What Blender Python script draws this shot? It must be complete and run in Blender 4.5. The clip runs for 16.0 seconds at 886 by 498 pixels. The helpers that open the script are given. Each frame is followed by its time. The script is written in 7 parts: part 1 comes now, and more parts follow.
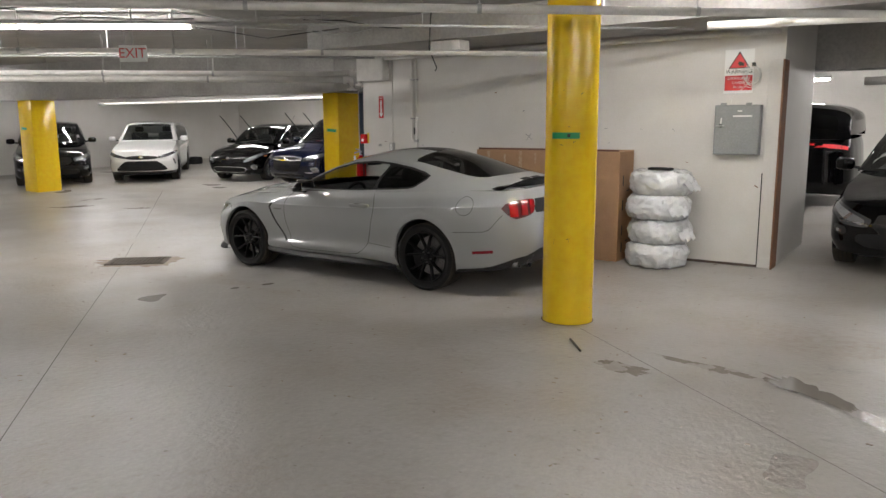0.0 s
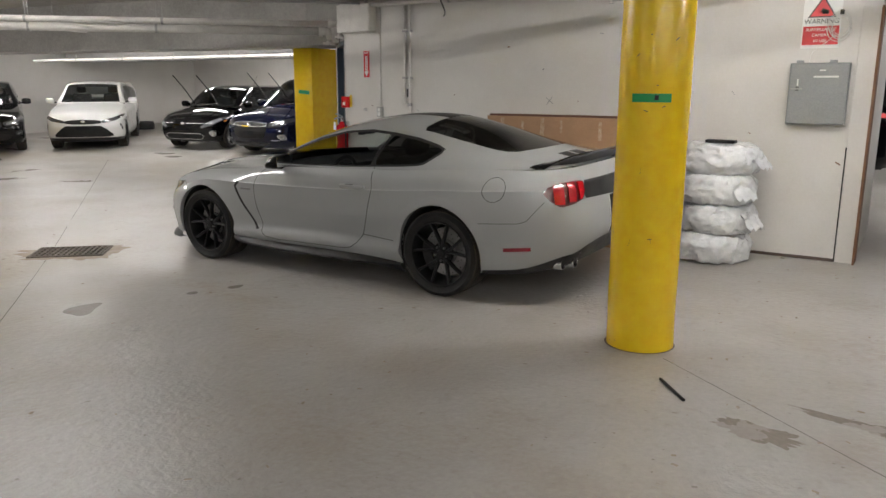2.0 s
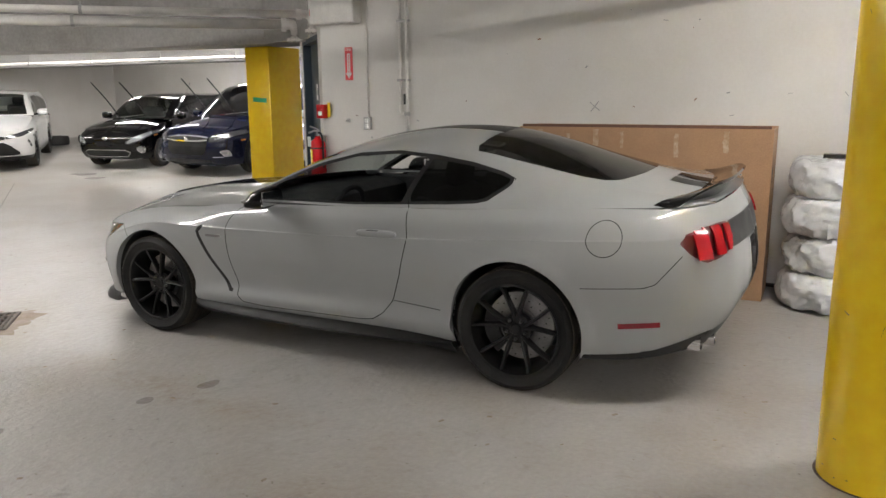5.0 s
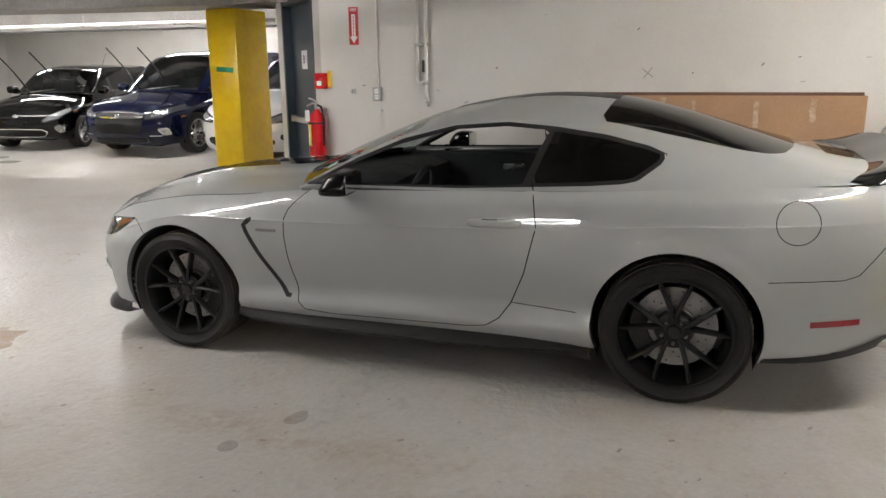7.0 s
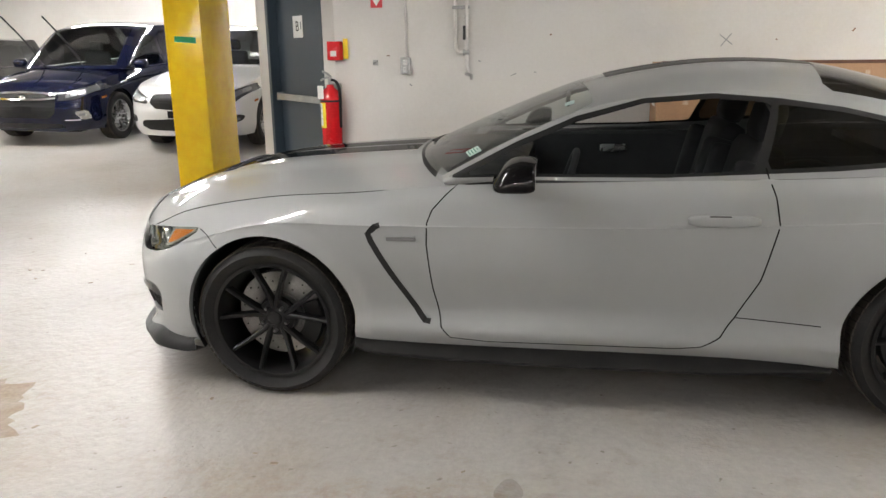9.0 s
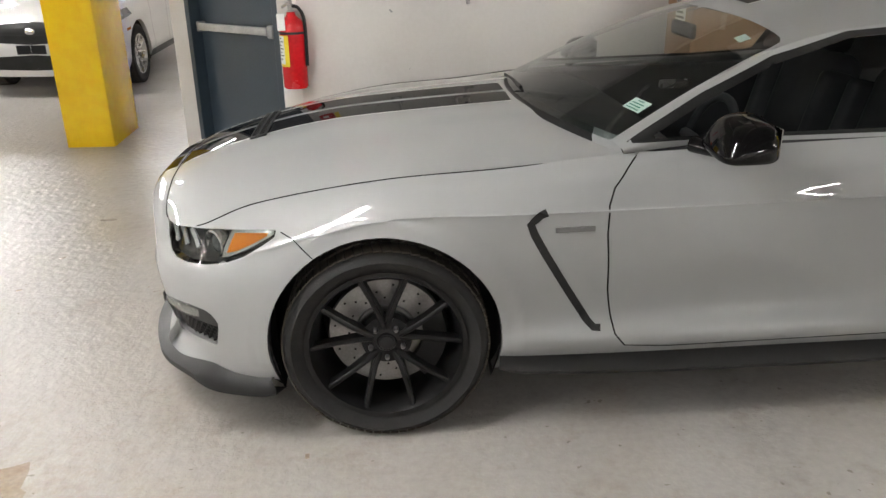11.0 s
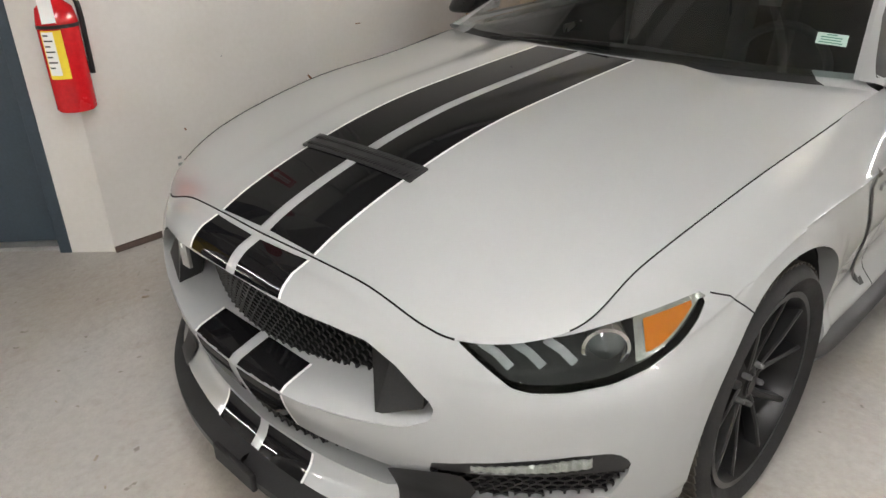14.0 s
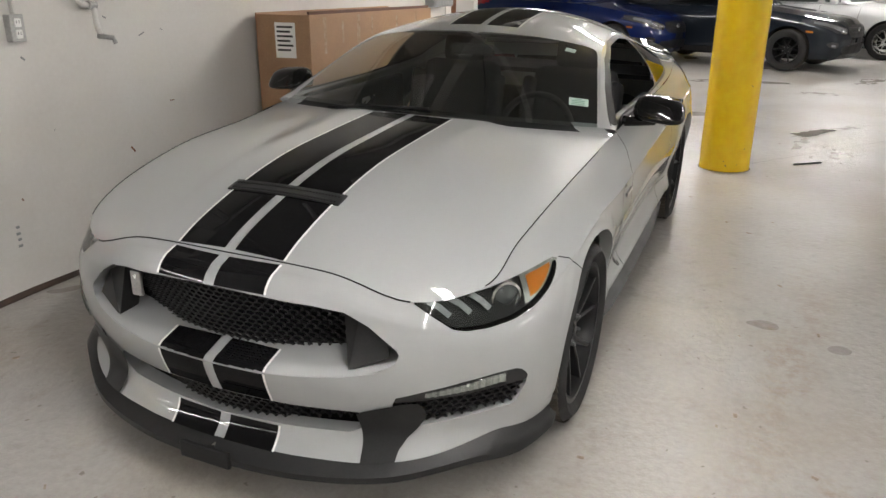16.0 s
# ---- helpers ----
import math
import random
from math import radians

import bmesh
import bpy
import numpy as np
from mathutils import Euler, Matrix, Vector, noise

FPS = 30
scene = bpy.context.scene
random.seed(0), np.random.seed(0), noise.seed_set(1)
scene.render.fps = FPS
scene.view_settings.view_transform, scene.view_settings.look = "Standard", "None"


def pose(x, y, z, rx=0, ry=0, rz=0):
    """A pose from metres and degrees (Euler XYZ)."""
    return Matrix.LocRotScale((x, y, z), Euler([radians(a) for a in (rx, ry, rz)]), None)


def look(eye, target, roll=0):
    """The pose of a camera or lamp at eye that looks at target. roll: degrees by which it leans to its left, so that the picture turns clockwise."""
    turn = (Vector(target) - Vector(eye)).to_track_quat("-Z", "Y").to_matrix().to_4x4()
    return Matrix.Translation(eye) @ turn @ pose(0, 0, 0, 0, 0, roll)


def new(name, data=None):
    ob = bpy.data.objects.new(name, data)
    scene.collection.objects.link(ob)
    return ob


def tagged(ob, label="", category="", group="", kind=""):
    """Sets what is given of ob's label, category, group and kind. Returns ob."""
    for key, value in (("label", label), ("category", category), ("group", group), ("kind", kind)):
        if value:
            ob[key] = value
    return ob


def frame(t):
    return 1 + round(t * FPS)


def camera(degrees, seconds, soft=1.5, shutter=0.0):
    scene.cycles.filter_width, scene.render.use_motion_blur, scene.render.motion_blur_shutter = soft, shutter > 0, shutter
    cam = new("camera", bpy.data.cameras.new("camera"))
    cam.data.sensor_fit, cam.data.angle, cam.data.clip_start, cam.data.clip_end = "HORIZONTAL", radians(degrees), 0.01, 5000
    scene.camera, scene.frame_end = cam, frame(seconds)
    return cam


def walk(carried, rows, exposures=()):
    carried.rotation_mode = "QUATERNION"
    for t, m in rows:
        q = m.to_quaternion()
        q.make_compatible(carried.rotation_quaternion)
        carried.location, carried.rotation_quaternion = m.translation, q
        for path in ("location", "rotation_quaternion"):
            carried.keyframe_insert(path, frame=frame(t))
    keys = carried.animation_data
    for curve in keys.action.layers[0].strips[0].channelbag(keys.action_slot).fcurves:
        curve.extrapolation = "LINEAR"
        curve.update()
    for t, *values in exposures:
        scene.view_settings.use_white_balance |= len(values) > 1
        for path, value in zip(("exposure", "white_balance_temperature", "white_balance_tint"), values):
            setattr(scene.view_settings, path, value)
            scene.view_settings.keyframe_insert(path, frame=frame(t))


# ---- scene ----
cam = camera(61.2, 16.0)
PATH = [
    (0, (5.867, -6.874, 1.657), (4.714, -5.273, 1.33), -0.2),
    (0.5, (5.471, -6.591, 1.639), (4.319, -4.997, 1.276), 0.0),
    (1, (5.169, -6.299, 1.62), (4.038, -4.698, 1.222), 0.0),
    (1.5, (4.872, -6.0, 1.621), (3.764, -4.387, 1.207), 0.0),
    (2, (4.513, -5.775, 1.607), (3.455, -4.13, 1.192), 0.3),
    (2.5, (4.213, -5.452, 1.587), (3.195, -3.782, 1.17), 0.4),
    (3, (3.89, -5.192, 1.585), (2.888, -3.51, 1.171), 0.5),
    (3.5, (3.566, -5.014, 1.6), (2.576, -3.322, 1.205), 0.3),
    (6, (2.213, -4.421, 1.564), (1.426, -2.632, 1.141), -0.3),
    (6.5, (1.82, -4.395, 1.527), (1.101, -2.581, 1.085), -0.2),
    (7, (1.436, -4.364, 1.527), (0.793, -2.527, 1.065), -0.5),
    (7.5, (1.039, -4.219, 1.524), (0.468, -2.363, 1.045), -0.9),
    (8, (0.618, -4.157, 1.486), (0.136, -2.277, 1.004), -0.8),
    (8.5, (0.273, -4.069, 1.484), (-0.129, -2.173, 0.994), -0.6),
    (9, (-0.086, -3.875, 1.462), (-0.413, -1.971, 0.944), -0.6),
    (11.5, (-1.639, -2.88, 1.498), (-1.349, -1.058, 0.726), -1.2),
    (12, (-1.998, -2.606, 1.501), (-1.519, -0.844, 0.685), -1.8),
    (12.5, (-2.323, -2.368, 1.516), (-1.672, -0.67, 0.683), -2.0),
    (13, (-2.547, -2.046, 1.492), (-1.699, -0.445, 0.645), -2.0),
    (13.5, (-2.84, -1.758, 1.479), (-1.777, -0.305, 0.608), -2.0),
    (14, (-3.032, -1.493, 1.473), (-1.769, -0.194, 0.627), -2.5),
    (14.5, (-3.198, -1.284, 1.511), (-1.717, -0.196, 0.721), -2.0),
    (15, (-3.476, -1.201, 1.526), (-1.852, -0.29, 0.796), -1.3),
    (15.5, (-3.717, -1.288, 1.53), (-2.001, -0.518, 0.851), 0.6),
    (16, (-3.925, -1.443, 1.534), (-2.189, -0.706, 0.869), 0.2),
]
walk(cam, [(t, look(eye, target, roll)) for t, eye, target, roll in PATH], [(0.0, -0.22), (1.5, -0.12), (3.5, -0.02), (6.0, 0.22), (7.0, 0.30), (9.0, 0.60), (11.5, 0.67), (13.0, 0.75), (14.5, 0.68), (16.0, 0.45)])

# ---- world and lamps ----
world = bpy.data.worlds.new("garage_world")
scene.world = world
world.use_nodes = True
world.node_tree.nodes["Background"].inputs[0].default_value = (0.8, 0.85, 0.9, 1)
world.node_tree.nodes["Background"].inputs[1].default_value = 0.02
LAMP = 105.0


# ---- materials ----
def material(name, color, rough=0.5, metal=0.0, coat=0.0, spec=0.5):
    m = bpy.data.materials.new(name)
    m.use_nodes = True
    b = m.node_tree.nodes["Principled BSDF"]
    b.inputs["Base Color"].default_value = (*color, 1)
    b.inputs["Roughness"].default_value = rough
    b.inputs["Metallic"].default_value = metal
    b.inputs["Coat Weight"].default_value = coat
    b.inputs["Coat Roughness"].default_value = 0.03
    b.inputs["Specular IOR Level"].default_value = spec
    return m


def worn(name, color, dark, rough=(0.4, 0.7), scale=3.0, fine=60.0, bump=0.15, mix=0.6, metal=0.0, coat=0.0, depth=0.004, grain=0.25):
    """Two scales of variation in colour and gloss, with fine relief."""
    m = material(name, color, rough[0], metal, coat)
    nt = m.node_tree
    b = nt.nodes["Principled BSDF"]
    tc = nt.nodes.new("ShaderNodeTexCoord")
    big = nt.nodes.new("ShaderNodeTexNoise")
    big.inputs["Scale"].default_value, big.inputs["Detail"].default_value, big.inputs["Roughness"].default_value = scale, 6, 0.6
    small = nt.nodes.new("ShaderNodeTexNoise")
    small.inputs["Scale"].default_value, small.inputs["Detail"].default_value = fine, 4
    for n in (big, small):
        nt.links.new(tc.outputs["Object"], n.inputs["Vector"])
    ramp = nt.nodes.new("ShaderNodeValToRGB")
    ramp.color_ramp.elements[0].position, ramp.color_ramp.elements[1].position = 0.3, 0.3 + 0.45 * mix + 0.05
    ramp.color_ramp.elements[0].color, ramp.color_ramp.elements[1].color = (*dark, 1), (*color, 1)
    nt.links.new(big.outputs["Fac"], ramp.inputs["Fac"])
    mixc = nt.nodes.new("ShaderNodeMix")
    mixc.data_type, mixc.blend_type = "RGBA", "OVERLAY"
    mixc.inputs["Factor"].default_value = grain
    nt.links.new(ramp.outputs["Color"], mixc.inputs["A"])
    nt.links.new(small.outputs["Fac"], mixc.inputs["B"])
    nt.links.new(mixc.outputs["Result"], b.inputs["Base Color"])
    rr = nt.nodes.new("ShaderNodeMapRange")
    rr.inputs["From Min"].default_value, rr.inputs["From Max"].default_value = 0.3, 0.7
    rr.inputs["To Min"].default_value, rr.inputs["To Max"].default_value = rough
    nt.links.new(big.outputs["Fac"], rr.inputs["Value"])
    nt.links.new(rr.outputs["Result"], b.inputs["Roughness"])
    if bump:
        bp = nt.nodes.new("ShaderNodeBump")
        bp.inputs["Strength"].default_value, bp.inputs["Distance"].default_value = bump, depth
        nt.links.new(small.outputs["Fac"], bp.inputs["Height"])
        nt.links.new(bp.outputs["Normal"], b.inputs["Normal"])
    return m


def glowing(name, color, strength):
    m = bpy.data.materials.new(name)
    m.use_nodes = True
    b = m.node_tree.nodes["Principled BSDF"]
    b.inputs["Base Color"].default_value = (*color, 1)
    b.inputs["Emission Color"].default_value = (*color, 1)
    b.inputs["Emission Strength"].default_value = strength
    return m


WALL = worn("painted_block_wall", (0.66, 0.642, 0.612), (0.585, 0.562, 0.525), (0.42, 0.58), 0.9, 45, 0.10, grain=0.08)
CEIL = worn("painted_concrete", (0.41, 0.398, 0.38), (0.30, 0.29, 0.27), (0.6, 0.8), 1.5, 30, 0.3)
YELLOW = worn("yellow_gloss_paint", (0.84, 0.565, 0.012), (0.80, 0.525, 0.011), (0.14, 0.26), 2.5, 14, 0.10, depth=0.006)
DOORBLUE = worn("slate_blue_paint", (0.0308, 0.0476, 0.0644), (0.0252, 0.0392, 0.0532), (0.4, 0.5), 2, 80, 0.05)
CARDBOARD = worn("cardboard", (0.36, 0.215, 0.12), (0.30, 0.175, 0.095), (0.6, 0.75), 4, 120, 0.1)
STEEL = worn("galvanised_steel", (0.45, 0.45, 0.44), (0.33, 0.33, 0.32), (0.35, 0.55), 6, 90, 0.05, metal=0.6)
WHITEPIPE = worn("white_painted_pipe", (0.76, 0.74, 0.70), (0.60, 0.58, 0.55), (0.4, 0.6), 4, 70, 0.05)
GREYBOX = worn("grey_enamel", (0.26, 0.27, 0.27), (0.22, 0.23, 0.23), (0.35, 0.5), 3, 80, 0.05)
TUBE = glowing("fluorescent_tube", (1.0, 0.97, 0.948), LAMP)


# ---- building helpers ----
def floor_z(x, y):
    """The floor falls gently to the drain."""
    dy = y + 1.5
    r = math.hypot(x + 2.8, dy if dy > 0 else dy * 0.3)
    return -0.085 + 0.026 * math.sqrt((r - 0.2) ** 2 + 0.3) - 0.018 * max(0.0, x) + 0.02 * max(0.0, y)


def mesh_of(bm, name, mat=None, smooth=False):
    me = bpy.data.meshes.new(name)
    bm.to_mesh(me)
    bm.free()
    for m in (mat if isinstance(mat, (list, tuple)) else [mat]):
        if m:
            me.materials.append(m)
    if smooth:
        me.polygons.foreach_set("use_smooth", [True] * len(me.polygons))
    return me


def part(name, bm, mat, parent=None, label="", smooth=False):
    """One mesh object, under a thing or a part."""
    ob = new(name, mesh_of(bm, name, mat, smooth))
    ob.parent = parent
    if label:
        ob["label"] = label
    return ob


def thing(name, m, label, category, group="", kind=""):
    ob = new(name)
    ob.empty_display_size = 0.1
    ob.matrix_basis = m
    return tagged(ob, label, category, group, kind)


def add_box(bm, x0, x1, y0, y1, z0, z1, bevel=0.0, m=None):
    r = bmesh.ops.create_cube(bm, size=1)
    vs = r["verts"]
    for v in vs:
        v.co = Vector(((x0 + x1) / 2 + v.co.x * (x1 - x0), (y0 + y1) / 2 + v.co.y * (y1 - y0), (z0 + z1) / 2 + v.co.z * (z1 - z0)))
    if bevel:
        es = list({e for v in vs for e in v.link_edges})
        r2 = bmesh.ops.bevel(bm, geom=es, offset=bevel, segments=2, affect="EDGES", profile=0.5)
        vs = list({v for f in r2["faces"] for v in f.verts} | {v for v in vs if v.is_valid})
    if m is not None:
        for v in vs:
            v.co = m @ v.co
    return vs


def box(x0, x1, y0, y1, z0, z1, bevel=0.0, m=None):
    bm = bmesh.new()
    add_box(bm, x0, x1, y0, y1, z0, z1, bevel, m)
    return bm


def add_tube(bm, pts, r, n=10, cap=True):
    """A round bar along a line of points."""
    pts = [Vector(p) for p in pts]
    rings = []
    up = Vector((0, 0, 1))
    for i, p in enumerate(pts):
        d = (pts[min(i + 1, len(pts) - 1)] - pts[max(i - 1, 0)]).normalized()
        a = d.cross(up)
        if a.length < 0.05:
            a = d.cross(Vector((1, 0, 0)))
        a.normalize()
        b = d.cross(a)
        ri = r[i] if isinstance(r, (list, tuple)) else r
        rings.append([bm.verts.new(p + ri * (math.cos(2 * math.pi * k / n) * a + math.sin(2 * math.pi * k / n) * b)) for k in range(n)])
    for s, t in zip(rings, rings[1:]):
        for k in range(n):
            bm.faces.new((s[k], s[(k + 1) % n], t[(k + 1) % n], t[k]))
    if cap:
        bm.faces.new(list(reversed(rings[0])))
        bm.faces.new(rings[-1])
    return bm


def tube(pts, r, n=10):
    return add_tube(bmesh.new(), pts, r, n)


def structure(name, bm, mat, label, category, smooth=False):
    return tagged(part(name, bm, mat, None, "", smooth), label, category, "", "structure")


def floor_material():
    """Sealed concrete: grey with brown stains, scuffs, damp spots and an uneven gloss."""
    m = material("sealed_concrete", (0.4, 0.38, 0.35), 0.35)
    nt = m.node_tree
    b = nt.nodes["Principled BSDF"]
    L = nt.links.new
    tc = nt.nodes.new("ShaderNodeTexCoord")

    def noise_node(scale, detail, rough=0.55, distortion=0.0):
        n = nt.nodes.new("ShaderNodeTexNoise")
        n.inputs["Scale"].default_value, n.inputs["Detail"].default_value = scale, detail
        n.inputs["Roughness"].default_value, n.inputs["Distortion"].default_value = rough, distortion
        L(tc.outputs["Object"], n.inputs["Vector"])
        return n

    def ramp_node(src, p0, p1, c0=(0, 0, 0), c1=(1, 1, 1)):
        r = nt.nodes.new("ShaderNodeValToRGB")
        r.color_ramp.elements[0].position, r.color_ramp.elements[1].position = p0, p1
        r.color_ramp.elements[0].color, r.color_ramp.elements[1].color = (*c0, 1), (*c1, 1)
        r.color_ramp.interpolation = "EASE"
        L(src, r.inputs["Fac"])
        return r.outputs["Color"]

    def mix_node(fac, a, c, blend="MIX"):
        x = nt.nodes.new("ShaderNodeMix")
        x.data_type, x.blend_type = "RGBA", blend
        for sock, val in ((x.inputs["Factor"], fac), (x.inputs["A"], a), (x.inputs["B"], c)):
            if isinstance(val, (int, float)):
                sock.default_value = val
            elif isinstance(val, tuple):
                sock.default_value = (*val, 1)
            else:
                L(val, sock)
        return x.outputs["Result"]

    def math_node(op, a, c=0.0, clamp=False):
        x = nt.nodes.new("ShaderNodeMath")
        x.operation, x.use_clamp = op, clamp
        for sock, val in zip(x.inputs, (a, c)):
            if isinstance(val, (int, float)):
                sock.default_value = val
            else:
                L(val, sock)
        return x.outputs[0]

    def spot(cx, cy, rx, ry, rz, soft=1.1, rag=0.55):
        """A ragged stain of its own shape: 1 inside, 0 outside."""
        mp = nt.nodes.new("ShaderNodeMapping")
        mp.vector_type = "TEXTURE"
        mp.inputs["Location"].default_value = (cx, cy, 0)
        mp.inputs["Rotation"].default_value = (0, 0, radians(rz))
        mp.inputs["Scale"].default_value = (rx, ry, 50)
        L(tc.outputs["Object"], mp.inputs["Vector"])
        ln = nt.nodes.new("ShaderNodeVectorMath")
        ln.operation = "LENGTH"
        L(mp.outputs[0], ln.inputs[0])
        d = math_node("ADD", ln.outputs["Value"], math_node("MULTIPLY", math_node("SUBTRACT", ragged.outputs["Fac"], 0.5), -4 * rag))
        return math_node("MULTIPLY", math_node("DIVIDE", math_node("SUBTRACT", 1.5, d), soft, True), mottle)

    wide, mid, fine, speck = noise_node(0.35, 2, 0.5), noise_node(1.1, 2, 0.5), noise_node(38, 3), noise_node(23, 2, 0.5, 0.2)
    scuff, ragged, worn_ = noise_node(9.0, 4, 0.65), noise_node(11, 8, 0.72), noise_node(0.8, 2, 0.5)
    mottle = ramp_node(noise_node(16, 6, 0.7).outputs["Fac"], 0.36, 0.66)
    base = ramp_node(wide.outputs["Fac"], 0.25, 0.75, (0.345, 0.328, 0.303), (0.385, 0.373, 0.354))
    base = mix_node(ramp_node(mid.outputs["Fac"], 0.40, 0.80, (0, 0, 0), (0.55, 0.55, 0.55)), base, (0.270, 0.222, 0.170))
    base = mix_node(ramp_node(worn_.outputs["Fac"], 0.44, 0.80, (0, 0, 0), (0.30, 0.30, 0.30)), base, (0.295, 0.278, 0.252))
    base = mix_node(ramp_node(scuff.outputs["Fac"], 0.50, 0.85, (0, 0, 0), (0.55, 0.55, 0.55)), base, (0.24, 0.20, 0.155))
    base = mix_node(ramp_node(speck.outputs["Fac"], 0.71, 0.76, (0, 0, 0), (0.7, 0.7, 0.7)), base, (0.15, 0.125, 0.10))
    BROWN, GREYED, PALE = (0.255, 0.185, 0.118), (0.165, 0.155, 0.138), (0.47, 0.46, 0.44)
    for cx, cy, rx, ry, rz, col, much in (
            (-1.30, -1.60, 0.42, 0.10, -12, BROWN, 0.38), (-0.45, -1.73, 0.50, 0.10, -8, BROWN, 0.42), (0.25, -1.80, 0.45, 0.09, 4, BROWN, 0.40), (-1.52, -1.83, 0.10, 0.04, 20, BROWN, 0.6),
            (-0.60, -1.68, 0.35, 0.12, 15, BROWN, 0.35), (-2.88, -1.50, 0.75, 0.55, 44, BROWN, 0.45), (4.75, -0.70, 0.75, 0.35, -20, BROWN, 0.50), (5.6, -0.9, 0.6, 0.25, -30, BROWN, 0.40), (4.2, 0.5, 0.45, 0.15, 30, BROWN, 0.35),
            (5.25, -1.40, 0.14, 0.07, 0, GREYED, 0.6), (0.09, -2.77, 0.07, 0.04, 40, GREYED, 0.7), (0.45, -3.25, 0.30, 0.16, 60, PALE, 0.30),
            (-6.6, 0.3, 1.10, 0.11, 48, PALE, 0.75), (-8.6, 2.2, 0.9, 0.10, 48, PALE, 0.5), (-9.2, 2.3, 1.2, 0.25, 20, GREYED, 0.6), (-6.0, -0.2, 1.2, 0.5, 40, BROWN, 0.35), (-10.4, 2.0, 0.9, 0.2, 30, GREYED, 0.6),
            (-0.12, -1.10, 0.75, 0.08, 88, GREYED, 0.25), (8.0, -1.0, 0.9, 0.3, 30, BROWN, 0.45), (9.6, 0.2, 0.8, 0.2, 60, GREYED, 0.5), (7.4, -2.6, 0.7, 0.25, -20, BROWN, 0.4), (2.0, -3.2, 0.8, 0.3, 20, BROWN, 0.22)):
        base = mix_node(math_node("MULTIPLY", spot(cx, cy, rx, ry, rz), much), base, col)
    base = mix_node(0.16, base, fine.outputs["Fac"], "OVERLAY")
    L(base, b.inputs["Base Color"])
    gloss = nt.nodes.new("ShaderNodeMapRange")
    gloss.inputs["From Min"].default_value, gloss.inputs["From Max"].default_value = 0.1, 0.9
    gloss.inputs["To Min"].default_value, gloss.inputs["To Max"].default_value = 0.20, 0.47
    L(worn_.outputs["Fac"], gloss.inputs["Value"])
    L(gloss.outputs["Result"], b.inputs["Roughness"])
    peel, swell = noise_node(19, 4, 0.6), noise_node(3.4, 2, 0.5)
    height = math_node("ADD", math_node("MULTIPLY", peel.outputs["Fac"], 0.6), math_node("MULTIPLY", swell.outputs["Fac"], 0.10))
    bump = nt.nodes.new("ShaderNodeBump")
    bump.inputs["Strength"].default_value, bump.inputs["Distance"].default_value = 0.6, 0.020
    L(height, bump.inputs["Height"])
    L(bump.outputs["Normal"], b.inputs["Normal"])
    return m


# ---- floor, walls, ceiling ----
CEILING, SOFFIT = 3.0, 2.68
bm = bmesh.new()
NX, NY = 96, 80
gv = [[bm.verts.new((-16.2 + 36.4 * i / NX, -13.2 + 26.4 * j / NY, floor_z(-16.2 + 36.4 * i / NX, -13.2 + 26.4 * j / NY))) for j in range(NY + 1)] for i in range(NX + 1)]
for i in range(NX):
    for j in range(NY):
        bm.faces.new((gv[i][j], gv[i + 1][j], gv[i + 1][j + 1], gv[i][j + 1]))
FLOOR = floor_material()
structure("floor", bm, FLOOR, "sealed grey concrete garage floor with stains and wet patches", "floor", True)
structure("ceiling", box(-16.2, 20.2, -13.2, 13.2, CEILING, CEILING + 0.27), CEIL, "painted concrete garage ceiling slab", "ceiling")
structure("wall_north", box(-1.9, 4.05, 1.87, 2.07, -0.1, CEILING), WALL, "off-white painted wall with scuffs", "wall")
structure("wall_passage", box(3.85, 4.05, 2.07, 3.55, -0.1, CEILING), WALL, "off-white painted return wall", "wall")
structure("beam_passage", box(3.85, 9.2, 3.55, 3.95, 2.31, CEILING), CEIL, "painted beam over the passage", "beam")
structure("wall_core", box(-2.98, -2.78, 2.96, 11.0, -0.1, CEILING), WALL, "off-white painted core wall", "wall")
structure("wall_back", box(-16.0, -2.98, 11.0, 11.2, -0.1, CEILING), WALL, "white painted garage wall behind parked cars", "wall")
structure("wall_west", box(-16.2, -16.0, -13.0, 11.2, -0.1, CEILING), WALL, "white painted garage end wall", "wall")
structure("wall_south", box(-16.0, 20.0, -13.2, -13.0, -0.1, CEILING), WALL, "white painted garage wall", "wall")
structure("wall_east", box(20.0, 20.2, -13.0, 6.7, -0.1, CEILING), WALL, "white painted garage end wall", "wall")
structure("wall_north_east", box(9.2, 20.0, 6.5, 6.7, -0.1, CEILING), WALL, "white painted garage wall", "wall")
structure("wall_room_back", box(-2.78, 9.2, 12.5, 12.7, -0.1, CEILING), WALL, "pale wall of the room beyond the passage", "wall")
structure("wall_room_side", box(9.2, 9.4, 3.55, 12.7, -0.1, CEILING), WALL, "pale side wall of the room beyond", "wall")
structure("soffit", box(-1.9, 9.2, 0.72, 1.868, SOFFIT, CEILING), CEIL, "painted concrete soffit along the wall head", "soffit")


# ---- car building ----
from mathutils.bvhtree import BVHTree


def spline(pts, per):
    """Points on a smooth curve through pts, per steps for each span."""
    p = [Vector(q) for q in pts]
    out = []
    for i in range(len(p) - 1):
        a, b = p[i], p[i + 1]
        z, c = p[max(i - 1, 0)], p[min(i + 2, len(p) - 1)]
        for k in range(per):
            t = k / per
            out.append(0.5 * (2 * a + (b - z) * t + (2 * z - 5 * a + 4 * b - c) * t * t + (3 * a - z - 3 * b + c) * t ** 3))
    out.append(p[-1].copy())
    return out


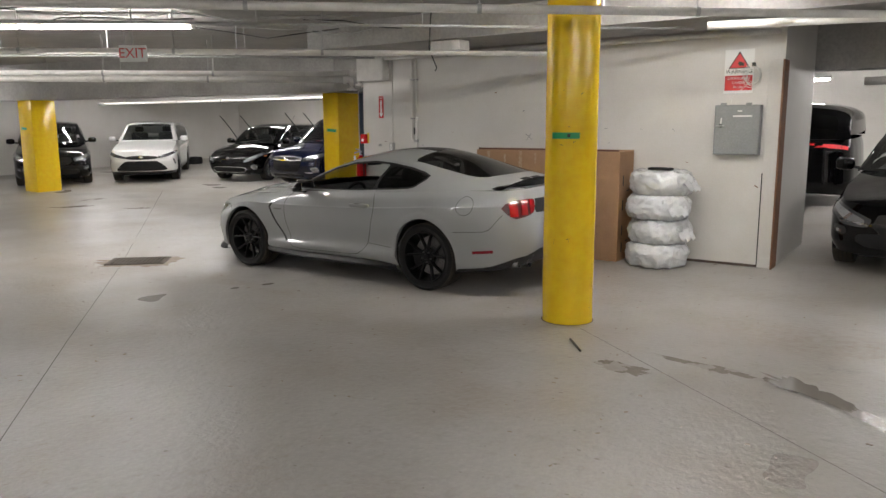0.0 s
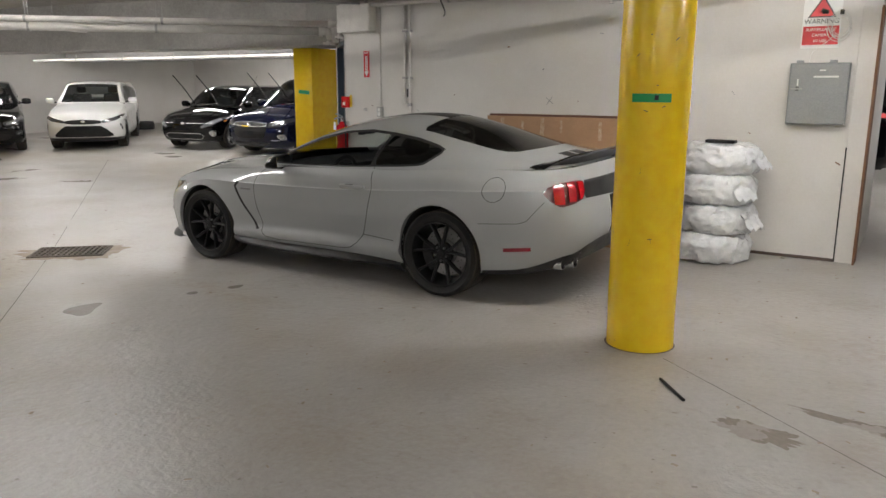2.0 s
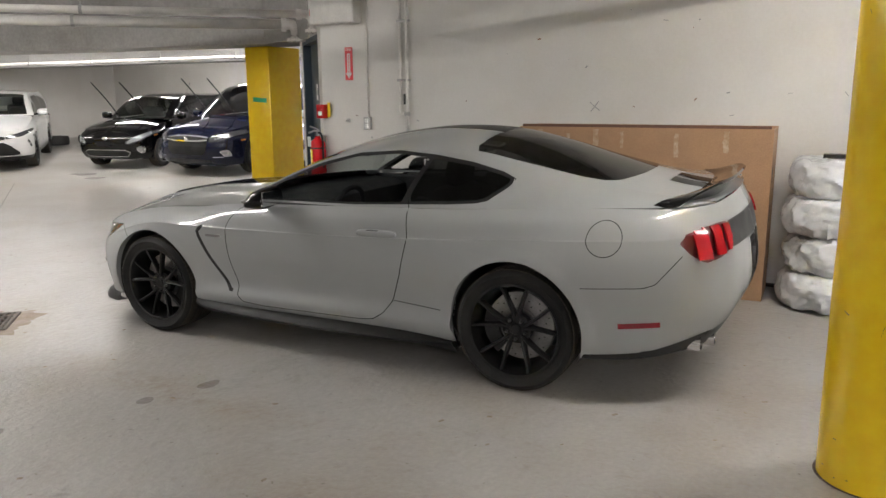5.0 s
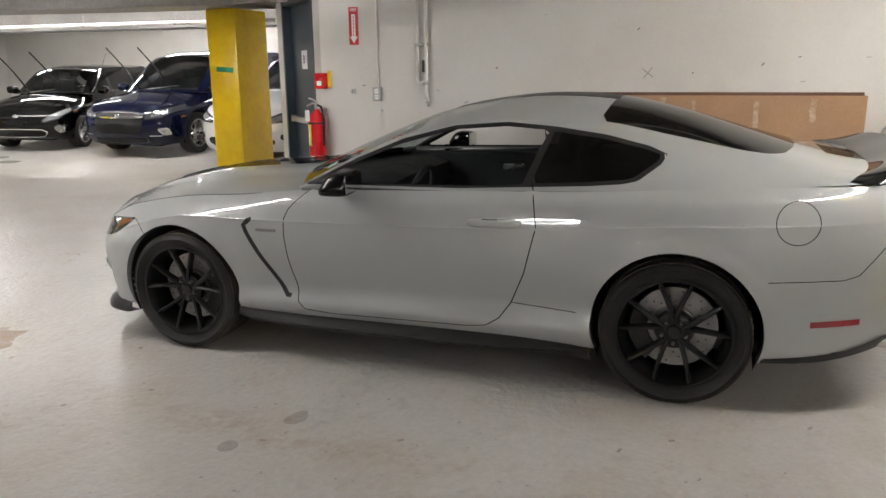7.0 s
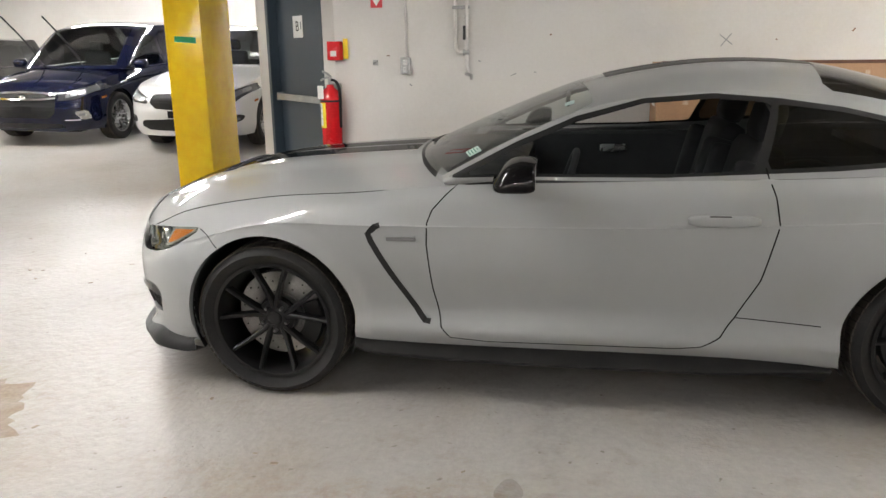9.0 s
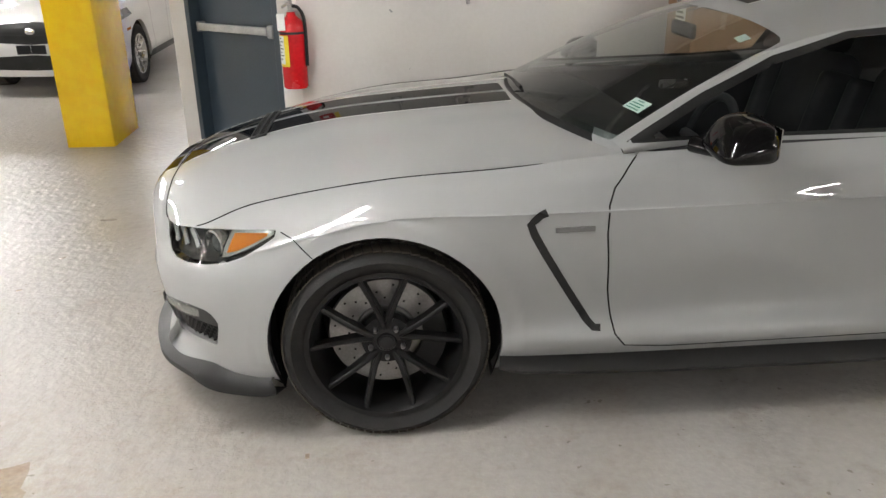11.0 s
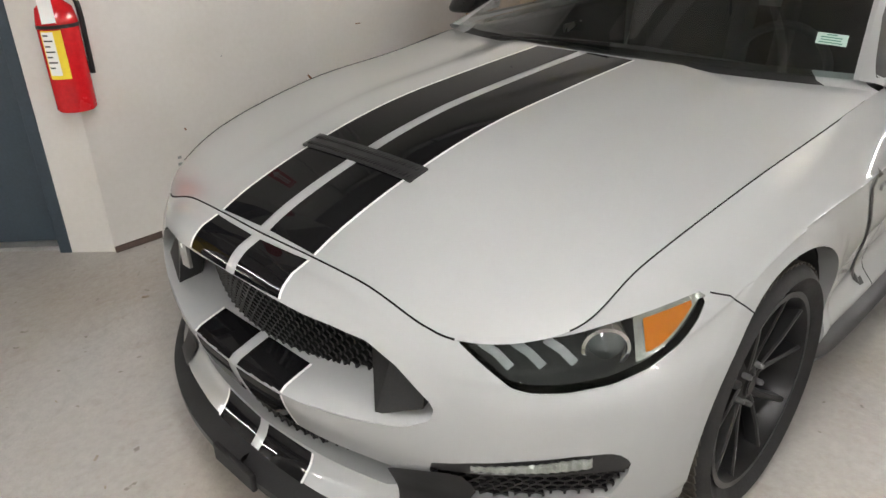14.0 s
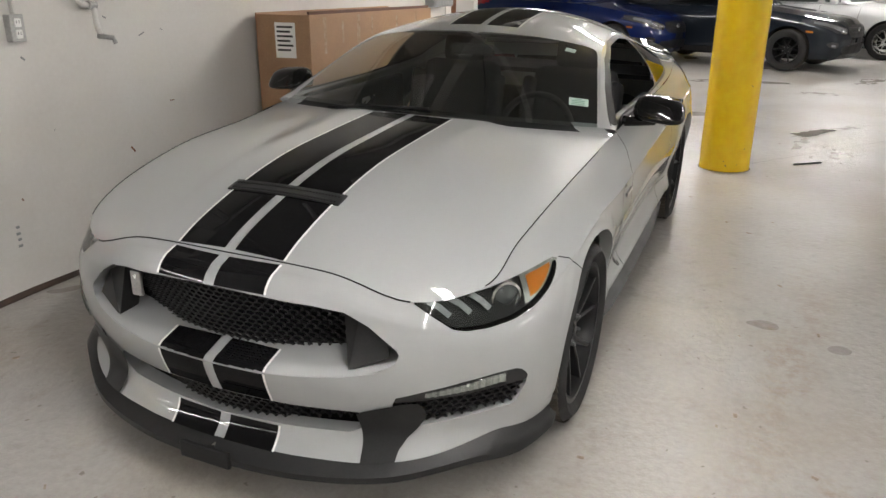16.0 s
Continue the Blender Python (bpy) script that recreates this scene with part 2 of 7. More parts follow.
def grid_mesh(bm, rows):
    """A sheet through rows of points."""
    vs = [[bm.verts.new(p) for p in r] for r in rows]
    for r, s in zip(vs, vs[1:]):
        for k in range(len(r) - 1):
            bm.faces.new((r[k], r[k + 1], s[k + 1], s[k]))
    return vs


def loft(lines, per_s, per_v):
    """A sheet through feature lines, bottom to top."""
    cols = [spline(l, per_s) for l in lines]
    up = [spline([c[i] for c in cols], per_v) for i in range(len(cols[0]))]
    return [[u[j] for u in up] for j in range(len(up[0]))]


def inside(poly, a, b):
    n, r = len(poly), False
    for i in range(n):
        (x0, y0), (x1, y1) = poly[i], poly[i - 1]
        if (y0 > b) != (y1 > b) and a < (x1 - x0) * (b - y0) / (y1 - y0) + x0:
            r = not r
    return r


def nearest(poly, a, b):
    best = None
    for i in range(len(poly)):
        (x0, y0), (x1, y1) = poly[i - 1], poly[i]
        dx, dy = x1 - x0, y1 - y0
        t = max(0, min(1, ((a - x0) * dx + (b - y0) * dy) / max(dx * dx + dy * dy, 1e-12)))
        q = (x0 + t * dx, y0 + t * dy)
        d = (q[0] - a) ** 2 + (q[1] - b) ** 2
        if best is None or d < best[0]:
            best = (d, q)
    return best[1]


AXES_OF = {"front": (1, 2, 0, 1), "side": (0, 2, 1, 1), "rear": (1, 2, 0, -1), "top": (0, 1, 2, -1)}


def onto(tree, view, a, b):
    """The place on the sheet under (a, b), seen along that view, and its normal towards the viewer."""
    i, j, k, s = AXES_OF[view]
    o, d = [0, 0, 0], [0, 0, 0]
    o[i], o[j], o[k], d[k] = a, b, -5 * s, s
    hit, n, _, _ = tree.ray_cast(Vector(o), Vector(d))
    if hit is None:
        return None, None
    return hit, (n if n[k] * s < 0 else -n)


def cut(bm, tree, poly, view, where=None, lip=0.0, lip_way=None):
    """Cuts a polygon out of the sheet; returns the piece as a new bmesh. lip: the depth of a turned-in edge."""
    i, j, k, s = AXES_OF[view]
    ins = {v for v in bm.verts if (where is None or where(v.co)) and inside(poly, v.co[i], v.co[j])}
    whole = [f for f in bm.faces if all(v in ins for v in f.verts)]
    edge = {v for f in bm.faces if any(v not in ins for v in f.verts) for v in f.verts if v in ins}
    for v in edge:
        q = nearest(poly, v.co[i], v.co[j])
        hit, _ = onto(tree, view, *q)
        v.co[i], v.co[j] = q
        if hit is not None and abs(hit[k] - v.co[k]) < 0.12:
            v.co[k] = hit[k]
    piece = bmesh.new()
    made = {}
    for f in whole:
        for v in f.verts:
            if v not in made:
                made[v] = piece.verts.new(v.co)
        piece.faces.new([made[v] for v in f.verts])
    bmesh.ops.delete(bm, geom=whole, context="FACES")
    if lip:
        rim = [e for v in edge if v.is_valid for e in v.link_edges if e.is_boundary and e.verts[0] in edge and e.verts[1] in edge]
        rim = list(set(rim))
        r = bmesh.ops.extrude_edge_only(bm, edges=rim)
        for v in r["geom"]:
            if isinstance(v, bmesh.types.BMVert):
                v.co += Vector(lip_way) * lip
    return piece


def mirrored(bm):
    """The same sheet on the other side (y turned round)."""
    out = bmesh.new()
    made = {v: out.verts.new((v.co.x, -v.co.y, v.co.z)) for v in bm.verts}
    for f in bm.faces:
        out.faces.new([made[v] for v in reversed(f.verts)])
    return out


def joined(*bms):
    out = bmesh.new()
    for b in bms:
        made = {v: out.verts.new(v.co) for v in b.verts}
        for f in b.faces:
            out.faces.new([made[v] for v in f.verts])
    bmesh.ops.remove_doubles(out, verts=out.verts, dist=0.0008)
    return out


def both(bm):
    return joined(bm, mirrored(bm))


def thick(bm, d):
    """Gives a sheet a thickness, away from its outer side (outwards is away from the car's middle)."""
    bm.normal_update()
    src = list(bm.faces)
    made = {v: bm.verts.new(v.co + v.normal * d) for v in list(bm.verts)}
    rim = [e for e in bm.edges if e.is_boundary]
    rim = [(e.verts[0], e.verts[1]) for e in rim]
    for f in src:
        bm.faces.new([made[v] for v in reversed(f.verts)])
    for a, b in rim:
        bm.faces.new((a, b, made[b], made[a]))
    bmesh.ops.recalc_face_normals(bm, faces=bm.faces)
    return bm


def ribbon(tree, pts, view, width, lift=0.0012, step=0.02):
    """A thin band laid along a line on the sheet."""
    bm = bmesh.new()
    line = []
    for (a0, b0), (a1, b1) in zip(pts, pts[1:]):
        n = max(1, int(math.hypot(a1 - a0, b1 - b0) / step))
        line += [(a0 + (a1 - a0) * k / n, b0 + (b1 - b0) * k / n) for k in range(n)]
    line.append(pts[-1])
    hits = [onto(tree, view, *q) for q in line]
    hits = [h for h in hits if h[0] is not None]
    prev = None
    for k, (p, n) in enumerate(hits):
        d = (hits[min(k + 1, len(hits) - 1)][0] - hits[max(k - 1, 0)][0])
        if d.length < 1e-6:
            continue
        w = n.cross(d.normalized()) * width / 2
        now = (bm.verts.new(p + w + n * lift), bm.verts.new(p - w + n * lift))
        if prev:
            bm.faces.new((prev[0], prev[1], now[1], now[0]))
        prev = now
    return bm


def decal(tree, a0, a1, b0, b1, view, lift=0.0015, na=24, nb=6):
    """A thin film on the sheet, between two limits each way."""
    bm = bmesh.new()
    g = {}
    for x in range(na + 1):
        for y in range(nb + 1):
            p, n = onto(tree, view, a0 + (a1 - a0) * x / na, b0 + (b1 - b0) * y / nb)
            if p is not None:
                g[x, y] = bm.verts.new(p + n * lift)
    for x in range(na):
        for y in range(nb):
            q = [(x, y), (x + 1, y), (x + 1, y + 1), (x, y + 1)]
            if all(c in g for c in q):
                ps = [g[c] for c in q]
                if max((u.co - v.co).length for u in ps for v in ps) < 0.25:
                    bm.faces.new(ps)
    return bm


def circle(x, z, r, n=56):
    return [(x + r * math.cos(2 * math.pi * k / n), z + r * math.sin(2 * math.pi * k / n)) for k in range(n)]


def revolve(profile, n=48, a0=0.0, a1=2 * math.pi):
    """A profile of (radius, y) turned about the y axis."""
    bm = bmesh.new()
    full = abs(a1 - a0 - 2 * math.pi) < 1e-6
    rings = []
    for k in range(n if full else n + 1):
        a = a0 + (a1 - a0) * k / n
        rings.append([bm.verts.new((r * math.cos(a), y, r * math.sin(a))) for r, y in profile])
    m = len(rings)
    for k in range(m if full else m - 1):
        s, t = rings[k], rings[(k + 1) % m]
        for q in range(len(profile) - 1):
            bm.faces.new((s[q], s[q + 1], t[q + 1], t[q]))
    bmesh.ops.recalc_face_normals(bm, faces=bm.faces)
    return bm


def softened(ob, angle=38):
    ob.data.polygons.foreach_set("use_smooth", [True] * len(ob.data.polygons))
    ob.data.set_sharp_from_angle(angle=radians(angle))
    return ob


def glass(name, tint, gloss_rough=0.0, least=0.05):
    """A clear or tinted pane: see-through, with the mirror of bare glass."""
    m = bpy.data.materials.new(name)
    m.use_nodes = True
    nt = m.node_tree
    nt.nodes.remove(nt.nodes["Principled BSDF"])
    out = nt.nodes["Material Output"]
    mix, tr, gl, lw, pw, ml = (nt.nodes.new("ShaderNode" + k) for k in ("MixShader", "BsdfTransparent", "BsdfGlossy", "LayerWeight", "Math", "Math"))
    tr.inputs[0].default_value = (*tint, 1)
    gl.inputs["Roughness"].default_value = gloss_rough
    lw.inputs["Blend"].default_value = 0.5
    pw.operation, ml.operation = "POWER", "MULTIPLY_ADD"
    pw.inputs[1].default_value = 5.0
    ml.inputs[1].default_value, ml.inputs[2].default_value = 0.99 - least, least
    nt.links.new(lw.outputs["Facing"], pw.inputs[0])
    nt.links.new(pw.outputs[0], ml.inputs[0])
    nt.links.new(ml.outputs[0], mix.inputs[0])
    nt.links.new(tr.outputs[0], mix.inputs[1])
    nt.links.new(gl.outputs[0], mix.inputs[2])
    nt.links.new(mix.outputs[0], out.inputs[0])
    return m


def film(sheet, tree, poly, view, where, lift, name, mat, parent, sides=(-1, 1), label="", smooth=True):
    """A lamp, grille or trim laid on a car's skin, cut to a polygon."""
    c = sheet.copy()
    p = cut(c, tree, poly, view, where)
    c.free()
    if not p.faces:
        p.free()
        return None
    outward(p)
    for v in p.verts:
        v.co += v.normal * lift
    made = None
    if sides == "joined":
        made = part(name, outward(both(p)), mat, parent, label, smooth)
    else:
        for s in sides:
            made = part(name, p.copy() if s < 0 else outward(mirrored(p)), mat, parent, label, smooth)
    p.free()
    return made


def paint(name, color, flake=0.0, rough=0.35, base_gloss=0.15, coat_ior=1.6):
    """Colour under a clear coat."""
    m = worn(name, color, tuple(c * 0.965 for c in color), (rough, rough + 0.06), 1.7, 300, 0.0, grain=0.0)
    b = m.node_tree.nodes["Principled BSDF"]
    b.inputs["Metallic"].default_value = flake
    b.inputs["Specular IOR Level"].default_value = base_gloss
    b.inputs["Coat Weight"].default_value = 1.0
    b.inputs["Coat Roughness"].default_value = 0.015
    b.inputs["Coat IOR"].default_value = coat_ior
    return m


def dull(m, gloss):
    """Weakens the surface shine of a dark material."""
    m.node_tree.nodes["Principled BSDF"].inputs["Specular IOR Level"].default_value = gloss
    return m


GREY_PAINT = paint("pale_grey_paint", (0.330, 0.338, 0.340))
BLACK_PAINT = paint("black_gloss_paint", (0.0022, 0.0022, 0.0026), base_gloss=0.0, coat_ior=1.42)
BLACK_FILM = material("black_stripe_film", (0.006, 0.006, 0.0065), 0.3, 0, 0.38, 0.0)
WHITE_FILM = material("white_pinstripe_film", (0.8, 0.8, 0.79), 0.25)
SATIN = dull(worn("satin_black_plastic", (0.018, 0.018, 0.0185), (0.024, 0.024, 0.024), (0.34, 0.46), 5, 200, 0.05), 0.18)
MATT = dull(worn("matt_black_trim", (0.012, 0.012, 0.0125), (0.016, 0.016, 0.016), (0.45, 0.6), 5, 150, 0.1), 0.2)
# near-black for shut lines and gaps, and for shade sheets behind openings
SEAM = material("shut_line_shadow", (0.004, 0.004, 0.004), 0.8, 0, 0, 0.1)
RUBBER = dull(worn("tyre_rubber", (0.020, 0.020, 0.0205), (0.028, 0.027, 0.026), (0.45, 0.65), 6, 140, 0.2), 0.12)
TREAD = dull(worn("tyre_tread", (0.070, 0.060, 0.048), (0.035, 0.032, 0.028), (0.7, 0.85), 9, 160, 0.3), 0.2)
RIMBLACK = dull(worn("black_wheel_paint", (0.006, 0.006, 0.0066), (0.009, 0.009, 0.009), (0.28, 0.38), 5, 150, 0.03), 0.26)
DISC = worn("cast_iron_disc", (0.33, 0.325, 0.32), (0.24, 0.235, 0.23), (0.28, 0.40), 9, 120, 0.05, metal=0.9)
CHROME = material("polished_metal", (0.75, 0.75, 0.76), 0.08, 1.0)
ALU = worn("bright_alloy", (0.6, 0.6, 0.6), (0.5, 0.5, 0.5), (0.2, 0.32), 5, 100, 0.03, metal=0.9)
CLEAR = glass("clear_glass", (0.88, 0.92, 0.90))
SCREEN = glass("windscreen_glass", (0.55, 0.61, 0.60), 0.0, 0.11)
TINT = glass("privacy_glass", (0.045, 0.05, 0.05))
REDLENS = material("red_lens", (0.30, 0.004, 0.009), 0.22, 0, 0.35)
MARKRED = material("deep_red_reflector", (0.22, 0.006, 0.014), 0.12, 0, 0.6)
DARKRED = material("dark_red_lens", (0.085, 0.003, 0.005), 0.30, 0, 0.25)
REDGLOW = glowing("red_lamp", (0.55, 0.008, 0.012), 0.10)
AMBER = material("amber_lens", (0.40, 0.125, 0.016), 0.16, 0, 0.6)
LUGSTEEL = worn("dull_lug_steel", (0.20, 0.20, 0.20), (0.13, 0.13, 0.13), (0.35, 0.5), 8, 60, 0.0, metal=0.6)
BADGE = material("dull_grey_badge", (0.16, 0.16, 0.16), 0.4)
FOGSILVER = worn("silvered_reflector", (0.50, 0.50, 0.49), (0.36, 0.36, 0.35), (0.15, 0.3), 30, 160, 0.1, metal=0.6)
LAMPGLASS = material("projector_glass", (0.10, 0.105, 0.11), 0.06, 0.3, 1.0)
LIGHTBAR = worn("frosted_light_bar", (0.26, 0.265, 0.28), (0.20, 0.205, 0.215), (0.2, 0.3), 8, 90, 0.02)
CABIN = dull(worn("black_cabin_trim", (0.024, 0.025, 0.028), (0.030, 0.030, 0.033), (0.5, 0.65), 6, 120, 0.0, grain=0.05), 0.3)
SEATCLOTH = worn("dark_seat_cloth", (0.018, 0.019, 0.022), (0.024, 0.024, 0.026), (0.8, 0.9), 6, 200, 0.0, grain=0.05)


# ---- the grey coupe ----
def car_pose(x, y, rz, base=1.36, track=0.8):
    """A pose on the sloping floor; at rz = 0 the nose looks to -x."""
    c, s = math.cos(radians(rz)), math.sin(radians(rz))
    z = lambda u, v: floor_z(x + c * u - s * v, y + s * u + c * v)
    zf, zr = (z(-base, -track) + z(-base, track)) / 2, (z(base, -track) + z(base, track)) / 2
    zl, zt = (z(-base, -track) + z(base, -track)) / 2, (z(-base, track) + z(base, track)) / 2
    return pose(x, y, (zf + zr) / 2, 0, 0, rz) @ pose(0, 0, 0, math.degrees(math.atan2(zt - zl, 2 * track)), -math.degrees(math.atan2(zr - zf, 2 * base)), 0)


# Feature lines of one half, from the middle of the nose round to the middle of the tail.
TOP = [(-2.163, 0, 0.783), (-2.146, -0.34, 0.771), (-2.107, -0.575, 0.709), (-1.961, -0.745, 0.736), (-1.75, -0.778, 0.817), (-1.36, -0.808, 0.884), (-0.95, -0.817, 0.910), (-0.58, -0.832, 0.945), (0.2, -0.845, 0.968), (0.9, -0.85, 0.985), (1.36, -0.83, 1.005), (1.75, -0.8, 1.022), (2.12, -0.735, 1.025), (2.31, -0.6, 1.037), (2.365, -0.3, 1.045), (2.38, 0, 1.05)]
SHOULDER = [(-2.226, 0, 0.757), (-2.208, -0.31, 0.747), (-2.132, -0.587, 0.657), (-1.985, -0.765, 0.66), (-1.76, -0.885, 0.705), (-1.36, -0.928, 0.8), (-0.95, -0.938, 0.805), (-0.58, -0.934, 0.805), (0.2, -0.93, 0.81), (0.9, -0.93, 0.835), (1.36, -0.936, 0.865), (1.75, -0.920, 0.88), (2.15, -0.818, 0.905), (2.335, -0.63, 0.935), (2.41, -0.3, 0.945), (2.43, 0, 0.95)]
CREASE = [(-2.263, 0, 0.713), (-2.244, -0.29, 0.704), (-2.140, -0.592, 0.632), (-1.99, -0.7762, 0.6375), (-1.76, -0.8942, 0.6787), (-1.36, -0.934, 0.774), (-0.95, -0.944, 0.779), (-0.58, -0.94, 0.779), (0.2, -0.936, 0.784), (0.9, -0.938, 0.809), (1.36, -0.947, 0.839), (1.75, -0.932, 0.854), (2.165, -0.826, 0.860), (2.355, -0.640, 0.892), (2.4249, -0.3, 0.9032), (2.4399, 0, 0.9082)]
MIDDLE = [(-2.282, 0, 0.61), (-2.257, -0.28, 0.6), (-2.15, -0.6, 0.57), (-1.99, -0.81, 0.57), (-1.76, -0.922, 0.6), (-1.36, -0.955, 0.64), (-0.95, -0.944, 0.62), (-0.58, -0.938, 0.615), (0.2, -0.934, 0.615), (0.9, -0.95, 0.625), (1.36, -0.97, 0.67), (1.75, -0.955, 0.68), (2.19, -0.838, 0.7), (2.40, -0.640, 0.74), (2.46, -0.3, 0.755), (2.475, 0, 0.76)]
LOW = [(-2.3, 0, 0.462), (-2.274, -0.28, 0.458), (-2.155, -0.6, 0.445), (-1.985, -0.815, 0.435), (-1.765, -0.925, 0.43), (-1.36, -0.948, 0.44), (-0.95, -0.912, 0.42), (-0.58, -0.896, 0.425), (0.2, -0.893, 0.43), (0.9, -0.912, 0.43), (1.36, -0.955, 0.45), (1.75, -0.94, 0.465), (2.17, -0.835, 0.5), (2.415, -0.645, 0.55), (2.475, -0.3, 0.565), (2.488, 0, 0.57)]
SKIRT = [(-2.238, 0, 0.262), (-2.212, -0.28, 0.262), (-2.115, -0.6, 0.28), (-1.965, -0.8, 0.3), (-1.765, -0.91, 0.29), (-1.36, -0.93, 0.28), (-0.95, -0.926, 0.325), (-0.58, -0.934, 0.335), (0.2, -0.936, 0.335), (0.9, -0.934, 0.325), (1.36, -0.94, 0.3), (1.75, -0.92, 0.315), (2.12, -0.82, 0.355), (2.37, -0.63, 0.415), (2.43, -0.3, 0.435), (2.44, 0, 0.44)]
SILL = [(-2.292, 0, 0.172), (-2.262, -0.28, 0.174), (-2.165, -0.58, 0.195), (-1.985, -0.785, 0.24), (-1.775, -0.895, 0.24), (-1.36, -0.91, 0.2), (-0.95, -0.88, 0.222), (-0.58, -0.872, 0.225), (0.2, -0.874, 0.226), (0.9, -0.885, 0.226), (1.36, -0.9, 0.23), (1.75, -0.89, 0.235), (2.05, -0.80, 0.25), (2.3, -0.61, 0.3), (2.35, -0.3, 0.315), (2.36, 0, 0.32)]
# Edge of roof and pillars, and the middle line over windscreen, roof, rear window and boot lid.
RAIL = [(-0.60, -0.775, 0.972), (-0.30, -0.705, 1.120), (0.0, -0.640, 1.235), (0.30, -0.603, 1.285), (0.62, -0.590, 1.292), (0.98, -0.580, 1.258), (1.30, -0.575, 1.200), (1.65, -0.565, 1.132), (2.0, -0.550, 1.075), (2.2, -0.545, 1.055), (2.325, -0.54, 1.045)]
CREST = [(-0.80, 0, 0.998), (-0.42, 0, 1.160), (-0.02, 0, 1.308), (0.30, 0, 1.374), (0.62, 0, 1.400), (0.98, 0, 1.382), (1.30, 0, 1.312), (1.65, 0, 1.205), (2.0, 0, 1.105), (2.2, 0, 1.066), (2.38, 0, 1.055)]
# A line between shoulder and top that keeps the upper door upright and rounds it over below the windows.
PUSH = [0, 0, 0, 0, 0.005, 0.012, 0.018, 0.022, 0.022, 0.022, 0.025, 0.02, 0.008, 0, 0, 0]
HIP = [tuple(Vector(a).lerp(Vector(b), 0.6) + Vector((0, -p, 0))) for a, b, p in zip(SHOULDER, TOP, PUSH)]
AXLE_F, AXLE_R, WHEEL_Z = -1.36, 1.36, 0.347


def strip(rail, crest, per, nw, power=2.1):
    """Rows across from the edge to the middle line, with a crowned section."""
    a, b = spline(rail, per), spline(crest, per)
    rows = []
    for p, q in zip(a, b):
        rows.append([Vector((p.x + (q.x - p.x) * (1 - (1 - w) ** power), p.y + (q.y - p.y) * w, p.z + (q.z - p.z) * (1 - (1 - w) ** power))) for w in [k / nw for k in range(nw + 1)]])
    return rows


def tree_of(*bms):
    t = joined(*bms)
    r = BVHTree.FromBMesh(t)
    t.free()
    return r


